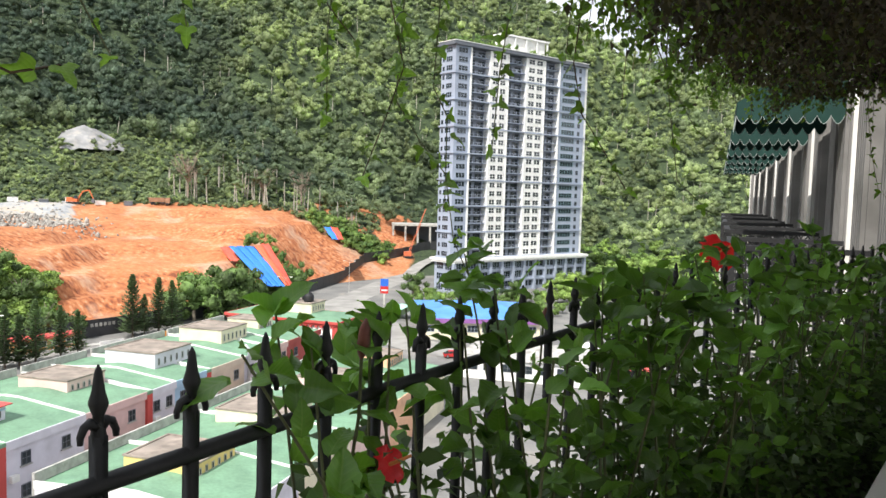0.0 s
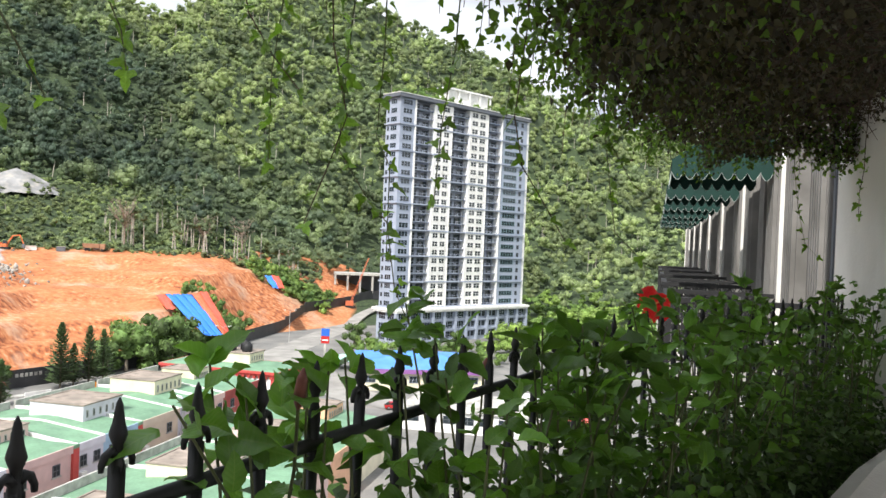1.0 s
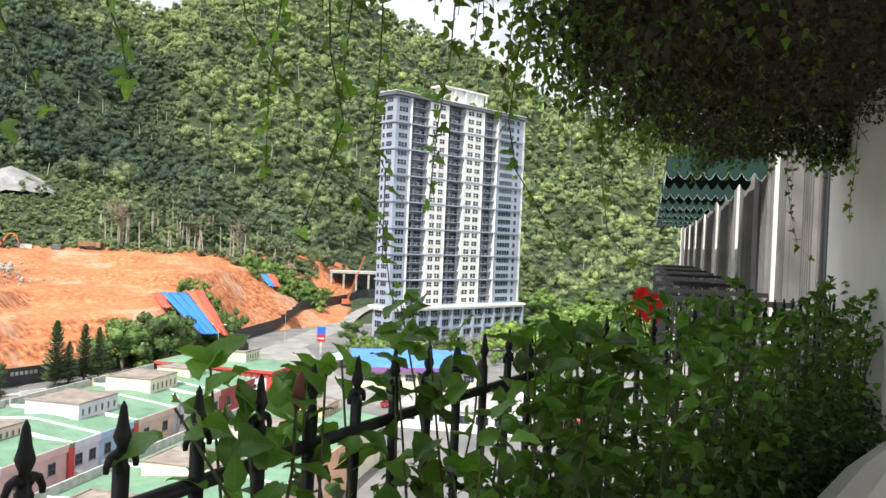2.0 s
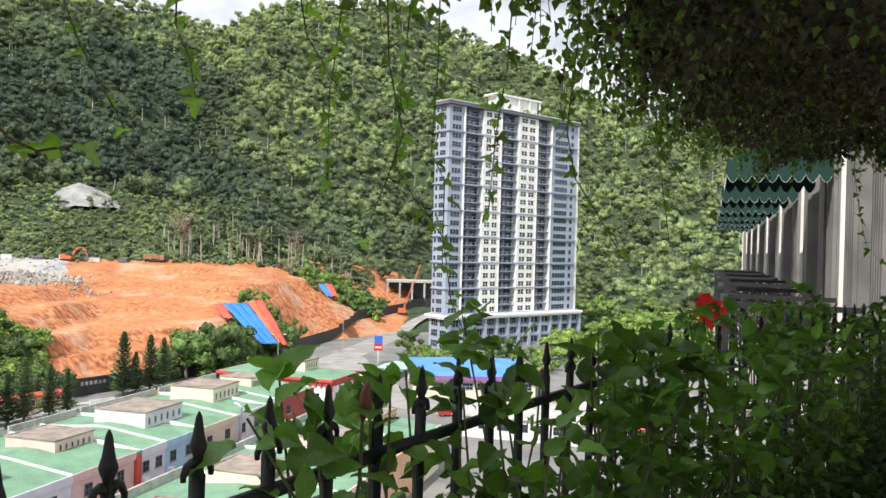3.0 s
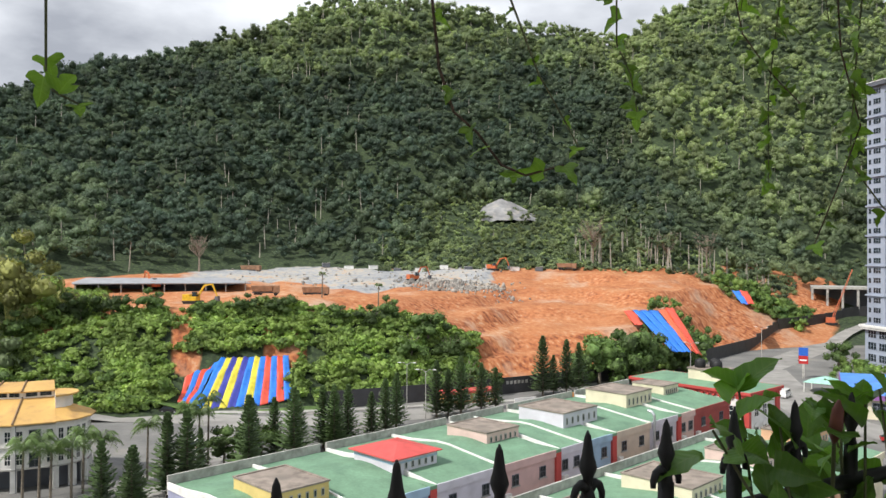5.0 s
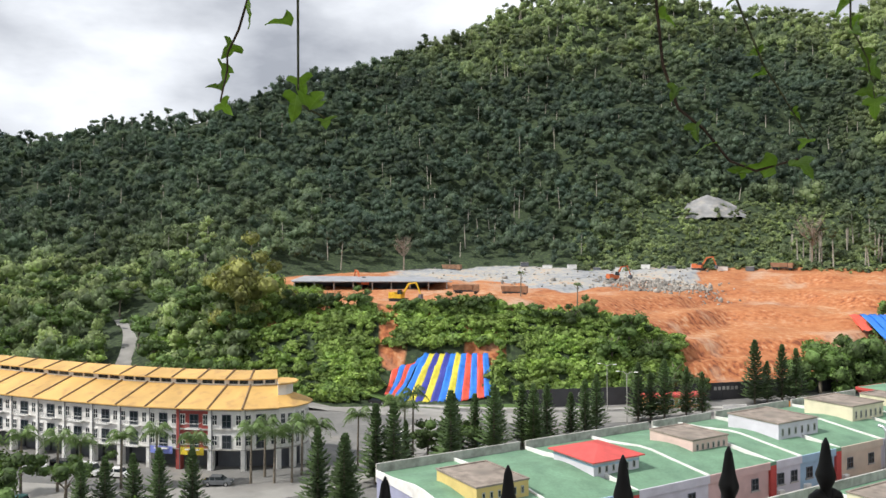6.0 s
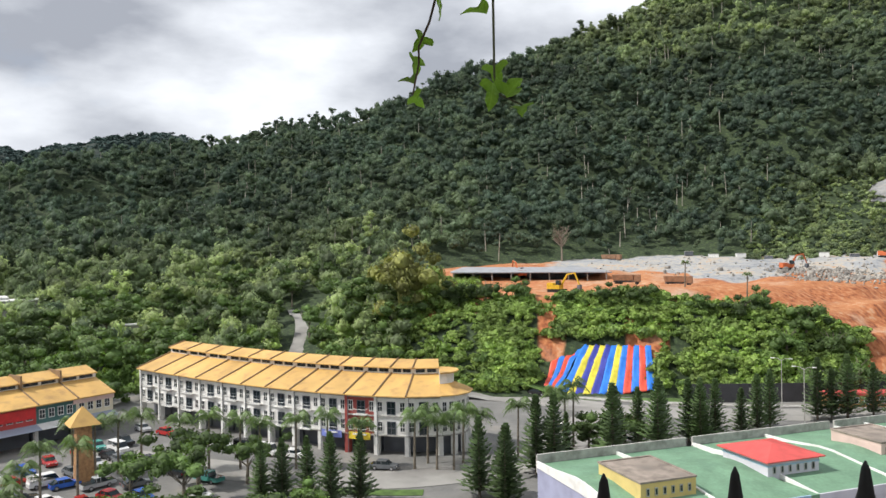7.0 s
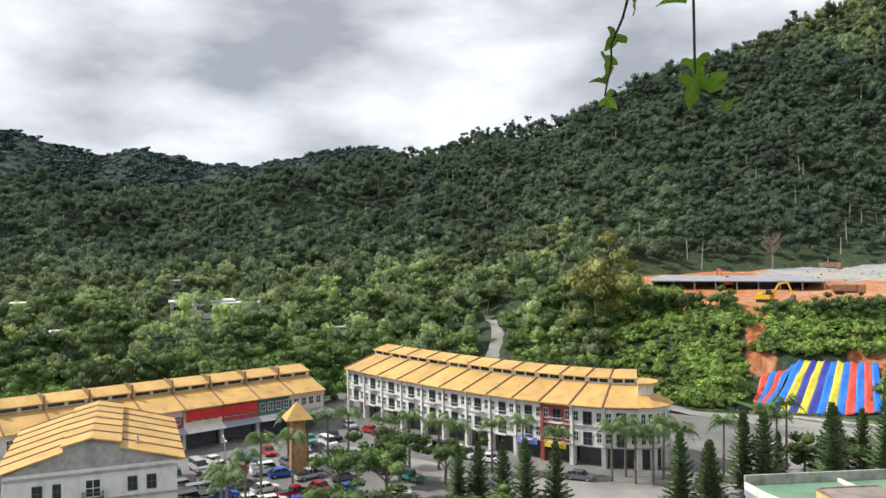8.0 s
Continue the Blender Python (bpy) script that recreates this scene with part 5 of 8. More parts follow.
FENCE_LINE = [(-0.51, 0.378), (-0.405, 0.56), (-0.29, 0.755), (-0.175, 0.945), (-0.065, 1.125), (0.045, 1.295), (0.15, 1.455), (0.36, 1.76), (0.6, 2.06), (0.96, 2.47), (1.44, 2.94), (1.94, 3.43), (2.25, 3.8)]


def run_along(pts, step):
    """Points at even steps along a polyline, with the direction there."""
    out, left = [], 0.0
    for (ax, ay), (bx, by) in zip(pts, pts[1:]):
        L = math.dist((ax, ay), (bx, by))
        d = ((bx - ax) / L, (by - ay) / L)
        s = left
        while s < L:
            out.append((ax + d[0] * s, ay + d[1] * s, d))
            s += step
        left = s - L
    return out


fl = thing("terrace_floor", "brown tiled terrace floor", "floor", kind="structure")
part("slab", Geo().prism([(-3.2, -4.0), (3.2, -4.0), (3.4, 4.6), (2.6, 4.6), (2.05, 3.75), (0.55, 1.75), (-0.7, 0.1)], -1.75, -1.55), TILE, fl)
# assumed wall out of view, its height chosen to shade the near plants
wb = thing("wall_behind", "assumed hotel wall behind the terrace, unseen, keeps sun off the planter", "wall", kind="structure")
part("wall", Geo().box(-7, 9, -4.3, -4.0, -1.55, 8.5), PLASTER, wb)
hb = thing("wall_below", "hotel wall below the terrace", "wall", kind="structure")
part("wall", Geo().prism([(-9, -16), (14, -16), (14.5, 29), (11.6, 30.0), (3.2, 5.3), (2.3, 4.2), (0.5, 1.9), (-0.8, 0.05), (-9, -3.9)], TOWN, -1.75), PLASTER, hb)
pw = thing("wall_pier", "white plastered wall at the end of the planter", "wall", kind="structure")
part("wall", Geo().prism([(2.28, 3.95), (2.0, 3.02), (3.2, 2.66), (3.5, 3.6)], -1.55, 3.2), PLASTER, pw)
oh = thing("overhang", "concrete planter overhang above the terrace", "canopy", kind="structure")
part("slab", Geo().prism([(0.55, 0.9), (3.2, 2.3), (3.3, 3.3), (2.1, 4.2), (1.5, 4.0), (0.62, 2.7), (0.1, 1.5)], 1.05, 1.3), PLASTER, oh)
part("edge_beam", Geo().tube([(-1.15, 0.3, 1.08), (-0.9, 0.5, 1.08), (-0.45, 0.95, 1.08), (-0.15, 1.45, 1.08), (0.15, 1.6, 1.08)], 0.05, seg=6), PLASTER, oh)
# unseen slab, added only to darken the planter and ivy below
part("ceiling", Geo().prism([(0.9, -4.0), (9, -4.0), (3.6, 3.4), (3.3, 3.3), (0.9, 1.4), (0.7, 0.6)], 1.3, 1.5), PLASTER, oh)
part("upstand", Geo().prism([(0.25, 1.3), (0.7, 1.2), (2.9, 3.2), (2.1, 4.0), (1.5, 3.9), (0.6, 2.6)], 0.72, 1.05), IVY_BROWN, oh, "root-matted planter underside")

# planter with rounded kerb
pl = thing("planter", "white rounded concrete planter kerb along the fence", "planter", kind="structure")
inner = [(-0.05, 0.42), (0.25, 0.85), (0.62, 1.3), (1.07, 1.92), (1.4, 2.3), (1.72, 2.62), (2.0, 2.86)]
g = Geo()
for (ax, ay), (bx, by) in zip(inner, inner[1:]):
    L = math.dist((ax, ay), (bx, by))
    m = axes(ax, ay, (bx - ax, by - ay))
    prof = [(0, -1.55), (0.14, -1.55), (0.14, -0.68), (0.12, -0.63), (0.07, -0.61), (0.02, -0.63), (0, -0.68)]
    a = [m @ Vector((-0.004, -p[0], p[1])) for p in prof]
    c = [m @ Vector((L + 0.004, -p[0], p[1])) for p in prof]
    g.hull(a, c)
part("kerb", g, PLASTER, pl)
part("soil", Geo().prism([(-0.8, 0.0)] + inner + [(2.05, 3.1), (2.25, 3.85)] + [(x, y) for x, y in FENCE_LINE[-2::-1]], -1.5, -0.86), EARTH, pl)

# ---- iron fence with spear pickets ----
TIP, RAIL_Z = -0.185, -0.305
fence = thing("iron_fence", "black wrought-iron fence with spear-headed pickets", "fence")
spear = Geo()
spear.box(-0.006, 0.006, -0.006, 0.006, -0.75, 0.06)
spear.lathe([(0.006, 0.05), (0.0072, 0.061), (0.0062, 0.066), (0.0052, 0.072), (0.0052, 0.079), (0.0074, 0.084), (0.0092, 0.0895), (0.0085, 0.093), (0.0062, 0.101), (0.0046, 0.112), (0.0034, 0.12), (0.0008, 0.126)], 8)
curl = Geo()
curl.v, curl.f = list(spear.v), list(spear.f)
for sgn in (-1, 1):
    curl.tube([(sgn * 0.002, 0, 0.068), (sgn * 0.0085, 0, 0.0735), (sgn * 0.0145, 0, 0.0705), (sgn * 0.0185, 0, 0.062), (sgn * 0.0185, 0, 0.0555)], 0.0058, 0.003, 6)
SPEAR_ME, CURL_ME = to_mesh("picket", spear, M["black"], True), to_mesh("picket", curl, M["black"], True)
for i, (x, y, d) in enumerate(run_along(FENCE_LINE, 0.1065)):
    part("picket", CURL_ME if i % 5 != 3 else SPEAR_ME, None, fence, m=pose(x, y, RAIL_Z, random.uniform(-0.8, 0.8), random.uniform(-0.8, 0.8), math.degrees(math.atan2(d[1], d[0]))))
part("top_rail", Geo().tube([(x, y, RAIL_Z + 0.014) for x, y in FENCE_LINE], 0.0095, seg=8), M["black"], fence, smooth=True)
part("bottom_rail", Geo().tube([(x, y, -0.82) for x, y in FENCE_LINE], 0.0095, seg=8), M["black"], fence, smooth=True)


# ---- leaves ----
def with_leafpos(me_, co):
    me_.attributes.new("leafpos", "FLOAT_VECTOR", "POINT").data.foreach_set("vector", np.asarray(co, np.float32).ravel())
    return me_


def leaf_mesh(name, material, kind="ovate", fold=0.2, twist=0.0):
    """A leaf one unit long from its stalk along +y, folded along the midrib, with a toothed or lobed, waving edge."""
    if kind == "ovate":
        ys = [0.0, 0.06, 0.15, 0.25, 0.36, 0.47, 0.58, 0.69, 0.8, 0.9, 1.0]
        half = [(0.29 * math.sin(math.pi * y ** 0.72) ** 0.85 * (1 + (0.07 if i % 2 else -0.03)), y) for i, y in enumerate(ys)]
        half[-1] = (0.0, 1.0)
    else:
        half = [(0.0, 0.0), (0.14, -0.03), (0.3, -0.06), (0.46, 0.05), (0.52, 0.24), (0.36, 0.27), (0.2, 0.36), (0.22, 0.5), (0.2, 0.66), (0.1, 0.84), (0.0, 1.0)]
    n = len(half)
    spine = [i / (n - 1) for i in range(n)]
    v, flat = [], []
    for col_ in (0.0, -0.55, -1.0, 0.55, 1.0):
        for (x, y), m_ in zip(half, spine):
            a = abs(col_)
            yy = m_ * (1 - a) + y * a if kind != "ovate" else y
            z = x * a * fold - 0.3 * (yy - 0.35) ** 2 - 0.12 * fold * a * a * x + 0.035 * a * math.sin(yy * 13 + 2 * col_)
            v.append((col_ * x, yy, z + twist * col_ * x * yy))
            flat.append((col_ * x, yy, 0))
    g = Geo()
    g.v = v
    for i in range(n - 1):
        for p, q in ((1, 0), (2, 1)):
            g.f.append((p * n + i, q * n + i, q * n + i + 1, p * n + i + 1))
        for p, q in ((0, 3), (3, 4)):
            g.f.append((p * n + i, q * n + i, q * n + i + 1, p * n + i + 1))
    return with_leafpos(to_mesh(name, g, material, True), flat)


def lite_leaf(name, material, fold):
    """A small folded leaf for dense masses."""
    g = Geo()
    g.v = [(0, 0, -0.04), (0.34, 0.36, fold * 0.34), (0, 0.5, -0.01), (0, 1.0, -0.1), (-0.34, 0.36, fold * 0.34)]
    g.f = [(0, 1, 2), (1, 3, 2), (0, 2, 4), (2, 3, 4)]
    return with_leafpos(to_mesh(name, g, material, True), [(p[0], p[1], 0) for p in g.v])


HIB = [leaf_mesh("leaf", LEAF, fold=f, twist=t_) for f, t_ in ((0.15, 0.1), (0.35, -0.15), (0.55, 0.2), (0.8, 0.0))]
IVL = [leaf_mesh("leaf", IVY, "lobed", f, t_) for f, t_ in ((0.2, 0.3), (0.5, -0.3), (0.9, 0.2))]


def leaf_pose(p, size, rs, droop=0.3, face=None):
    a = rs.uniform(0, 360) if face is None else face + rs.normal(0, 45)
    return pose(*p, rs.normal(-droop * 60, 30), rs.normal(0, 35), a) @ Matrix.Diagonal((size, size, size, 1))


def leaf_cloud(name, meshes, places, material, rs, droop=0.3):
    """Many leaves joined in one mesh."""
    co = [np.array([v.co[:] for v in me_.vertices]) for me_ in meshes]
    fa = [[np.array([p.vertices[:] for p in me_.polygons if len(p.vertices) == c]) for c in (3, 4)] for me_ in meshes]
    V, F, LP, n = [], ([], []), [], 0
    for p, s in places:
        k = rs.randint(len(meshes))
        m = np.array(leaf_pose(p, s, rs, droop))
        V.append(co[k] @ m[:3, :3].T + m[:3, 3])
        LP.append(co[k] * np.array([1, 1, 0]))
        for c in (0, 1):
            if len(fa[k][c]):
                F[c].append(fa[k][c] + n)
        n += len(co[k])
    return with_leafpos(np_mesh(name, np.concatenate(V), [np.concatenate(f) for f in F if f], material), np.concatenate(LP))


# hibiscus bushes between fence and kerb
rs = np.random.RandomState(31)


def bush(s_pos, d, top, size, leaves, spread, single=False, label="green hibiscus bush with broad glossy leaves in the planter"):
    x0, y0 = s_pos
    b = thing("hibiscus_bush", label, "shrub", group="hibiscus hedge")
    nx, ny = d[1], -d[0]
    stems, spots = Geo(), []
    for k in range(4):
        bx, by = x0 + nx * rs.uniform(0.06, spread * 0.8) + d[0] * rs.uniform(-0.08, 0.08), y0 + ny * rs.uniform(0.06, spread * 0.8) + d[1] * rs.uniform(-0.08, 0.08)
        tx, ty = x0 + nx * rs.uniform(-0.06, spread) + d[0] * rs.uniform(-0.16, 0.16), y0 + ny * rs.uniform(-0.06, spread) + d[1] * rs.uniform(-0.16, 0.16)
        tz = top + rs.uniform(-0.13, 0.055)
        pts = [Vector((bx, by, -0.87)), Vector((bx * 0.6 + tx * 0.4 + rs.normal(0, 0.02), by * 0.6 + ty * 0.4 + rs.normal(0, 0.02), -0.87 + (tz + 0.87) * 0.5)), Vector((tx, ty, tz))]
        stems.tube(pts, 0.0042, 0.0016, 5)
        for q in range(leaves):
            t = rs.uniform(0.02, 1) ** 0.75 if q > 3 else rs.uniform(0.94, 1.0)
            p = pts[0] * (1 - t) ** 2 + pts[1] * 2 * t * (1 - t) + pts[2] * t * t
            off = size * (0.25 + (1 - t) * 0.9)
            spots.append((p + Vector((rs.normal(0, off), rs.normal(0, off), rs.normal(0, off * 0.5))), size * rs.uniform(0.6, 1.25)))
    part("stem", stems, STEM, b)
    if single:
        for p, s in spots:
            part("leaf", HIB[rs.randint(4)], None, b, m=leaf_pose(p, s, rs, -0.4))
    else:
        tagged(part("foliage", leaf_cloud("foliage", HIB, spots, LEAF, rs, -0.4), None, b), kind="stuff")
    return b


line = run_along([p for p in FENCE_LINE if p[1] > 0.9], 0.13)
for i, (x, y, d) in enumerate(line):
    far = i / len(line)
    r_ = math.hypot(x, y)
    top = (-0.235 if i < 4 else -0.185 if i < 10 else -0.165) + 0.03 * math.sin(i * 1.7) - 0.01 * max(0, 2 - i) - 0.01 * far
    size = 0.06 if i < 9 else 0.056 - 0.014 * far
    bush((x, y), d, top, size, 17 if i < 4 else 28, 0.16 if i < 5 else 0.3 + 0.1 * far, single=i < 3)
# low small-leaved cover across the planter bed
cover = []
for k in range(16000):
    s = rs.randint(len(line))
    x, y, d = line[s]
    w = rs.uniform(0.0, 1.0)
    ox, oy = d[1], -d[0]
    width = 0.22 + 0.24 * s / len(line)
    if s < 7 and w > 0.45:
        continue
    hgt = -0.85 + rs.uniform(0, 1) ** 1.3 * (0.5 - 0.26 * w) * (1.0 + 0.12 * math.sin(s * 0.9 + w * 4))
    cover.append((Vector((x + ox * width * w + rs.normal(0, 0.05), y + oy * width * w + rs.normal(0, 0.05), hgt)), rs.uniform(0.02, 0.042)))
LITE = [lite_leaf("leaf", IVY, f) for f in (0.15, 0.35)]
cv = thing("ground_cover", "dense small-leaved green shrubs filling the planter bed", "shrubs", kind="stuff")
part("foliage", leaf_cloud("foliage", LITE, cover, SHADED_LEAF, rs), None, cv)


# red blossoms and buds
def blossom(p, size, turn):
    b = thing("hibiscus_flower", "bright red open hibiscus flower above the leaves", "flower", pose(*p, 62, 0, turn))
    g = Geo()
    for k in range(5):
        a0 = k * 72
        rows = []
        for t in np.linspace(0.05, 1, 6):
            w = 0.62 * math.sin(min(t * 1.25, 1.0) * math.pi * 0.62)
            rows.append([pose(0, 0, 0, 0, 0, a0) @ Vector((s * w * size * 0.75, t * size, size * (0.35 * t - 0.45 * t * t * abs(s) + 0.08 * math.sin(s * 9 + k) * t))) for s in (-1, -0.4, 0.3, 1)])
        v = [q for r in rows for q in r]
        g.add(v, [(i * 4 + j, i * 4 + j + 1, i * 4 + j + 5, i * 4 + j + 4) for i in range(5) for j in range(3)])
    part("petal", g, PETAL, b, smooth=True)
    part("stamen", Geo().tube([(0, 0, 0), (0.004, 0.0, size * 0.6), (0.012, 0, size * 1.15)], 0.003, 0.0022, 6), mat("stamen", (0.75, 0.25, 0.08), 0.6), b)
    part("stalk", Geo().tube([(0, 0, 0), (0, -0.01, -size * 0.5), (0.01, -0.1, -size * 0.9)], 0.0028, seg=5), STEM, b)


blossom((0.89, 2.6, -0.19), 0.062, 20)
blossom((-0.05, 1.06, -0.375), 0.026, 60)
for p, h in (((-0.09, 1.06, -0.235), 0.07), ((-0.19, 0.94, -0.26), 0.06), ((0.235, 1.78, -0.31), 0.06)):
    b = thing("hibiscus_bud", "closed brownish red hibiscus bud on a stalk", "bud", pose(*p, 4, 6, 0), "hibiscus buds")
    part("bud", Geo().lathe([(0.002, 0), (0.006, 0.008), (0.0085, 0.02), (0.007, h * 0.6), (0.0015, h * 0.78)], 9), BUD, b, smooth=True)
    part("stalk", Geo().tube([(0, 0, 0), (0.006, 0, -0.08), (0.0, 0.01, -0.2)], 0.0026, seg=5), STEM, b)

# ---- hanging vines ----
VINES = [
    [(-0.41, 0.63, 0.26), (-0.4, 0.63, 0.17), (-0.39, 0.64, 0.13), (-0.37, 0.65, 0.11), (-0.35, 0.66, 0.08), (-0.33, 0.67, 0.07), (-0.3, 0.69, 0.08)],
    [(-0.49, 0.98, 0.36), (-0.45, 1.0, 0.24), (-0.43, 1.01, 0.2), (-0.4, 1.02, 0.14)],
    [(-0.41, 1.23, 0.45), (-0.41, 1.23, 0.33), (-0.39, 1.24, 0.28), (-0.38, 1.24, 0.22)],
    [(-0.3, 1.57, 0.57), (-0.27, 1.58, 0.41), (-0.22, 1.58, 0.33), (-0.17, 1.59, 0.27)],
    [(-0.2, 1.64, 0.59), (-0.22, 1.64, 0.4), (-0.23, 1.63, 0.31), (-0.23, 1.63, 0.13)],
    [(-0.06, 1.6, 0.57), (-0.08, 1.6, 0.33), (-0.09, 1.6, 0.16), (-0.04, 1.6, 0.08), (0.01, 1.6, 0.02), (0.03, 1.6, -0.11), (0.08, 1.6, -0.22)],
    [(-0.11, 1.5, 0.54), (-0.1, 1.5, 0.34), (-0.07, 1.5, 0.21), (-0.1, 1.5, 0.12), (-0.14, 1.49, 0.01)],
    [(-0.01, 1.7, 0.61), (-0.01, 1.7, 0.39), (-0.02, 1.7, 0.2), (0.01, 1.7, 0.14), (0.01, 1.7, -0.04)],
    [(0.14, 1.59, 0.57), (0.13, 1.59, 0.37), (0.11, 1.6, 0.22), (0.1, 1.6, 0.07)],
    [(0.3, 1.77, 0.48), (0.28, 1.78, 0.27), (0.3, 1.77, 0.16), (0.34, 1.77, 0.1), (0.4, 1.76, 0.0)],
    [(0.54, 2.13, 0.39), (0.59, 2.12, 0.27), (0.65, 2.1, 0.16), (0.71, 2.08, 0.11)],
    [(0.57, 2.12, 0.33), (0.59, 2.12, 0.18), (0.61, 2.11, 0.03), (0.67, 2.09, -0.03)],
    [(-0.88, 0.51, 0.35), (-0.89, 0.49, 0.27), (-0.9, 0.48, 0.24), (-0.9, 0.48, 0.22), (-0.9, 0.47, 0.18)],
    [(-0.73, 0.46, 0.3), (-0.73, 0.46, 0.21), (-0.73, 0.46, 0.17), (-0.72, 0.46, 0.15), (-0.71, 0.48, 0.14)],
    [(1.86, 3.59, 0.39), (1.88, 3.58, 0.21), (1.91, 3.56, 0.05), (1.96, 3.54, -0.01)],
    [(1.9, 3.11, 0.35), (1.89, 3.12, 0.26), (1.89, 3.12, 0.17)],
]
rs = np.random.RandomState(77)
for i, pts in enumerate(VINES):
    vn = thing("hanging_vine", "thin green ivy vine hanging from the overhang", "vine", group="hanging vines")
    top = Vector(pts[0])
    full = [Vector((top.x + rs.normal(0, 0.02), top.y - 0.04, 1.06)), (Vector((top.x, top.y, top.z + 0.1)) if top.z < 0.9 else top)] + [Vector(p) for p in pts]
    dist = math.hypot(top.x, top.y)
    part("stem", Geo().tube(full, 0.0017 if dist < 1 else 0.0021, 0.0011, 5), STEM if i % 3 else TWIG, vn)
    size = 0.028 if dist < 1.2 else 0.037
    gap = 0.055 if dist < 1.2 else 0.027
    if i in (6, 7, 5, 8):
        gap = 0.023
    for a, c in zip(full[1:], full[2:]):
        n = max(1, int((c - a).length / gap))
        for k in range(n):
            p = a.lerp(c, (k + rs.uniform(0.2, 0.8)) / n)
            dens = 1.0 if p.z > 0.15 or dist < 1.3 else 0.6
            if rs.rand() > dens:
                continue
            part("leaf", IVL[rs.randint(3)], None, vn, m=leaf_pose(p + Vector((rs.normal(0, 0.006), rs.normal(0, 0.006), 0)), size * rs.uniform(0.55, 1.2), rs, 0.5))
    part("leaf", IVL[0], None, vn, m=leaf_pose(full[-1], size * 0.9, rs, 0.8))

# ---- ivy mass under the overhang ----
rs = np.random.RandomState(91)
EDGE = [(0.06, 1.32), (0.2, 1.62), (0.42, 2.05), (0.62, 2.55), (0.88, 3.1), (1.2, 3.65), (1.52, 4.05), (1.9, 3.9), (2.15, 3.6)]
ivy = thing("ivy_canopy", "thick mass of ivy and dry roots under the overhang", "ivy", kind="stuff")
spots, inner_spots = [], []
for k in range(26000):
    i = rs.randint(len(EDGE) - 1)
    t = rs.rand()
    ex, ey = EDGE[i][0] * (1 - t) + EDGE[i + 1][0] * t, EDGE[i][1] * (1 - t) + EDGE[i + 1][1] * t
    w = abs(rs.normal(0, 0.3))
    # runs inward, towards the wall
    px, py = ex + w * 0.86 + rs.normal(0, 0.035), ey - w * 0.5 + rs.normal(0, 0.035)
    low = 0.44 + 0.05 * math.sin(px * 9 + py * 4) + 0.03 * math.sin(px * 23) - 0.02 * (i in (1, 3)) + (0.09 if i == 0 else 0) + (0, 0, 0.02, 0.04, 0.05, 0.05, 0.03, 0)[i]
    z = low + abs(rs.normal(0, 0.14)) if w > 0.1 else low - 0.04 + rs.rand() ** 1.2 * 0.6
    # mostly green leaves at the edge, dark brown ones further in
    (spots if rs.rand() < (0.85 if w < 0.14 else 0.16) else inner_spots).append((Vector((px, py, z)), rs.uniform(0.014, 0.03)))
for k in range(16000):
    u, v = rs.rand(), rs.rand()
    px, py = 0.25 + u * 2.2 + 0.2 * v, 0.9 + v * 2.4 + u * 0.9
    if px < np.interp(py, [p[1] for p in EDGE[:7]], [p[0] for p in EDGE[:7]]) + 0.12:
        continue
    inner_spots.append((Vector((px, py, 0.52 + 0.09 * min(1, max(0, py - 2.0)) + abs(rs.normal(0, 0.1)) + 0.05 * math.sin(px * 7 + py * 5))), rs.uniform(0.01, 0.026)))
fringe = Geo()
for k in range(95):
    if k < 40:
        ex = rs.uniform(-0.28, 0.25)
        ey, z1 = 1.52 + rs.normal(0, 0.06), rs.uniform(0.42, 0.6)
    else:
        i = rs.randint(len(EDGE) - 1)
        t = rs.rand()
        ex, ey = EDGE[i][0] * (1 - t) + EDGE[i + 1][0] * t, EDGE[i][1] * (1 - t) + EDGE[i + 1][1] * t
        z1 = rs.uniform(0.26, 0.46) + (0.07 if i > 2 else 0) if i > 0 else rs.uniform(0.36, 0.5)
    a0, a1 = Vector((ex, ey, 1.04)), Vector((ex + rs.normal(0, 0.05), ey + rs.normal(0, 0.04), z1))
    mid_ = a0.lerp(a1, 0.6) + Vector((rs.normal(0, 0.02), rs.normal(0, 0.02), 0))
    fringe.tube([a0, mid_, a1], 0.0016, 0.001, 4)
    for q in range(int(18 + 20 * (1.04 - z1))):
        t = rs.uniform(0.25, 1.0)
        p = a0.lerp(mid_, t / 0.6) if t < 0.6 else mid_.lerp(a1, (t - 0.6) / 0.4)
        spots.append((p + Vector((rs.normal(0, 0.014), rs.normal(0, 0.014), 0)), rs.uniform(0.018, 0.036)))
part("strands", fringe, TWIG, ivy)
part("young_leaves", leaf_cloud("young_leaves", LITE, spots, IVY, rs, 0.9), None, ivy)
part("old_leaves", leaf_cloud("old_leaves", LITE, inner_spots, IVY_BROWN, rs, 0.9), None, ivy)
g = Geo()
for k in range(1800):
    u, v = rs.rand(), rs.rand()
    p = Vector((0.2 + u * 2.1 + 0.2 * v, 0.95 + v * 2.3 + u * 0.9, 0.52 + 0.09 * min(1, v * 1.2) + rs.uniform(0, 0.1)))
    if p.x < np.interp(p.y, [q[1] for q in EDGE[:7]], [q[0] for q in EDGE[:7]]) + 0.2:
        continue
    d = Vector((rs.normal(0, 1), rs.normal(0, 1), rs.normal(-0.1, 0.35))).normalized() * rs.uniform(0.06, 0.22)
    g.tube([p, p + d * 0.5 + Vector((0, 0, rs.normal(0, 0.02))), p + d], 0.0022, 0.001, 4)
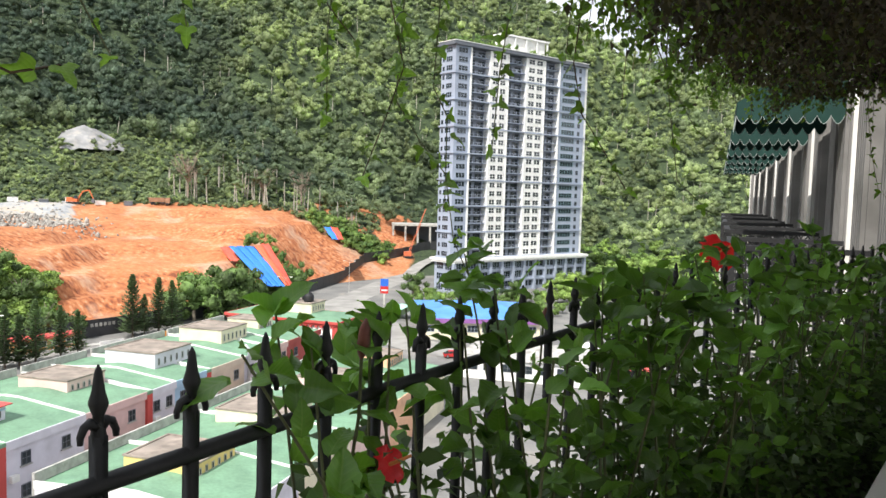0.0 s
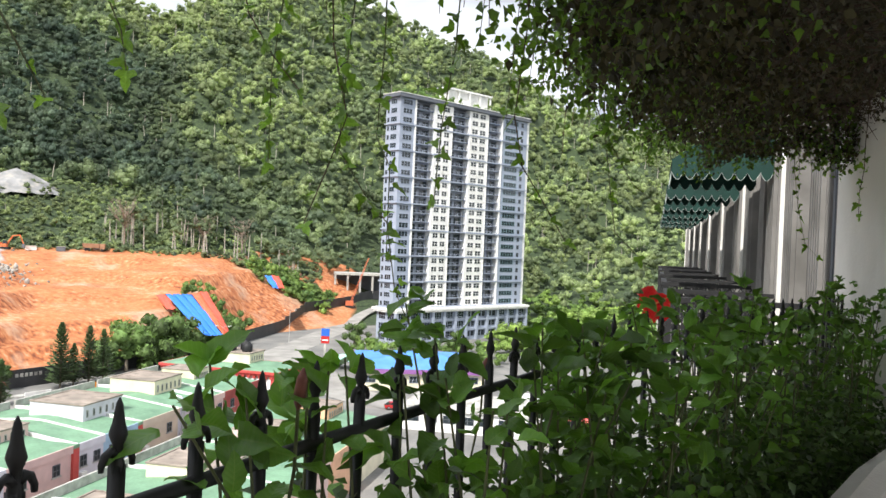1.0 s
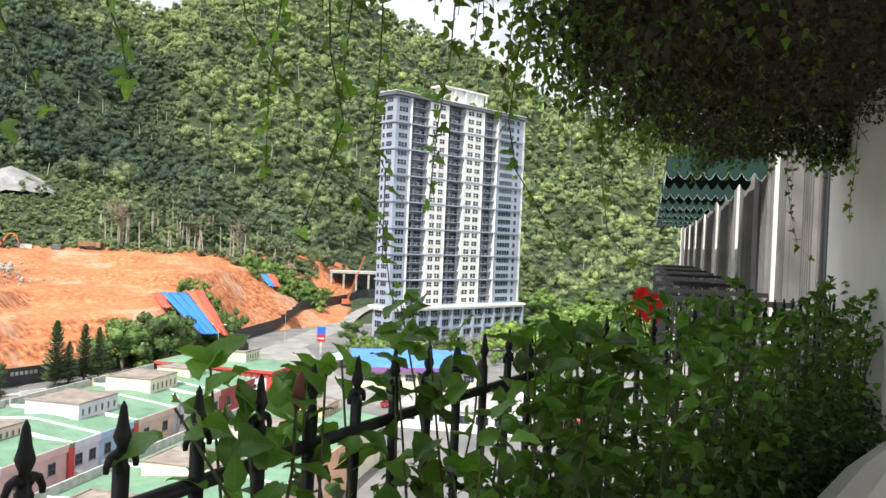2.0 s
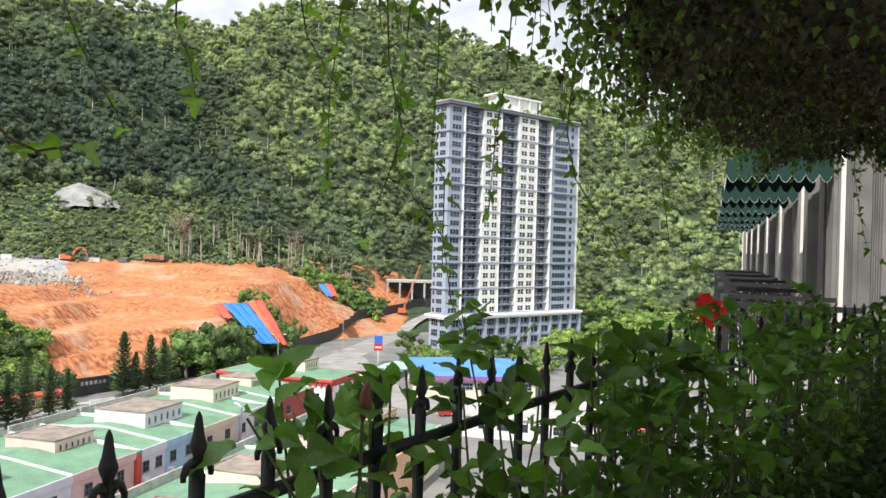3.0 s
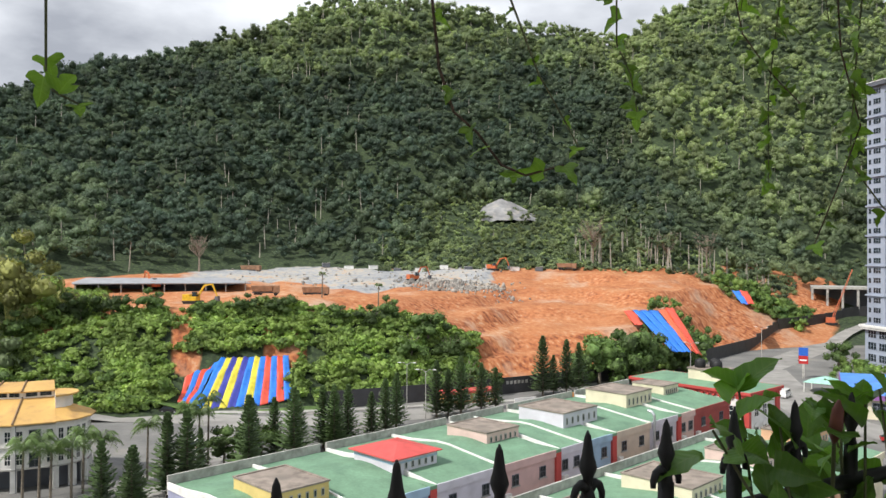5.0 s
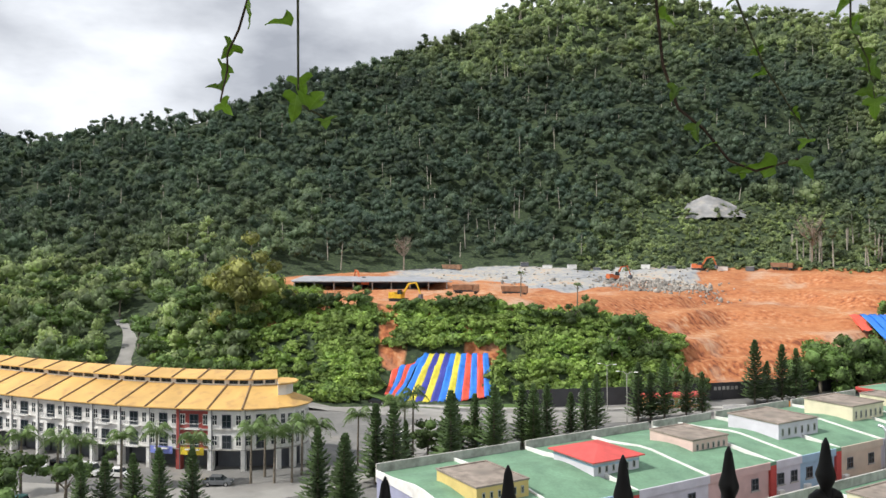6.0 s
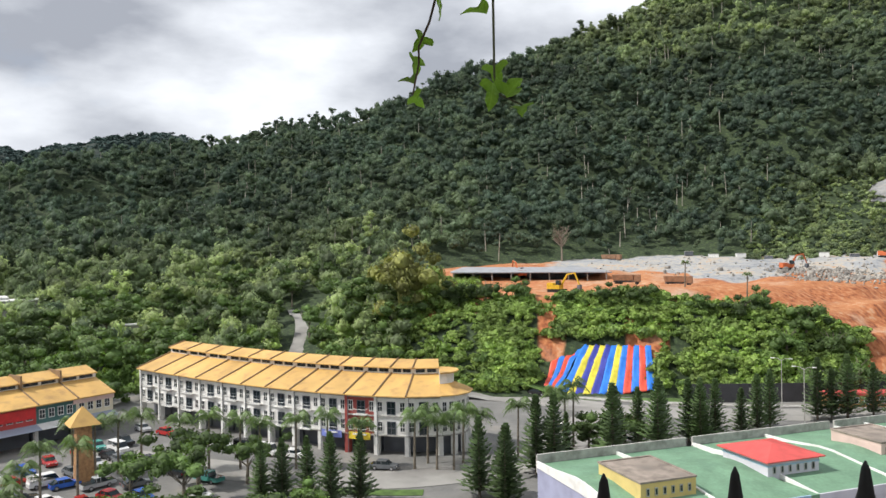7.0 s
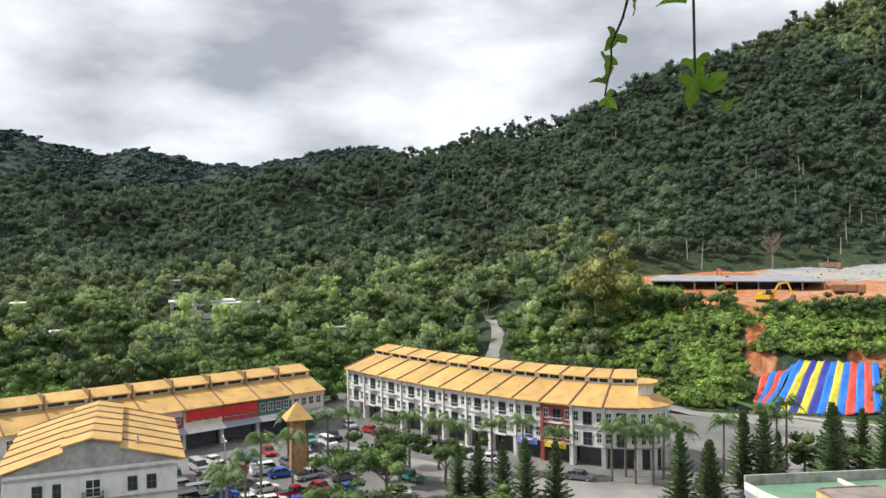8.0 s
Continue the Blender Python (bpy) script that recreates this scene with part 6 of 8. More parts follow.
part("roots", g, TWIG, ivy)

# ---- hotel front with balconies and awnings ----
FM = axes(2.99, 5.55, (-0.32, -0.947))
ft = thing("wall_hotel_front", "grey and white hotel front with tall pilasters", "wall", FM, kind="structure")
part("wall", Geo().box(-26, 0.9, 0.35, 3.0, -1.75, 3.4), PLASTER, ft)
flute = Geo()
for k in range(5):
    flute.box(k * 0.09, k * 0.09 + 0.055, -0.035, 0.02, 0, 1)
flute.box(-0.02, 0.44, 0.0, 0.3, 0, 1)
FLUTE = to_mesh("pilaster", flute, STONE)
for k in range(8):
    x = -1.0 - k * 3.1
    for dx, dy in ((0.0, 0.0), (0.55, 0.1), (2.0, 0.0), (2.55, 0.1)):
        part("pilaster", FLUTE, None, ft, m=scaled(x + dx, 0.02 + dy, -1.5, 1, 1, 4.6))
    # thin white strip put where sun grazes the side of the pilasters
    part("reveal", Geo().box(x - 0.09, x - 0.06, -0.04, 0.34, -1.5, 3.1), PLASTER, ft, "white plaster strip standing for sunlight on the pilaster edge")
    w = part("window", Geo().box(x + 1.0, x + 1.07, 0.16, 0.34, -1.3, 2.2).box(x + 1.9, x + 1.97, 0.16, 0.34, -1.3, 2.2).box(x + 1.07, x + 1.9, 0.16, 0.34, 2.13, 2.2).box(x + 1.46, x + 1.51, 0.2, 0.34, -1.3, 2.13), M["darkgrey"], ft)
    part("pane", Geo().box(x + 1.07, x + 1.9, 0.3, 0.33, -1.3, 2.13), M["glass"], w)


def balcony(x, width=1.35, out=0.93):
    b = thing("iron_balcony", "black iron balcony with a diamond lattice railing", "balcony", FM @ Matrix.Translation((x, 0, 0)), "hotel balconies")
    top, bot = -0.35, -1.3
    part("floor", Geo().box(-0.03, width + 0.03, -out - 0.03, 0.0, bot - 0.16, bot), M["concrete"], b)
    r = 0.03
    part("handrail", Geo().box(-r, width + r, -out - r, -out + r, top - 0.04, top).box(-r, r, -out + r, -0.01, top - 0.04, top).box(width - r, width + r, -out + r, -0.01, top - 0.04, top), M["black"], b)
    part("mid_rail", Geo().box(0, width, -out - 0.012, -out + 0.012, top - 0.24, top - 0.215).box(-0.012, 0.012, -out, -0.01, top - 0.24, top - 0.215).box(width - 0.012, width + 0.012, -out, -0.01, top - 0.24, top - 0.215), M["black"], b)
    part("bottom_rail", Geo().box(0, width, -out - 0.012, -out + 0.012, bot + 0.06, bot + 0.085).box(-0.012, 0.012, -out, -0.01, bot + 0.06, bot + 0.085).box(width - 0.012, width + 0.012, -out, -0.01, bot + 0.06, bot + 0.085), M["black"], b)
    for cx, cy in ((0, -out), (width, -out)):
        part("post", Geo().box(cx - 0.022, cx + 0.022, cy - 0.022, cy + 0.022, bot, top - 0.03), M["black"], b)
    for k in range(1, 9):
        yy = -out + k * out / 9
        for cx in (0, width):
            part("bar", BAR, None, b, m=pose(cx, yy, bot + 0.08))
    for k in range(1, 13):
        part("bar", BAR, None, b, m=pose(k * width / 13, -out, bot + 0.08))
    z0, z1 = top - 0.215, top - 0.04
    for cx in (0, width):
        lat = Geo()
        for k in range(8):
            y0, y1 = -out + k * out / 8, -out + (k + 1) * out / 8
            lat.tube([(cx, y0, z0), (cx, y1, z1)], 0.007, seg=4).tube([(cx, y0, z1), (cx, y1, z0)], 0.007, seg=4)
        part("lattice", lat, M["black"], b)
    lat = Geo()
    for k in range(11):
        xa, xb = k * width / 11, (k + 1) * width / 11
        lat.tube([(xa, -out, z0), (xb, -out, z1)], 0.007, seg=4).tube([(xa, -out, z1), (xb, -out, z0)], 0.007, seg=4)
    part("lattice", lat, M["black"], b)
    return b


BAR = to_mesh("bar", Geo().box(-0.008, 0.008, -0.008, 0.008, 0, 0.66), M["black"])
CANVAS = mat("green_canvas", (0.004, 0.042, 0.032), 0.75, vary=0.15, scale=4, translucent=0.2)
CANVAS_WHITE = mat("white_trim", (0.4, 0.45, 0.42), 0.7)


def awning(x, width=1.3, out=0.93):
    a = thing("awning", "dark green canvas awning with a white scalloped edge", "awning", FM @ Matrix.Translation((x, 0, 0)), "hotel awnings")
    zt, zo, zv = 1.5, 0.86, 0.68
    part("canopy", Geo().hull([(0, -out, zo), (width, -out, zo), (width, 0, zt), (0, 0, zt)], [(0, -out, zo + 0.012), (width, -out, zo + 0.012), (width, 0, zt + 0.012), (0, 0, zt + 0.012)]), CANVAS, a)

    def valance(p0, p1, n):
        p0, p1 = Vector(p0), Vector(p1)
        g, trim = Geo(), []
        pts = []
        for k in range(n * 6 + 1):
            s = k / (n * 6)
            dip = abs(math.sin(s * n * math.pi)) * 0.075
            p = p0.lerp(p1, s)
            pts.append((p, p.z - (zo - zv) + 0.075 - dip))
        g.add([q for p, zl in pts for q in ((p.x, p.y, zl), (p.x, p.y, p.z))], [(2 * k, 2 * k + 2, 2 * k + 3, 2 * k + 1) for k in range(len(pts) - 1)])
        trim = [(p.x, p.y, zl) for p, zl in pts]
        v = part("valance", g, CANVAS, a)
        v.modifiers.new("thick", "SOLIDIFY").thickness = 0.006
        part("trim", Geo().tube(trim, 0.0026, seg=5), CANVAS_WHITE, v, "white scalloped edging")
    valance((0, -out, zo), (width, -out, zo), 11)
    for xx in (0, width):
        valance((xx, -out, zo), (xx, -0.02, zo), 8)
        part("side", Geo().add([(xx, -out, zo), (xx, 0, zo), (xx, 0, zt)], [(0, 1, 2)]), CANVAS, a).modifiers.new("thick", "SOLIDIFY").thickness = 0.006


for k in range(5):
    balcony(-1.4 - k * 3.1)
for k in range(6):
    awning(-3.0 - k * 3.1)


# ---- far ridge behind the valley ----
# ridge colour pushed towards blue to carry the haze of distance
M["ridge"] = mat("far_forest", (0.06, 0.1, 0.09), 0.9, vary=0.4, scale=0.03, island=0.3)
M["ridge_floor"] = mat("far_forest_floor", (0.025, 0.042, 0.032), 1.0, vary=0.45, scale=0.03, bump=6.0, bump_scale=0.05)
far_ridge = Geo()
ridge_pts = [(125, 6.0), (112, 7.6), (104, 8.4), (98, 8.3), (95, 7.6), (92, 6.8), (89, 7.3), (85, 6.3), (82, 6.2), (78, 7.0), (75.6, 7.5), (72.5, 7.5), (70.5, 6.6), (67, 5.5), (60, 4)]
rv = []
for k, az in enumerate(np.linspace(126, 60, 90)):
    el = np.interp(-az, [-p[0] for p in ridge_pts], [p[1] for p in ridge_pts]) + 0.08 * math.sin(az * 1.9)
    for j, (r, f) in enumerate(((900, -0.2), (1050, 0.25), (1200, 0.6), (1340, 0.88), (1420, 1.0), (1700, 0.6))):
        x, y = polar(az, r)
        rv.append((x, y, 1420 * math.tan(radians(el)) * f + (4 * math.sin(az * 1.1 + j) if j < 4 else 0)))
far_ridge.add(rv, [(k * 6 + j, k * 6 + j + 1, k * 6 + j + 7, k * 6 + j + 6) for k in range(89) for j in range(5)])
tagged(new("backdrop", to_mesh("backdrop", far_ridge, M["ridge_floor"], True)), "distant forested mountain ridge", "mountains", kind="structure")

ridge_wood = []
rs = np.random.RandomState(77)
for k in range(4200):
    az, f = rs.uniform(62, 112), rs.uniform(0, 1) ** 0.6
    r = np.interp(f, [0, 0.25, 0.6, 0.88, 1.0], [980, 1050, 1200, 1340, 1420])
    el = np.interp(-az, [-p[0] for p in ridge_pts], [p[1] for p in ridge_pts]) + 0.08 * math.sin(az * 1.9)
    x, y = polar(az, r)
    s = rs.uniform(6, 11)
    ridge_wood.append((x, y, 1420 * math.tan(radians(el)) * f + s * 0.1, s, rs.uniform(0.5, 0.9), float(np.clip(rs.normal(0.03, 0.04), 0, 1))))
scatter("ridge_forest", TINY, ridge_wood, M["ridge"], "dark forest covering the distant ridge", "forest")

# ---- shrubs and groves in the middle distance ----
rs = np.random.RandomState(41)
shrubs = []
for k in range(3900):
    az = rs.uniform(26.5, 58)
    _, r0, _, r1, _, r2, _, r3, _, r5 = [float(a) for a in land_rows(az)]
    if any(abs(az - c) < w for c, w in ((47.3, 0.8), (38.4, 0.4))) and rs.rand() < 0.9:
        continue
    r = rs.uniform(r0 + 1, r1 + (6 if az < 52 else 60))
    if 39.3 < az < 47.6 and r < r0 + 14:
        continue
    if az < 31:
        r = rs.uniform(r0 + 1, r1 + 4)
    x, y = polar(az, r)
    s = rs.uniform(0.9, 2.0) * (1.6 if rs.rand() < 0.12 else 1)
    shrubs.append((x, y, ground_z(x, y) + s * 0.45, s, rs.uniform(0.7, 1.1), float(np.clip(rs.normal(0.78, 0.25), 0, 1))))
scatter("slope_shrubs", SMALL, shrubs, M["bush"], "bright green shrubs covering the slope below the site", "shrubs")
grove = []
for k in range(520):
    az = rs.uniform(-24, -7.5)
    r = rs.uniform(245, 410)
    x, y = polar(az, r)
    s = rs.uniform(2.0, 4.5)
    grove.append((x, y, ground_z(x, y) + s * rs.uniform(0.5, 1.1), s, rs.uniform(0.7, 1.1), float(np.clip(rs.normal(0.6, 0.22), 0, 1))))
for k in range(90):
    x, y = rs.uniform(-12, 62), rs.uniform(222, 262)
    if rs.rand() < 0.5:
        y = rs.uniform(252, 264)
    s = rs.uniform(1.2, 2.8)
    grove.append((x, y, ground_z(x, y) + s * 0.7, s, 1.1, float(np.clip(rs.normal(0.4, 0.2), 0, 1))))
for k in range(110):
    az, r = rs.uniform(4.2, 10.0), rs.uniform(334, 352)
    x, y = polar(az, r)
    s = rs.uniform(1.5, 3.6)
    grove.append((x, y, ground_z(x, y) + s * 0.8, s, 1.1, float(np.clip(rs.normal(0.3, 0.2), 0, 1))))
for k in range(70):
    az, r = rs.uniform(10.8, 14.5), rs.uniform(232, 285)
    x, y = polar(az, r)
    s = rs.uniform(1.2, 3.4)
    grove.append((x, y, ground_z(x, y) + s * 0.7, s, 1.2, float(np.clip(rs.normal(0.35, 0.2), 0, 1))))
for k in range(520):
    az, r = rs.uniform(54.5, 100), rs.uniform(188, 245)
    if 83.5 < az < 88.3 and r > 236 or 63.2 < az < 66.8:
        continue
    if az < 58:
        r = rs.uniform(205, 262)
    x, y = polar(az, r)
    s = rs.uniform(2.0, 4.4)
    grove.append((x, y, ground_z(x, y) + s * rs.uniform(0.6, 1.2), s, rs.uniform(0.8, 1.3), float(np.clip(rs.normal(0.62 if az < 72 else 0.5, 0.27), 0, 1))))
scatter("valley_grove", PROTO + TALL, grove, M["bush"], "light green trees filling the valley floor", "trees")


# ---- single trees ----
def crown_mesh(name, seed, lobes, leaves, leaf, material, spread, lobe_r, sx=1, sz=1):
    V, T, Q = crown_arrays(np.random.RandomState(seed), lobes, leaves, leaf, spread, lobe_r)
    return np_mesh(name, V * np.array([sx, sx, sz]), [T, Q], material)


BROAD = [crown_mesh("crown", 100 + k, 15, 1000, 0.055, M["tree"], (0.6, 0.6, 0.42), (0.2, 0.42)) for k in range(5)]
FLATC = [crown_mesh("crown", 200 + k, 16, 800, 0.05, M["tree"], (0.75, 0.75, 0.16), (0.16, 0.32)) for k in range(2)]


def broad_tree(x, y, h, r, label, flat=False, full=False):
    z = ground_z(x, y)
    t = thing("tree", label, "tree", Matrix.Translation((x, y, z)), "broad-leaved trees")
    g = Geo().tube([(0, 0, -0.3), (0.1, 0.05, h * 0.4), (0, 0.1, h * 0.75)], r * 0.06 + 0.08, 0.08, 7)
    for k in range(5):
        a = k * 1.256 + x
        g.tube([(0.05, 0.05, h * 0.42), (math.cos(a) * r * 0.35, math.sin(a) * r * 0.35, h * 0.66), (math.cos(a) * r * 0.6, math.sin(a) * r * 0.6, h * 0.8)], 0.1, 0.03, 5)
    part("trunk", g, M["bark"], t)
    me_ = (FLATC if flat else BROAD)[int(abs(x * 7 + y * 3)) % (2 if flat else 5)]
    part("crown", me_, None, t, m=scaled(0, 0, h * (0.85 if flat else 0.5 if full else 0.66), r, r, r if flat else h * (0.56 if full else 0.42), (x * 31) % 360))


def pine_mesh(seed):
    """Whorled branches of needle fans, narrowing to the tip; one unit high, about 0.2 wide."""
    rs_ = np.random.RandomState(seed)
    V, Q, n = [], [], 0
    for k in range(26):
        f = 0.1 + 0.88 * k / 25
        rad = (1 - f) ** 0.8 * 0.2 + 0.012
        for b in range(7):
            a = b * 0.9 + k * 0.5 + rs_.normal(0, 0.12)
            L = rad * rs_.uniform(0.75, 1.15)
            c, s = math.cos(a), math.sin(a)
            for q in range(4):
                t0, t1 = q / 4, (q + 1) / 4
                w = 0.03 * (1 - t0 * 0.6)
                z0, z1 = f + 0.045 * t0 * t0 - 0.012 * t0, f + 0.045 * t1 * t1 - 0.012 * t1
                tw = rs_.normal(0, 0.008)
                V += [(c * L * t0 - s * w, s * L * t0 + c * w, z0 - 0.008 + tw), (c * L * t0 + s * w, s * L * t0 - c * w, z0 - 0.008 - tw), (c * L * t1 + s * w * 0.7, s * L * t1 - c * w * 0.7, z1), (c * L * t1 - s * w * 0.7, s * L * t1 + c * w * 0.7, z1)]
                Q.append((n, n + 1, n + 2, n + 3))
                n += 4
    return np_mesh("foliage", np.array(V), [np.array(Q)], M["pine"])


PINES = [pine_mesh(k) for k in range(3)]
PINE_TRUNK = to_mesh("trunk", Geo().tube([(0, 0, -0.02), (0, 0, 0.5), (0, 0, 0.98)], 0.014, 0.003, 6), M["bark"])


def pine(x, y, h, fat=1.45):
    t = thing("pine_tree", "tall narrow dark green pine beside the road", "tree", Matrix.Translation((x, y, ground_z(x, y))) @ Matrix.Diagonal((h * fat, h * fat, h, 1)), "roadside pines")
    part("trunk", PINE_TRUNK, None, t)
    part("foliage", PINES[int(abs(x * 13 + y)) % 3], None, t, m=pose(0, 0, 0, 0, 0, x * 50))


for x, y, h in [(-84.3, 91.4, 13.1), (-83, 100.4, 13.1), (-84.1, 112.7, 11.5), (-89.5, 80.3, 12), (-86.8, 81.5, 12.5), (-80.8, 66.9, 10.9), (-83, 69, 10.5), (-86.5, 67, 11.2), (-94.8, 53, 9.6), (-101.6, 44.5, 8.9), (-99, 47, 9.2), (-96, 49, 10), (-103, 42, 8.5),
                (-91.5, 100, 10.6), (-88.9, 108.4, 10.8), (-87, 113.3, 11), (-85.2, 118.3, 10.6), (-83.4, 123.3, 8.7), (-86.2, 115.8, 9.5), (-90.2, 104, 10.2), (-71.4, 179, 14.4), (-70.1, 182.8, 9.4), (-67.7, 185.4, 13.1), (-66, 189.5, 12),
                (-78.9, 150.8, 12.3), (-76.8, 156.4, 10.4), (-81.9, 145.4, 11.9), (-83.5, 128.2, 10.5), (-80.5, 148, 9.8), (-84, 133, 10.8), (-93, 90, 7.5), (-75, 160, 9.0)]:
    pine(x, y, h)


def frond_mesh():
    """Palm head: arching fronds with narrow drooping leaflets; radius about one."""
    rs_ = np.random.RandomState(3)
    V, Q, n = [], [], 0
    for k in range(18):
        a = k * 2.4 + rs_.normal(0, 0.15)
        rise = rs_.uniform(0.15, 1.25)
        reach = rs_.uniform(0.8, 1.05) * (1 - 0.25 * rise)
        c, s = math.cos(a), math.sin(a)
        for q in range(16):
            t = (q + 0.8) / 16
            px, pz = reach * t * (1 - 0.15 * t), rise * t * 1.35 - (0.55 + rise * 0.75) * t * t
            for side in (-1, 1):
                w = 0.2 * math.sin(min(1, t + 0.12) * math.pi * 0.94) + 0.03
                drop = w * rs_.uniform(0.5, 1.2)
                bx, by = px * c, px * s
                ex, ey = (px + 0.09) * c - side * s * w, (px + 0.09) * s + side * c * w
                V += [(bx, by, pz), (bx + c * 0.035, by + s * 0.035, pz), (ex + c * 0.012, ey + s * 0.012, pz - drop), (ex, ey, pz - drop)]
                Q.append((n, n + 1, n + 2, n + 3))
                n += 4
    return np_mesh("fronds", np.array(V), [np.array(Q)], M["palm"])


FRONDS = frond_mesh()


def palm(x, y, h, r=3.6):
    t = thing("palm_tree", "slender palm with arching green fronds", "tree", Matrix.Translation((x, y, ground_z(x, y))), "palms")
    part("trunk", Geo().tube([(0, 0, -0.3), (0.1, 0, h * 0.5), (0.15, 0.1, h)], 0.22, 0.13, 7), M["bark"], t)
    part("fronds", FRONDS, None, t, m=scaled(0.15, 0.1, h, r, r, r, x * 40))


for x, y, h in [(-97.5, 96, 10.5), (-99, 93, 9.5), (-96, 92.5, 9), (-100.5, 78, 7.5), (-101.5, 75.5, 8.5), (-99.3, 72, 8), (-101, 70, 7.5), (-103.5, 67.5, 8.2), (-109, 61, 7.0), (-118, 48, 7.5), (-121, 46, 8),
                (-98, 84, 8.6), (-105, 71, 8.2), (-112.5, 57, 8.4), (-115.5, 53, 7.8), (-124, 42, 8.5), (-131, 30, 8.5), (-133, 27, 8), (-129, 33, 9), (-134.5, 24, 8.2), (-120, 22, 8), (-118, 17, 8.6), (-112, 14, 7.6), (-104, 10, 8.4), (-97, 10, 9.0), (-126, 38, 8)]:
    palm(x, y, h)
for x, y, h, r, fl in [(-108, 33, 7.2, 5.2, True), (-117, 38, 7.6, 5.5, True), (-113, 44, 6.0, 4.2, True), (-92, 27, 8.0, 5.2, False), (-95, 22, 7.5, 4.6, False), (-88.5, 34, 7.0, 4.0, False), (-86, 39, 6.2, 3.4, False), (-112, 27, 6.6, 4.4, True),
                       (-89.5, 97, 8.5, 4.2, False), (-92, 94, 7.0, 3.2, False), (-90.5, 101, 7.6, 3.6, False), (-130, -2, 8.0, 4.4, False), (-92, 44, 5.5, 2.8, False)]:
    broad_tree(x, y, h, r, "spreading flat-crowned tree in the car park" if fl else "rounded green tree beside the road", fl)
for x, y, h, r in [(-61, 208, 15.5, 8), (-57, 214, 15.5, 7.6), (-65, 203, 13.5, 7), (-56, 224, 14, 6.2), (-63, 214, 13.5, 6), (-68, 198, 9, 4.6), (-52, 236, 11, 5), (-51, 246, 10, 4.6), (-60, 221, 13, 5.6), (-11, 262, 9, 4.6), (22, 255, 8, 3.4), (-84, 175, 7, 4), (-88, 170, 8, 4.4), (-94, 164, 8, 4.6)]:
    broad_tree(x, y, h, r, "dense rounded green tree by the hoarding", full=True)
# taller trees along the top of the shrub slope and beside the hoarding
for az, r, h, rad in ((32.7, 208, 7.5, 3.8), (30, 205, 9, 5.4), (28.4, 203, 8.6, 5), (27.0, 200, 7, 4), (31.2, 199, 8, 4.6), (34, 204, 6, 4), (36.5, 205, 5.5, 3.6), (40.5, 207, 6, 4), (43, 208, 5.5, 3.5), (45.5, 207, 5, 3.4), (49, 210, 7, 4.2), (51.5, 212, 8, 4.6), (53.5, 214, 9, 5), (16.8, 216, 11, 5.2), (15.8, 219, 13, 6), (14.9, 222, 12.5, 5.6), (12.0, 250, 10, 4.4), (11.2, 262, 11, 4.8), (10.6, 275, 10, 4.2), (11.6, 240, 8, 3.6)):
    x, y = polar(az, r)
    broad_tree(x, y, h, rad, "full green tree on the slope below the site", full=True)
rs = np.random.RandomState(63)
for k in range(86):
    az = 57 + 44 * ((0.31 + k * 0.618034) % 1.0)
    r = 188 + 120 * ((0.2 + k * 0.754878) % 1.0) ** 1.2
    if 83.0 < az < 88.8 and r > 225 or 64 < az < 67 and r < 235:
        continue
    x, y = polar(az, r)
    h = rs.uniform(9, 15)
    broad_tree(x, y, h, h * rs.uniform(0.38, 0.52), "large spreading tree in the valley woods")
# trees on the left of the site edge
bb = thing("bamboo_clump", "tall yellow-green bamboo clump at the site's edge", "bamboo", Matrix.Translation((-181, 116, ground_z(-178, 119))))
g = Geo()
for k in range(40):
    a, rr = k * 2.4, 0.4 + 0.12 * k
    g.tube([(math.cos(a) * rr * 0.3, math.sin(a) * rr * 0.3, -0.3), (math.cos(a) * rr * 0.6, math.sin(a) * rr * 0.6, 12), (math.cos(a) * rr * 1.3, math.sin(a) * rr * 1.3, 18.5 - 0.12 * k)], 0.09, 0.03, 5)
tagged(part("cane", g, M["bamboo"], bb), kind="stuff")
part("leaves", crown_mesh("leaves", 301, 26, 3000, 0.05, M["bamboo"], (0.55, 0.55, 0.6), (0.2, 0.42)), None, bb, m=scaled(0, 0, 12, 8.5, 8.5, 9.5))


def bare_tree(x, y, h, label):
    t = thing("bare_tree", label, "tree", Matrix.Translation((x, y, ground_z(x, y))), "bare trees")
    rs_ = np.random.RandomState(int(abs(x * 10)) % 1000)
    g = Geo().tube([(0, 0, -0.5), (0, 0, h * 0.35), (rs_.normal(0, 0.4), 0, h * 0.7)], 0.4, 0.2, 6)
    for k in range(34):
        a, z = rs_.uniform(0, 6.28), rs_.uniform(0.35, 0.7) * h
        L = h * rs_.uniform(0.2, 0.42)
        p = Vector((math.cos(a) * L * 0.55, math.sin(a) * L * 0.55, z + L * 0.5))
        e = Vector((math.cos(a) * L * 0.8, math.sin(a) * L * 0.8, z + L * 0.95))
        g.tube([(0, 0, z), p, e], 0.13, 0.04, 4)
        for q in range(5):
            d = Vector((rs_.normal(0, 1), rs_.normal(0, 1), rs_.uniform(0.2, 1.2))).normalized() * h * 0.12
            s_ = p.lerp(e, rs_.rand())
            g.tube([s_, s_ + d], 0.05, 0.02, 3)
    part("trunk", g, M["dead"], t)


for az, r, h in ((18.2, 352, 20), (13.1, 357, 15), (46, 345, 15), (10.5, 365, 17)):
    x, y = polar(az, r)
    bare_tree(x, y, h, "leafless brown tree at the forest edge")
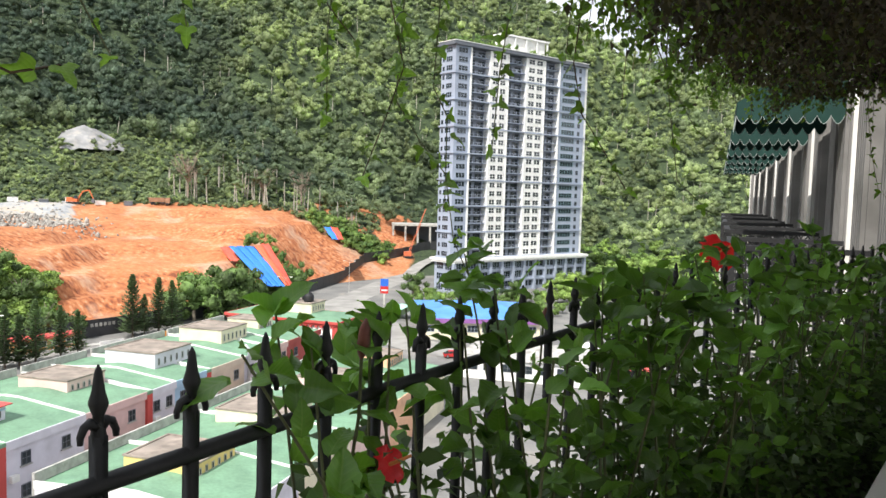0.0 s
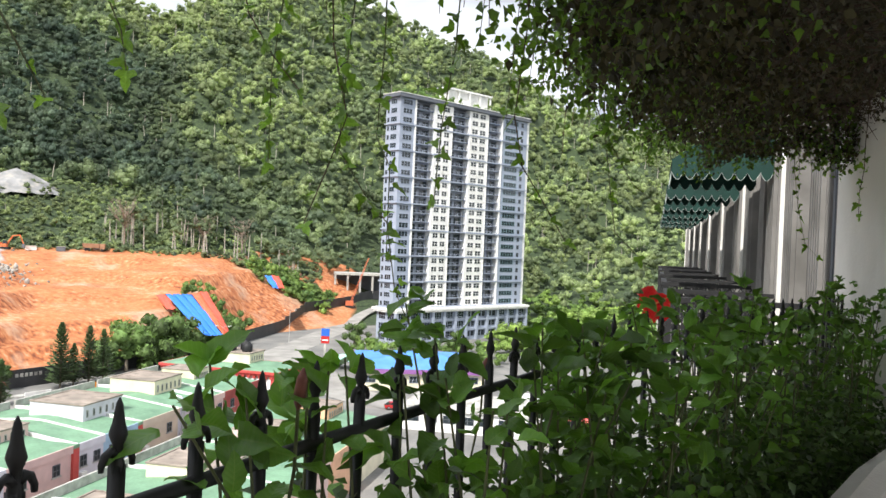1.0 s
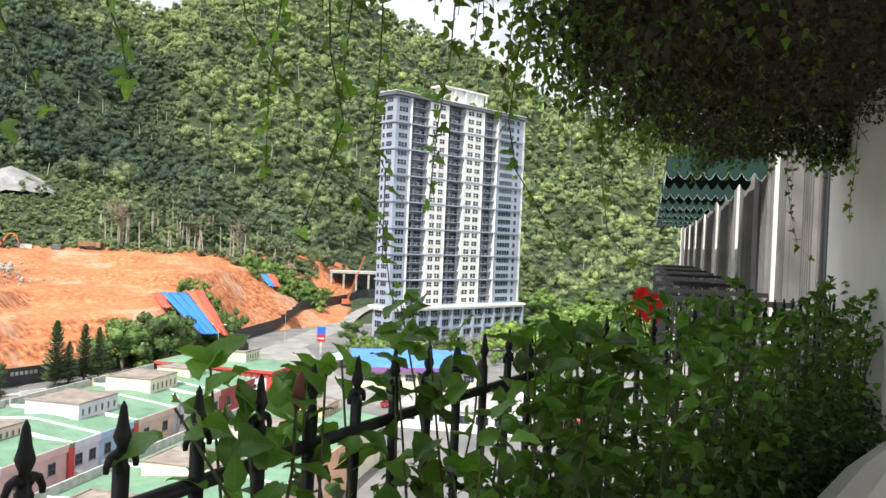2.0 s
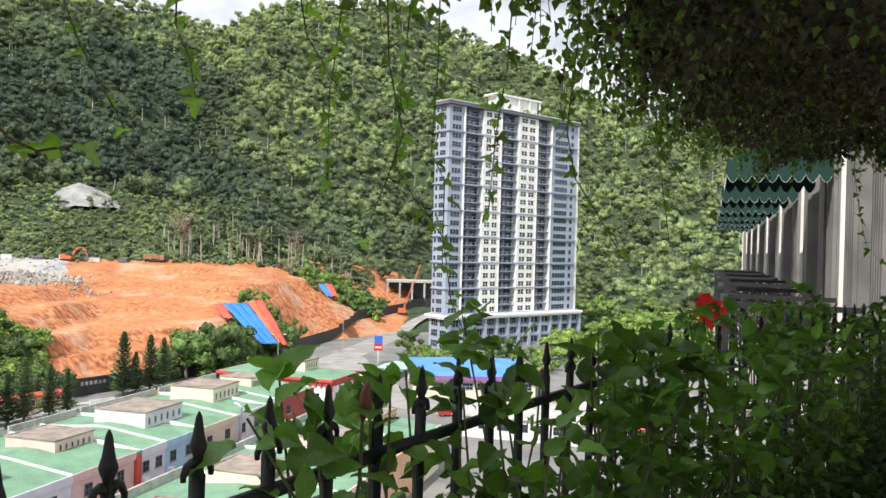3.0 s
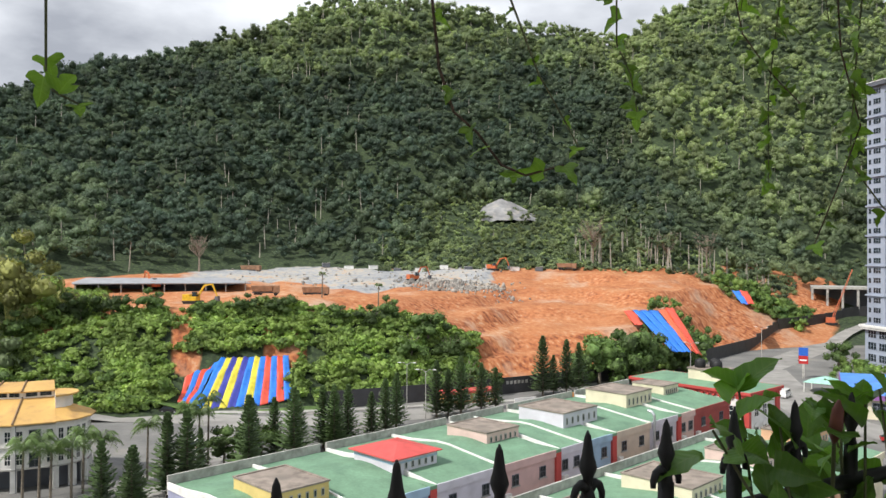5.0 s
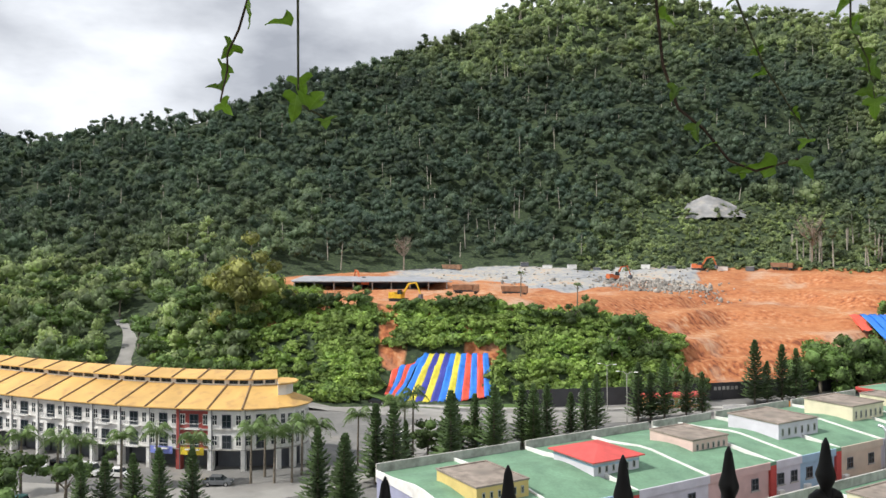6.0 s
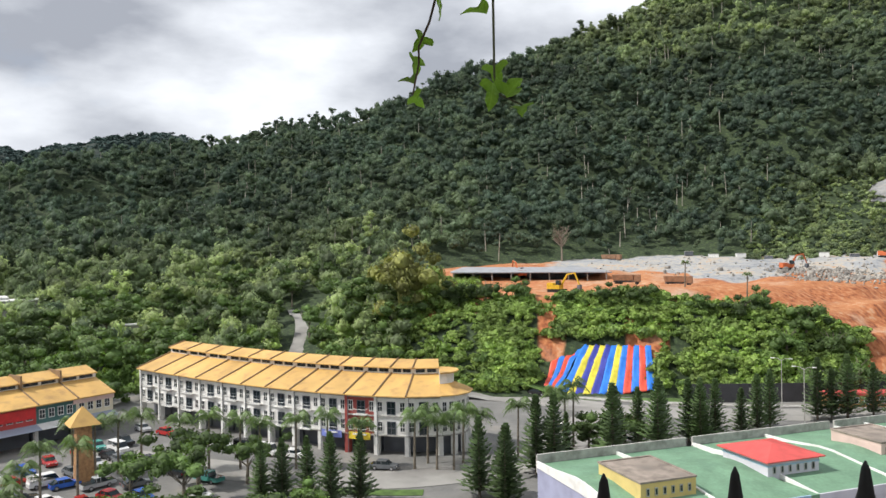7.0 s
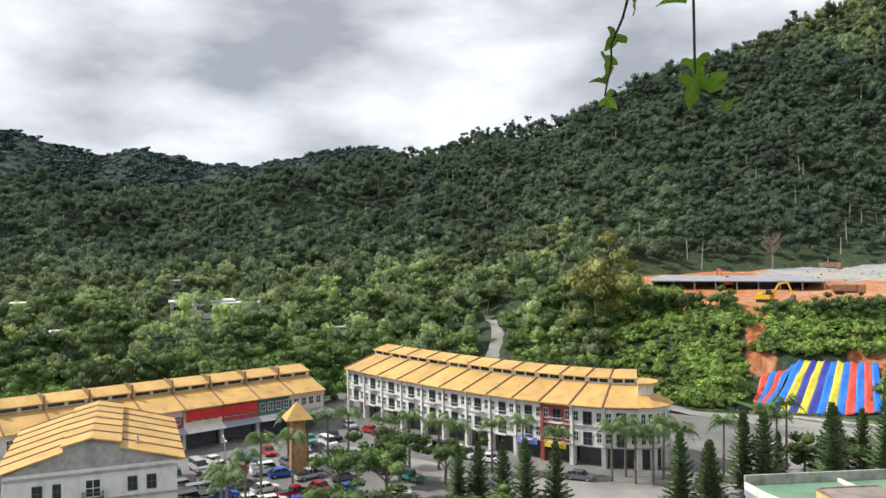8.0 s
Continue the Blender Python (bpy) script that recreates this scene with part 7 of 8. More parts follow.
for az, r, h in ((33.6, 214, 8.5), (37.6, 226, 7)):
    x, y = polar(az, r)
    palm(x, y, h, 1.8)

# ---- tarpaulins on the slopes ----
def tarp(quad, colours, n, label, drop=0.25):
    """Sheets laid side by side down a slope; quad: top left, top right, bottom right, bottom left."""
    t = thing("tarpaulin_cover", label, "tarpaulin")
    q = [Vector(p) for p in quad]
    for i in range(n):
        u0, u1 = i / n, (i + 1.06) / n
        rows, K = [], 20
        for k in range(K + 1):
            v = k / K
            row = []
            for j in range(5):
                u = u0 + (u1 - u0) * j / 4
                p = q[0].lerp(q[1], u).lerp(q[3].lerp(q[2], u), v)
                z = max(p.z, ground_z(p.x, p.y) + 0.4) + 0.12 * math.sin(j * 1.57) + 0.15 * math.sin(u * 40 + v * 9) + 0.02 * (i % 2)
                row.append((p.x, p.y, z))
            rows += row
        g = Geo().add(rows, [(k * 5 + j, k * 5 + j + 1, k * 5 + j + 6, k * 5 + j + 5) for k in range(K) for j in range(4)])
        ob = part("sheet", g, TARPS[colours[i % len(colours)]], t, colours[i % len(colours)] + " tarpaulin sheet", smooth=True)
        ob.modifiers.new("thick", "SOLIDIFY").thickness = 0.03


TARPS = {k: mat(k + "_tarpaulin", c, 0.45, vary=0.12, scale=0.8) for k, c in {"blue": (0.03, 0.2, 0.72), "red": (0.72, 0.09, 0.05), "yellow": (0.72, 0.62, 0.06), "navy": (0.05, 0.06, 0.35), "orange": (0.7, 0.14, 0.06)}.items()}
tarp([(-135.8, 137.8, -25.6), (-124.2, 148.2, -25.6), (-116.8, 140.8, -35.2), (-130.6, 124.0, -35.4)], ["blue", "yellow", "navy", "yellow", "navy", "blue", "yellow", "blue", "red", "blue", "red", "blue"], 12, "striped blue, yellow and red tarpaulins over the cut slope")
tarp([(-137.6, 128.6, -31.2), (-135.8, 137.8, -25.8), (-132.0, 125.4, -35.4), (-134.4, 123.4, -35.4)], ["red", "blue", "red", "blue"], 4, "red and blue tarpaulins at the edge of the cut slope")
tarp([(-69.9, 252.5, -19.7), (-62.3, 254.5, -19.6), (-45.6, 223.4, -28.3), (-50.0, 220.4, -28.2)], ["blue", "blue", "blue"], 3, "blue tarpaulin sheets down the site slope")
tarp([(-62.3, 254.5, -19.5), (-58.0, 255.5, -18.4), (-43.5, 227.8, -29.7), (-45.6, 223.4, -28.2)], ["orange", "red"], 2, "red tarpaulin sheets down the site slope")
tarp([(-72.6, 251.7, -20), (-69.9, 252.5, -19.7), (-63.5, 240.5, -23.0), (-66, 240.8, -23.4)], ["red"], 1, "red tarpaulin strip on the site slope")
tarp([(-47, 300, -15), (-42, 301, -15), (-38, 290, -19), (-42, 289, -19)], ["blue", "red"], 2, "blue and red tarpaulin high on the site")

# ---- rock heap, boulders, shed ----
hx, hy = polar(24.7, 415)
hz = ground_z(hx, hy) - 4.0
heap = Geo()
hv = []
rs = np.random.RandomState(8)
for k in range(15):
    for j in range(7):
        u, v = k / 14 * 2 - 1, j / 6
        hgt = max(0, 1 - abs(u) ** 1.3) * 9.0 * (1 - 0.95 * v) + rs.normal(0, 0.25)
        hv.append((hx + u * 19 * math.cos(radians(24.7)) + v * 10 * 0.42, hy + u * 19 * math.sin(radians(24.7)) - v * 14, hz + max(hgt, -1) + 1.5 - v * 3))
heap.add(hv, [(k * 7 + j, k * 7 + j + 1, k * 7 + j + 8, k * 7 + j + 7) for k in range(14) for j in range(6)])
rk = thing("rock_face", "pale grey bare rock heap on the hillside", "rock", group="", kind="")
part("rock", heap, mat("pale_rock", (0.25, 0.25, 0.25), 0.9, vary=0.25, scale=0.15, stain=(0.32, 0.3, 0.27), stain_scale=0.3, bump=0.3, bump_scale=0.6), rk)

rs = np.random.RandomState(19)
bl = []
bV, bT, n = [], [], 0
for k in range(1300):
    az = rs.normal(28, 1.9) if k < 1080 else rs.uniform(24.5, 44)
    r = rs.normal(293, 9) if k < 1080 else rs.uniform(275, 345)
    x, y = polar(az, r)
    s = rs.uniform(0.18, 0.6) * (2.4 if rs.rand() < 0.05 else 1)
    v = ICO_V * s * rs.uniform(0.45, 1.4, (12, 1)) * rs.uniform(0.7, 1.3, 3) + np.array([x, y, ground_z(x, y) + s * 0.3])
    bV.append(v)
    bT.append(ICO_F + n)
    n += 12
tagged(new("rubble", np_mesh("rubble", np.concatenate(bV), [np.concatenate(bT)], mat("rubble_stone", (0.3, 0.28, 0.25), 0.9, vary=0.2, scale=0.5, island=0.35))), "grey broken rock and boulders on the site", "rubble", kind="stuff")

sm = axes(-206, 150, (28, 42))
sz_ = -13.4
shed = thing("site_shed", "long open site shed with a low grey roof", "shed", sm)
part("roof", Geo().hull([(0, 0, sz_ + 3.0), (52, 0, sz_ + 2.2), (52, 14, sz_ + 2.2), (0, 14, sz_ + 3.0)], [(0, 0, sz_ + 3.3), (52, 0, sz_ + 2.5), (46, 8, sz_ + 3.9), (4, 8, sz_ + 4.7)]), mat("grey_roof_sheet", (0.33, 0.34, 0.36), 0.5, vary=0.1, scale=0.4), shed, "grey metal roof")
part("back_wall", Geo().box(1, 51, 13, 13.4, sz_ - 3, sz_ + 2.4), M["darkgrey"], shed)
for k in range(9):
    part("post", Geo().box(0.5 + k * 6.2, 0.85 + k * 6.2, 0.5, 0.85, sz_ - 3, sz_ + 2.9), M["concrete"], shed)

# concrete frame and crane by the tower
cf = thing("concrete_frame", "unfinished concrete structure on the site", "building shell", axes(-26, 372, (1, 0.1)))
cz = ground_z(-20, 376)
part("slab", Geo().box(0, 30, 0, 14, cz + 6, cz + 7), M["concrete"], cf)
for k in range(6):
    part("column", Geo().box(k * 5.8, k * 5.8 + 0.9, 0.2, 1.1, cz - 2, cz + 6), M["concrete"], cf)
part("back_wall", Geo().box(0, 30, 12, 13, cz - 2, cz + 6), M["darkgrey"], cf)
cr = thing("mobile_crane", "red and yellow crane with a lattice boom", "crane", Matrix.Translation((-17, 352, ground_z(-17, 352))))
CR = mat("crane_red", (0.55, 0.14, 0.06), 0.5)
g = Geo()
for ox, oz in ((-0.4, 0), (0.4, 0), (0, 0.7)):
    g.tube([(ox, 0, 2 + oz), (7 + ox * 0.3, 3, 22 + oz * 0.3)], 0.1, seg=4)
for k in range(14):
    f = k / 14
    g.tube([(-0.4 + 7 * f, 3 * f, 2 + 20 * f), (0.4 + 7 * f + 0.5, 3 * f + 0.2, 3.4 + 20 * f)], 0.06, seg=4)
part("boom", g, CR, cr)
part("cab", Geo().box(-2.2, 1.2, -1.3, 1.3, 0.9, 2.9), CR, cr)
part("track", Geo().box(-2.4, 2.0, -1.7, -0.9, 0, 0.9), M["black"], cr)
part("track", Geo().box(-2.4, 2.0, 0.9, 1.7, 0, 0.9), M["black"], cr)


# ---- site machines ----
def excavator(x, y, colour, turn, label):
    e = thing("excavator", label, "excavator", pose(x, y, ground_z(x, y) - 0.05, 0, 0, turn), "site machines")
    C = mat("machine_" + colour, {"yellow": (0.7, 0.45, 0.03), "orange": (0.6, 0.15, 0.05)}[colour], 0.45, vary=0.15, scale=1.5)
    for sgn in (-1, 1):
        part("track", Geo().hull([(-2.2, sgn * 1.3 - 0.35, 0.0), (2.2, sgn * 1.3 - 0.35, 0.0), (2.2, sgn * 1.3 + 0.35, 0.0), (-2.2, sgn * 1.3 + 0.35, 0.0)], [(-2.5, sgn * 1.3 - 0.35, 0.9), (2.5, sgn * 1.3 - 0.35, 0.9), (2.5, sgn * 1.3 + 0.35, 0.9), (-2.5, sgn * 1.3 + 0.35, 0.9)]), M["black"], e)
    part("body", Geo().box(-2.6, 1.4, -1.4, 1.4, 1.0, 2.2).box(-2.6, -0.6, -1.3, 1.3, 2.2, 2.7), C, e)
    part("cab", Geo().hull([(0.2, -1.4, 2.2), (1.6, -1.4, 2.2), (1.6, -0.2, 2.2), (0.2, -0.2, 2.2)], [(0.3, -1.3, 3.5), (1.3, -1.3, 3.5), (1.3, -0.3, 3.5), (0.3, -0.3, 3.5)]), M["glass"], e)
    part("boom", Geo().tube([(1.2, 0.3, 1.9), (3.2, 0.3, 5.2), (5.6, 0.3, 5.6)], 0.38, 0.26, 4), C, e)
    part("arm", Geo().tube([(5.5, 0.3, 5.7), (7.0, 0.3, 2.2)], 0.28, 0.2, 4), C, e)
    part("bucket", Geo().hull([(6.3, -0.4, 1.0), (7.5, -0.4, 0.6), (7.5, 1.0, 0.6), (6.3, 1.0, 1.0)], [(6.6, -0.4, 2.2), (7.4, -0.4, 2.3), (7.4, 1.0, 2.3), (6.6, 1.0, 2.2)]), M["darkgrey"], e)


def dump_truck(x, y, turn):
    e = thing("dump_truck", "muddy brown dump truck on the site track", "truck", pose(x, y, ground_z(x, y), 0, 0, turn), "site machines")
    C = mat("muddy_paint", (0.3, 0.17, 0.1), 0.8, vary=0.2, scale=1)
    part("cab", Geo().box(2.2, 4.0, -1.2, 1.2, 0.9, 3.0), C, e)
    part("tipper", Geo().hull([(-4, -1.2, 1.3), (2.0, -1.2, 1.3), (2.0, 1.2, 1.3), (-4, 1.2, 1.3)], [(-4.4, -1.4, 3.0), (2.1, -1.4, 3.0), (2.1, 1.4, 3.0), (-4.4, 1.4, 3.0)]), C, e)
    part("chassis", Geo().box(-4, 4, -0.6, 0.6, 0.7, 1.2), M["darkgrey"], e)
    for wx in (-3, -1.8, 3):
        for sgn in (-1, 1):
            part("wheel", WHEEL, None, e, m=pose(wx, sgn * 1.1, 0.5, 90) @ Matrix.Diagonal((1.5, 1.5, 1.5, 1)))


WHEEL = to_mesh("wheel", Geo().lathe([(0.2, -0.12), (0.33, -0.12), (0.34, -0.06), (0.34, 0.06), (0.33, 0.12), (0.2, 0.12)], 14), M["black"])
for az, r, col_, turn in ((46.4, 232, "yellow", 20), (49.0, 262, "orange", 160), (31.0, 300, "orange", 60), (25.3, 342, "orange", 10)):
    x, y = polar(az, r)
    excavator(x, y, col_, turn, col_ + " excavator working on the earth site")
for az, r, turn in ((41.5, 248, 35), (38.0, 252, 30), (20.0, 345, 10), (42.5, 342, 20)):
    x, y = polar(az, r)
    dump_truck(x, y, turn)
# machines standing along the upper edge
for k in range(10):
    az = 22 + k * 1.7
    x, y = polar(az, 343 + (k % 3) * 2)
    cab_ = thing("site_cabin", "small pale container cabin on the upper site edge", "cabin", pose(x, y, ground_z(x, y), 0, 0, az + 10 * (k % 2)), "site cabins")
    part("body", Geo().box(-1.6 - (k % 3) * 0.5, 1.6, -1.1, 1.1, 0, 1.7), M["white"] if k % 3 else M["darkgrey"], cab_)
    part("roof", Geo().box(-1.7 - (k % 3) * 0.5, 1.7, -1.2, 1.2, 1.7, 1.82), M["concrete"], cab_)


# ---- cars ----
CAR_PAINT = {k: mat(k + "_car_paint", c, 0.25, vary=0.03, scale=2) for k, c in {"white": (0.75, 0.75, 0.74), "silver": (0.45, 0.46, 0.47), "black": (0.02, 0.02, 0.022), "red": (0.45, 0.03, 0.03), "blue": (0.03, 0.12, 0.5), "teal": (0.08, 0.3, 0.26), "grey": (0.15, 0.16, 0.17)}.items()}
RIM = to_mesh("rim", Geo().lathe([(0.05, -0.13), (0.2, -0.125), (0.21, 0.125), (0.05, 0.13)], 10), mat("rim_metal", (0.5, 0.5, 0.52), 0.35, 0.9))


def car_profile(kind):
    if kind == "van":
        return [(-2.3, 0.35), (2.3, 0.35), (2.35, 0.9), (1.9, 1.15), (1.35, 1.9), (-2.2, 1.95), (-2.35, 0.9)], 0.85
    if kind == "pickup":
        return [(-2.5, 0.4), (2.5, 0.4), (2.55, 0.95), (1.3, 1.1), (0.75, 1.65), (-0.5, 1.65), (-0.75, 1.1), (-2.5, 1.1)], 0.85
    return [(-2.1, 0.3), (2.1, 0.3), (2.15, 0.75), (1.1, 0.92), (0.5, 1.42), (-1.1, 1.44), (-1.8, 0.98), (-2.15, 0.85)], 0.82


def car_proto(kind, colour):
    c = thing("car" if kind == "car" else kind, f"parked {colour} {'saloon car' if kind == 'car' else kind} in the open", kind if kind != "pickup" else "car", Matrix.Translation((0, 0, -60)), "parked vehicles")
    prof, w = car_profile(kind)
    body = Geo()
    zs = 0.95 if kind != "van" else 1.1
    body.hull([(x, -w, min(z, zs)) for x, z in prof], [(x, w, min(z, zs)) for x, z in prof])
    part("body", body, CAR_PAINT[colour], c)
    upper = [(x * 0.98, max(z, zs)) for x, z in prof if z > zs - 0.2]
    if len(upper) >= 3:
        part("glasshouse", Geo().hull([(x, -w * 0.9, z) for x, z in upper], [(x, w * 0.9, z) for x, z in upper]), M["glass"], c)
        xs = [x for x, z in prof if z > 1.3]
        zt = max(z for _, z in prof)
        part("roof", Geo().box(min(xs) - 0.02, max(xs) + 0.02, -w * 0.9, w * 0.9, zt - 0.04, zt + 0.03), CAR_PAINT[colour], c)
        for xx in (min(xs), (min(xs) + max(xs)) / 2):
            part("pillar", Geo().box(xx - 0.05, xx + 0.05, -w * 0.91, w * 0.91, zs, zt - 0.04), CAR_PAINT[colour], c)
    for wx in (-1.35, 1.35):
        for sgn in (-1, 1):
            wh = part("wheel", WHEEL, None, c, m=pose(wx, sgn * (w - 0.08), 0.34, 90))
            part("rim", RIM, None, wh)
    for sgn in (-1, 1):
        part("headlight", Geo().box(2.02, 2.17, sgn * w * 0.7 - 0.15, sgn * w * 0.7 + 0.15, 0.62, 0.75), CAR_PAINT["white"], c)
        part("tail_light", Geo().box(-2.17, -2.05, sgn * w * 0.75 - 0.12, sgn * w * 0.75 + 0.12, 0.65, 0.8), CAR_PAINT["red"], c)
    return c


protos = {}
rs = np.random.RandomState(23)
spots = []
for x, y, turn in [(-128, 22, 100), (-131, 19, 100), (-134, 16, 100), (-137, 13, 100), (-125, 26, 100), (-140, 18, 10), (-143, 22, 10), (-146, 27, 15), (-149, 31, 15), (-122, 30, 95), (-118, 26, 20), (-115, 30, 20), (-111, 36, 20),
                   (-120, 12, 100), (-123, 9, 100), (-126, 6, 100), (-129, 4, 100), (-117, 15, 100), (-114, 18, 100), (-112, 21, 100), (-134, 6, 15), (-138, 9, 15), (-141, 12, 15), (-122, 56, 30), (-127, 53, 30), (-131, 51, 28), (-136, 49, 25), (-142, 46.5, 22), (-147, 45, 20), (-152, 43, 18), (-158, 41, 16),
                   (-107, 64, 40), (-118, 40, 200), (-123, 37, 200), (-110, 25, 10), (-113, 12, 95), (-107, 18, 100), (-105, 24, 95), (-103, 30, 95), (-108, 28, 100), (-133, 35, 10), (-137, 32, 10), (-101, 35, 95), (-121, 18, 98), (-124, 15.5, 98), (-127.5, 13, 98), (-131, 10.5, 98), (-134.5, 24, 12), (-138, 27.5, 12), (-141.5, 30, 14), (-116.5, 21.5, 98), (-113.5, 24, 98), (-110, 20, 98), (-116, 9, 98), (-119, 6.5, 98), (-122, 4, 98), (-125.5, 1.5, 98), (-111.5, 6, 98), (-145, 33, 14), (-149, 35.5, 14), (-99, 17, 95), (-97, 28, 100), (-104, 20, 95)]:
    spots.append((x, y, turn))
kinds = ["car"] * 6 + ["van", "pickup"]
cols = ["white", "white", "white", "silver", "black", "red", "blue", "teal", "grey", "white"]
for i, (x, y, turn) in enumerate(spots):
    k, c = kinds[rs.randint(len(kinds))], cols[rs.randint(len(cols))]
    at_m = pose(x + rs.normal(0, 0.3), y + rs.normal(0, 0.3), TOWN + 0.02, 0, 0, turn + rs.normal(0, 4))
    if (k, c) not in protos:
        protos[k, c] = car_proto(k, c)
        protos[k, c].matrix_basis = at_m
    else:
        copy_thing(protos[k, c], at_m)
for (k, c), (x, y, turn) in zip([("car", "white"), ("car", "black"), ("van", "white"), ("car", "red"), ("car", "silver")], [(-106, 102, 115), (-134, 121, 25), (-20, 205, 80), (2, 167, 10), (-22, 275, 85)]):
    if (k, c) in protos:
        copy_thing(protos[k, c], pose(x, y, ground_z(x, y) + 0.1, 0, 0, turn))


# ---- street furniture ----
def lamp_post(x, y, h, turn, arms=2):
    p = thing("street_lamp", "grey double-armed street lamp on a tall pole", "street lamp", pose(x, y, ground_z(x, y), 0, 0, turn), "street lamps")
    part("pole", Geo().lathe([(0.16, 0), (0.16, 0.4), (0.1, 0.5), (0.06, h)], 8), M["concrete"], p)
    for sgn in (-1, 1)[:arms]:
        a = part("arm", Geo().tube([(0, 0, h - 0.2), (sgn * 0.7, 0, h + 0.25), (sgn * 1.5, 0, h + 0.3)], 0.045, seg=5), M["concrete"], p)
        part("lantern", Geo().hull([(sgn * 1.4, -0.13, h + 0.22), (sgn * 2.1, -0.13, h + 0.25), (sgn * 2.1, 0.13, h + 0.25), (sgn * 1.4, 0.13, h + 0.22)], [(sgn * 1.4, -0.09, h + 0.36), (sgn * 2.1, -0.06, h + 0.33), (sgn * 2.1, 0.06, h + 0.33), (sgn * 1.4, 0.09, h + 0.36)]), M["white"], a)


for x, y, h, t in ((-77.3, 133, 11.8, 20), (-44, 215, 10.5, 0), (-33, 268, 10.5, 0), (-118, 12, 9, 0), (-92, 150, 10, 20)):
    lamp_post(x, y, h, t)
sg = thing("fuel_sign", "tall red and blue filling station sign", "sign", Matrix.Translation((-18.6, 238, TOWN)))
part("post", Geo().box(-0.3, 0.3, -0.2, 0.2, 0, 4), M["concrete"], sg)
part("panel", Geo().box(-1.2, 1.2, -0.25, 0.25, 4, 6.2), CAR_PAINT["red"], sg)
part("panel", Geo().box(-1.2, 1.2, -0.25, 0.25, 6.2, 8.4), CAR_PAINT["blue"], sg)
part("bar", Geo().box(-0.9, 0.9, -0.3, -0.25, 4.8, 5.2), M["white"], sg)
gz_ = thing("market_stall", "open stall with a pale green canopy beside the road", "stall", axes(-17, 215, (1, -0.2)))
part("canopy", Geo().hull([(0, 0, -33), (9, 0, -33), (9, 7, -33), (0, 7, -33)], [(4, 3, -31.6), (5, 3, -31.6), (5, 4, -31.6), (4, 4, -31.6)]), mat("pale_green_sheet", (0.35, 0.62, 0.52), 0.6), gz_)
for px, py in ((0.3, 0.3), (8.7, 0.3), (8.7, 6.7), (0.3, 6.7)):
    part("post", Geo().box(px - 0.1, px + 0.1, py - 0.1, py + 0.1, TOWN, -33), M["white"], gz_)
wk = thing("white_kiosk", "small white flat-roofed shop beside the market", "shop building", axes(25, 158, (0.96, -0.28)))
part("wall", Geo().box(0, 9, 0, 7, TOWN, -31.2), M["white"], wk)
part("roof", Geo().box(-0.5, 9.5, -0.5, 7.5, -31.2, -30.9), M["white"], wk)
for k in range(3):
    add_window(wk, DARK_WIN, 0.8 + k * 2.8, -0.06, -33.8, 1.9, 1.6)
for sx_, sy_ in ((33, 150), (37, 147.5), (30, 142)):
    st = thing("red_stall", "market stall under a red canopy", "stall", axes(sx_, sy_, (0.96, -0.28)), "red market stalls")
    part("canopy", Geo().hull([(0, 0, -33.2), (3.4, 0, -33.2), (3.4, 3.4, -33.2), (0, 3.4, -33.2)], [(1.5, 1.5, -32.0), (1.9, 1.5, -32.0), (1.9, 1.9, -32.0), (1.5, 1.9, -32.0)]), M["red_roof"], st)
    part("counter", Geo().box(0.3, 3.1, 0.4, 1.1, TOWN, -34.5), M["white"], st)
    for px, py in ((0.1, 0.1), (3.3, 0.1), (3.3, 3.3), (0.1, 3.3)):
        part("post", Geo().box(px - 0.06, px + 0.06, py - 0.06, py + 0.06, TOWN, -33.2), M["white"], st)
# pylon with a pyramid cap in the car park
py_ = thing("gate_pylon", "tall timber-clad pylon with an ochre pyramid cap", "pylon", Matrix.Translation((-129, 24.6, TOWN)))
part("shaft", Geo().hull([(-1.3, -1.3, 0), (1.3, -1.3, 0), (1.3, 1.3, 0), (-1.3, 1.3, 0)], [(-1.0, -1.0, 9), (1.0, -1.0, 9), (1.0, 1.0, 9), (-1.0, 1.0, 9)]), mat("timber_cladding", (0.4, 0.22, 0.1), 0.7, vary=0.25, scale=2), py_)
part("cap", Geo().hull([(-2.2, -2.2, 9), (2.2, -2.2, 9), (2.2, 2.2, 9), (-2.2, 2.2, 9)], [(-0.1, -0.1, 11.6), (0.1, -0.1, 11.6), (0.1, 0.1, 11.6), (-0.1, 0.1, 11.6)]), M["yellow_roof"], py_)
# red stall and signboards by the hoarding
rk_ = thing("red_kiosk", "red roofed roadside kiosk with painted sides", "kiosk", axes(-86, 157, (0.6, 0.8)))
part("body", Geo().box(0, 13, 0, 3, TOWN, -32.9), mat("kiosk_paint", (0.6, 0.3, 0.1), 0.6), rk_)
part("roof", Geo().box(-0.4, 13.4, -0.5, 3.4, -32.9, -32.4), M["red_roof"], rk_)
for k in range(4):
    add_window(rk_, WHITE_WIN, 0.8 + k * 3.1, -0.07, -34.6, 2.2, 1.3)
bd = thing("billboard", "white roadside billboard on posts", "billboard", axes(-66, 150, (0.6, 0.8)))
part("panel", Geo().box(0, 5, 0, 0.2, -33.5, -30.8), M["white"], bd)
part("post", Geo().box(0.4, 0.6, 0.2, 0.4, TOWN, -31), M["darkgrey"], bd)
part("post", Geo().box(4.4, 4.6, 0.2, 0.4, TOWN, -31), M["darkgrey"], bd)
part("bar", Geo().box(0.6, 4.2, -0.03, 0, -32.0, -31.5), CAR_PAINT["grey"], bd)
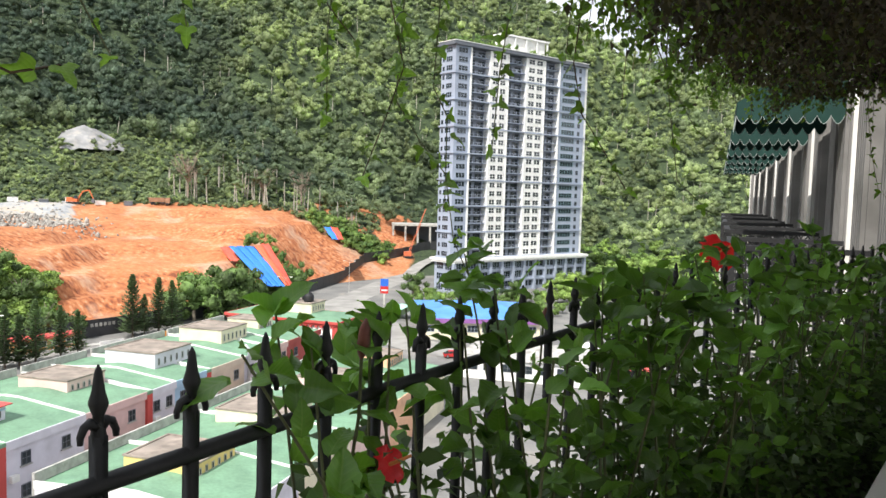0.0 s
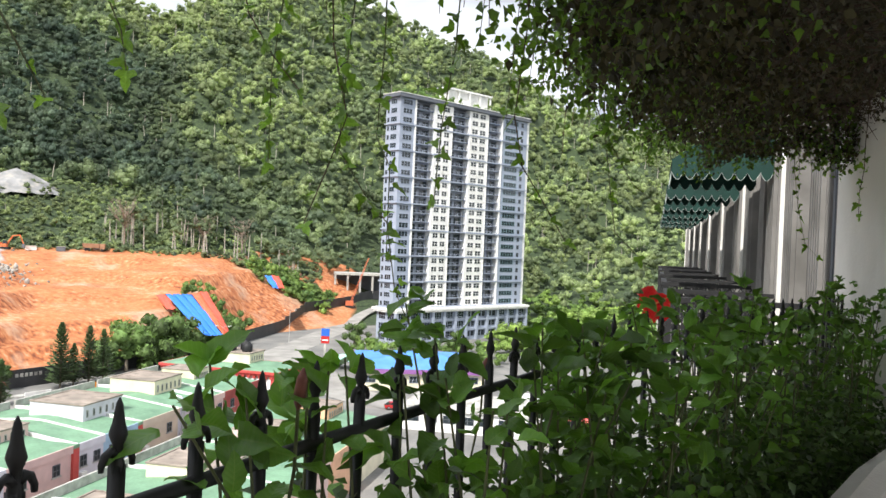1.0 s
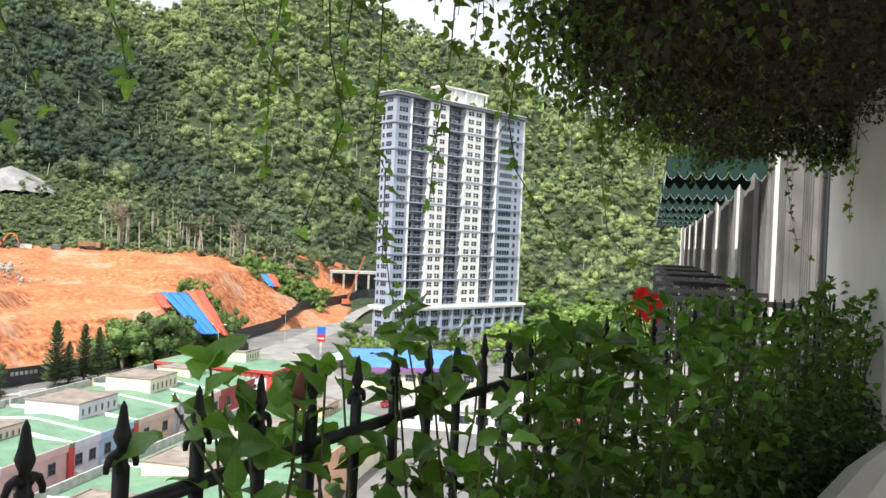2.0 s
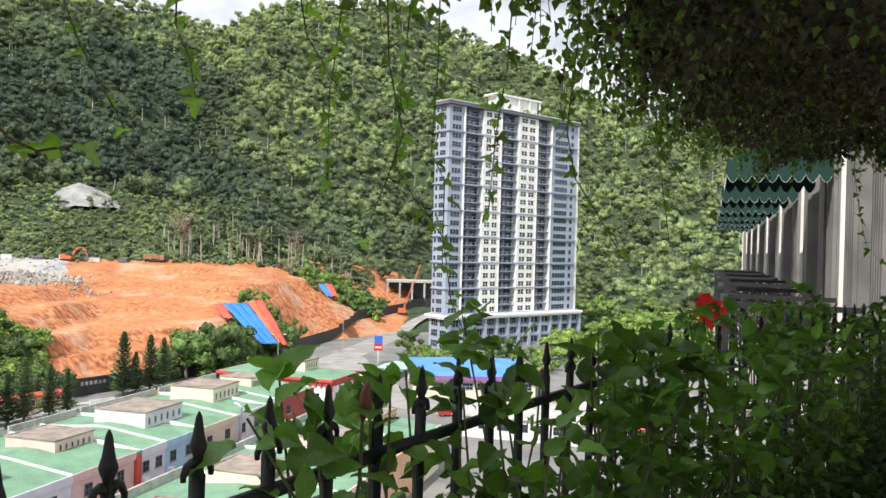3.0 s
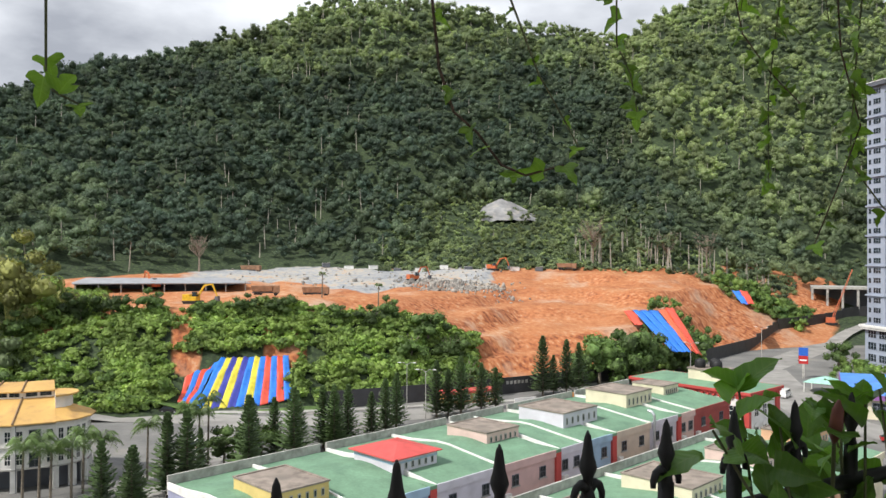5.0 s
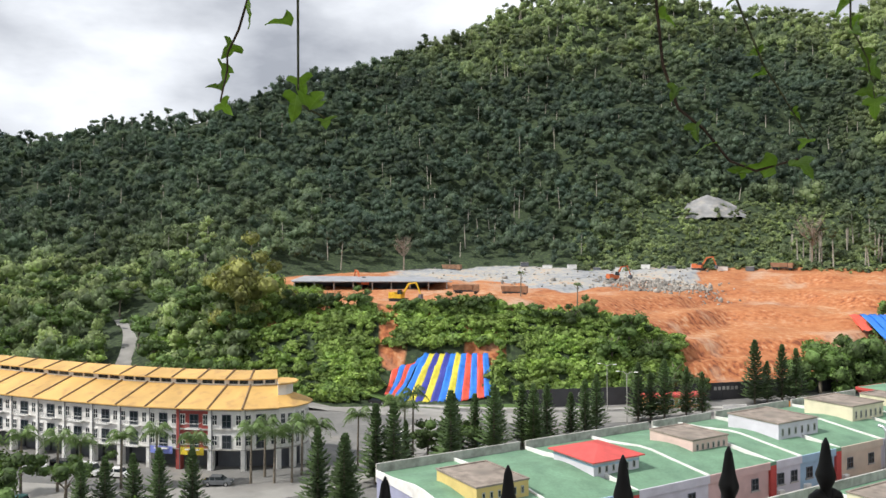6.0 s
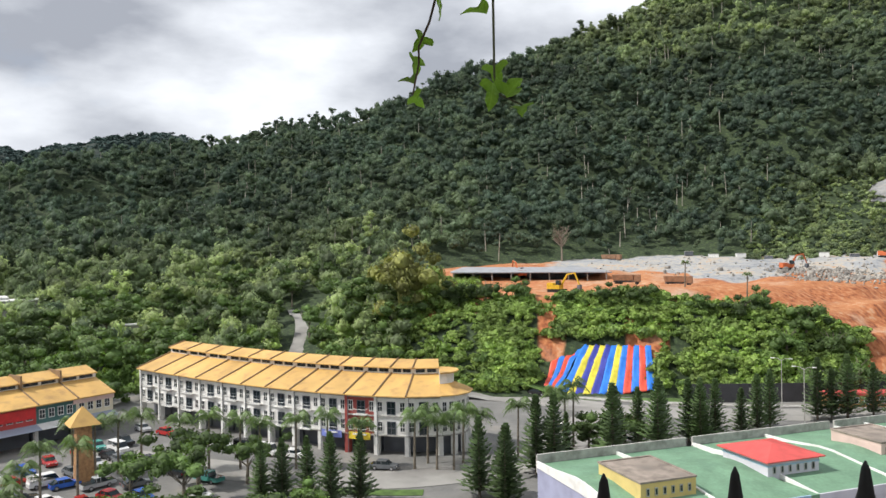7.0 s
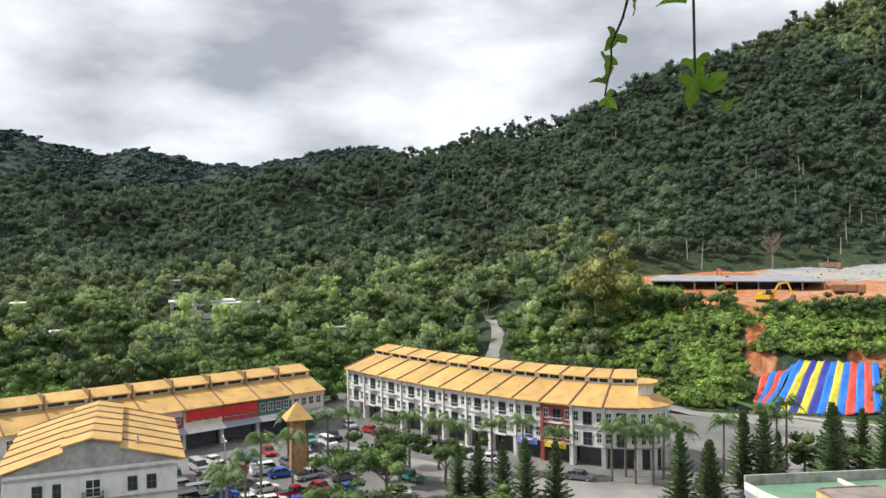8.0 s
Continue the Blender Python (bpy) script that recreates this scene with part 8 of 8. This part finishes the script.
part("bar", Geo().box(0.6, 3.2, -0.03, 0, -32.8, -32.5), CAR_PAINT["red"], bd)
od = thing("round_sign", "round orange sign on a post", "sign", axes(-57, 160, (0.6, 0.8)))
part("disc", Geo().lathe([(0.1, -0.1), (1.5, -0.1), (1.5, 0.1), (0.1, 0.1)], 20, Matrix.Translation((0, 0, -31.8)) @ pose(0, 0, 0, 90)), mat("orange_sign", (0.8, 0.3, 0.02), 0.5), od)
part("post", Geo().box(-0.12, 0.12, 0, 0.2, TOWN, -33.2), M["darkgrey"], od)
# bars of lettering and marks on the hoarding, lettered panel
for (ax, ay), n_ in (((-100, 150.6), 5), ((-80.5, 177.5), 6)):
    m = axes(ax, ay, (0.6, 0.8) if ay < 160 else (0.55, 0.83))
    for k in range(n_):
        part("bar", Geo().box(k * 1.1, k * 1.1 + 0.7, -0.35, -0.3, -33.2, -32.4), M["concrete"], hd, "pale lettering bar", m=m)
# low white building and shelters in the valley woods
for az, r, w, d, h, c in ((87.6, 300, 22, 12, 2.5, "white"), (84.2, 296, 15, 9, 2.0, "concrete"), (76.5, 250, 12, 7, 3.2, "concrete"), (95.5, 262, 9, 6, 3.5, "white"), (97.5, 300, 14, 8, 4, "white"), (87.5, 330, 10, 6, 3.5, "concrete")):
    x, y = polar(az, r)
    b = thing("valley_building", "low pale flat-roofed building among the trees", "building", axes(x, y, (-math.cos(radians(az)) * -1, math.sin(radians(az)))), "valley buildings")
    z = ground_z(x, y)
    part("wall", Geo().box(0, w, 0, d, z - 4, z + h + 4), M[c], b)
    part("roof", Geo().box(-0.6, w + 0.6, -0.6, d + 0.6, z + h + 4, z + h + 4.4), M["white"], b)
    for k in range(int(w // 4)):
        add_window(b, DARK_WIN, 1 + k * 4, -0.06, z + h + 1.2, 2.6, 1.4)
# white blocks by the bend, pale fence behind the curved building
for k in range(7):
    wb_ = thing("white_sandbag", "white bulk sandbag beside the road", "sandbag", pose(-92 - k * 1.3, 86 + k * 1.9, TOWN + 0.05, 0, 0, k * 33), "sandbags")
    part("bag", Geo().lathe([(0.5, 0), (0.75, 0.15), (0.78, 0.6), (0.6, 0.9), (0.2, 1.0)], 10), M["white"], wb_, smooth=True)
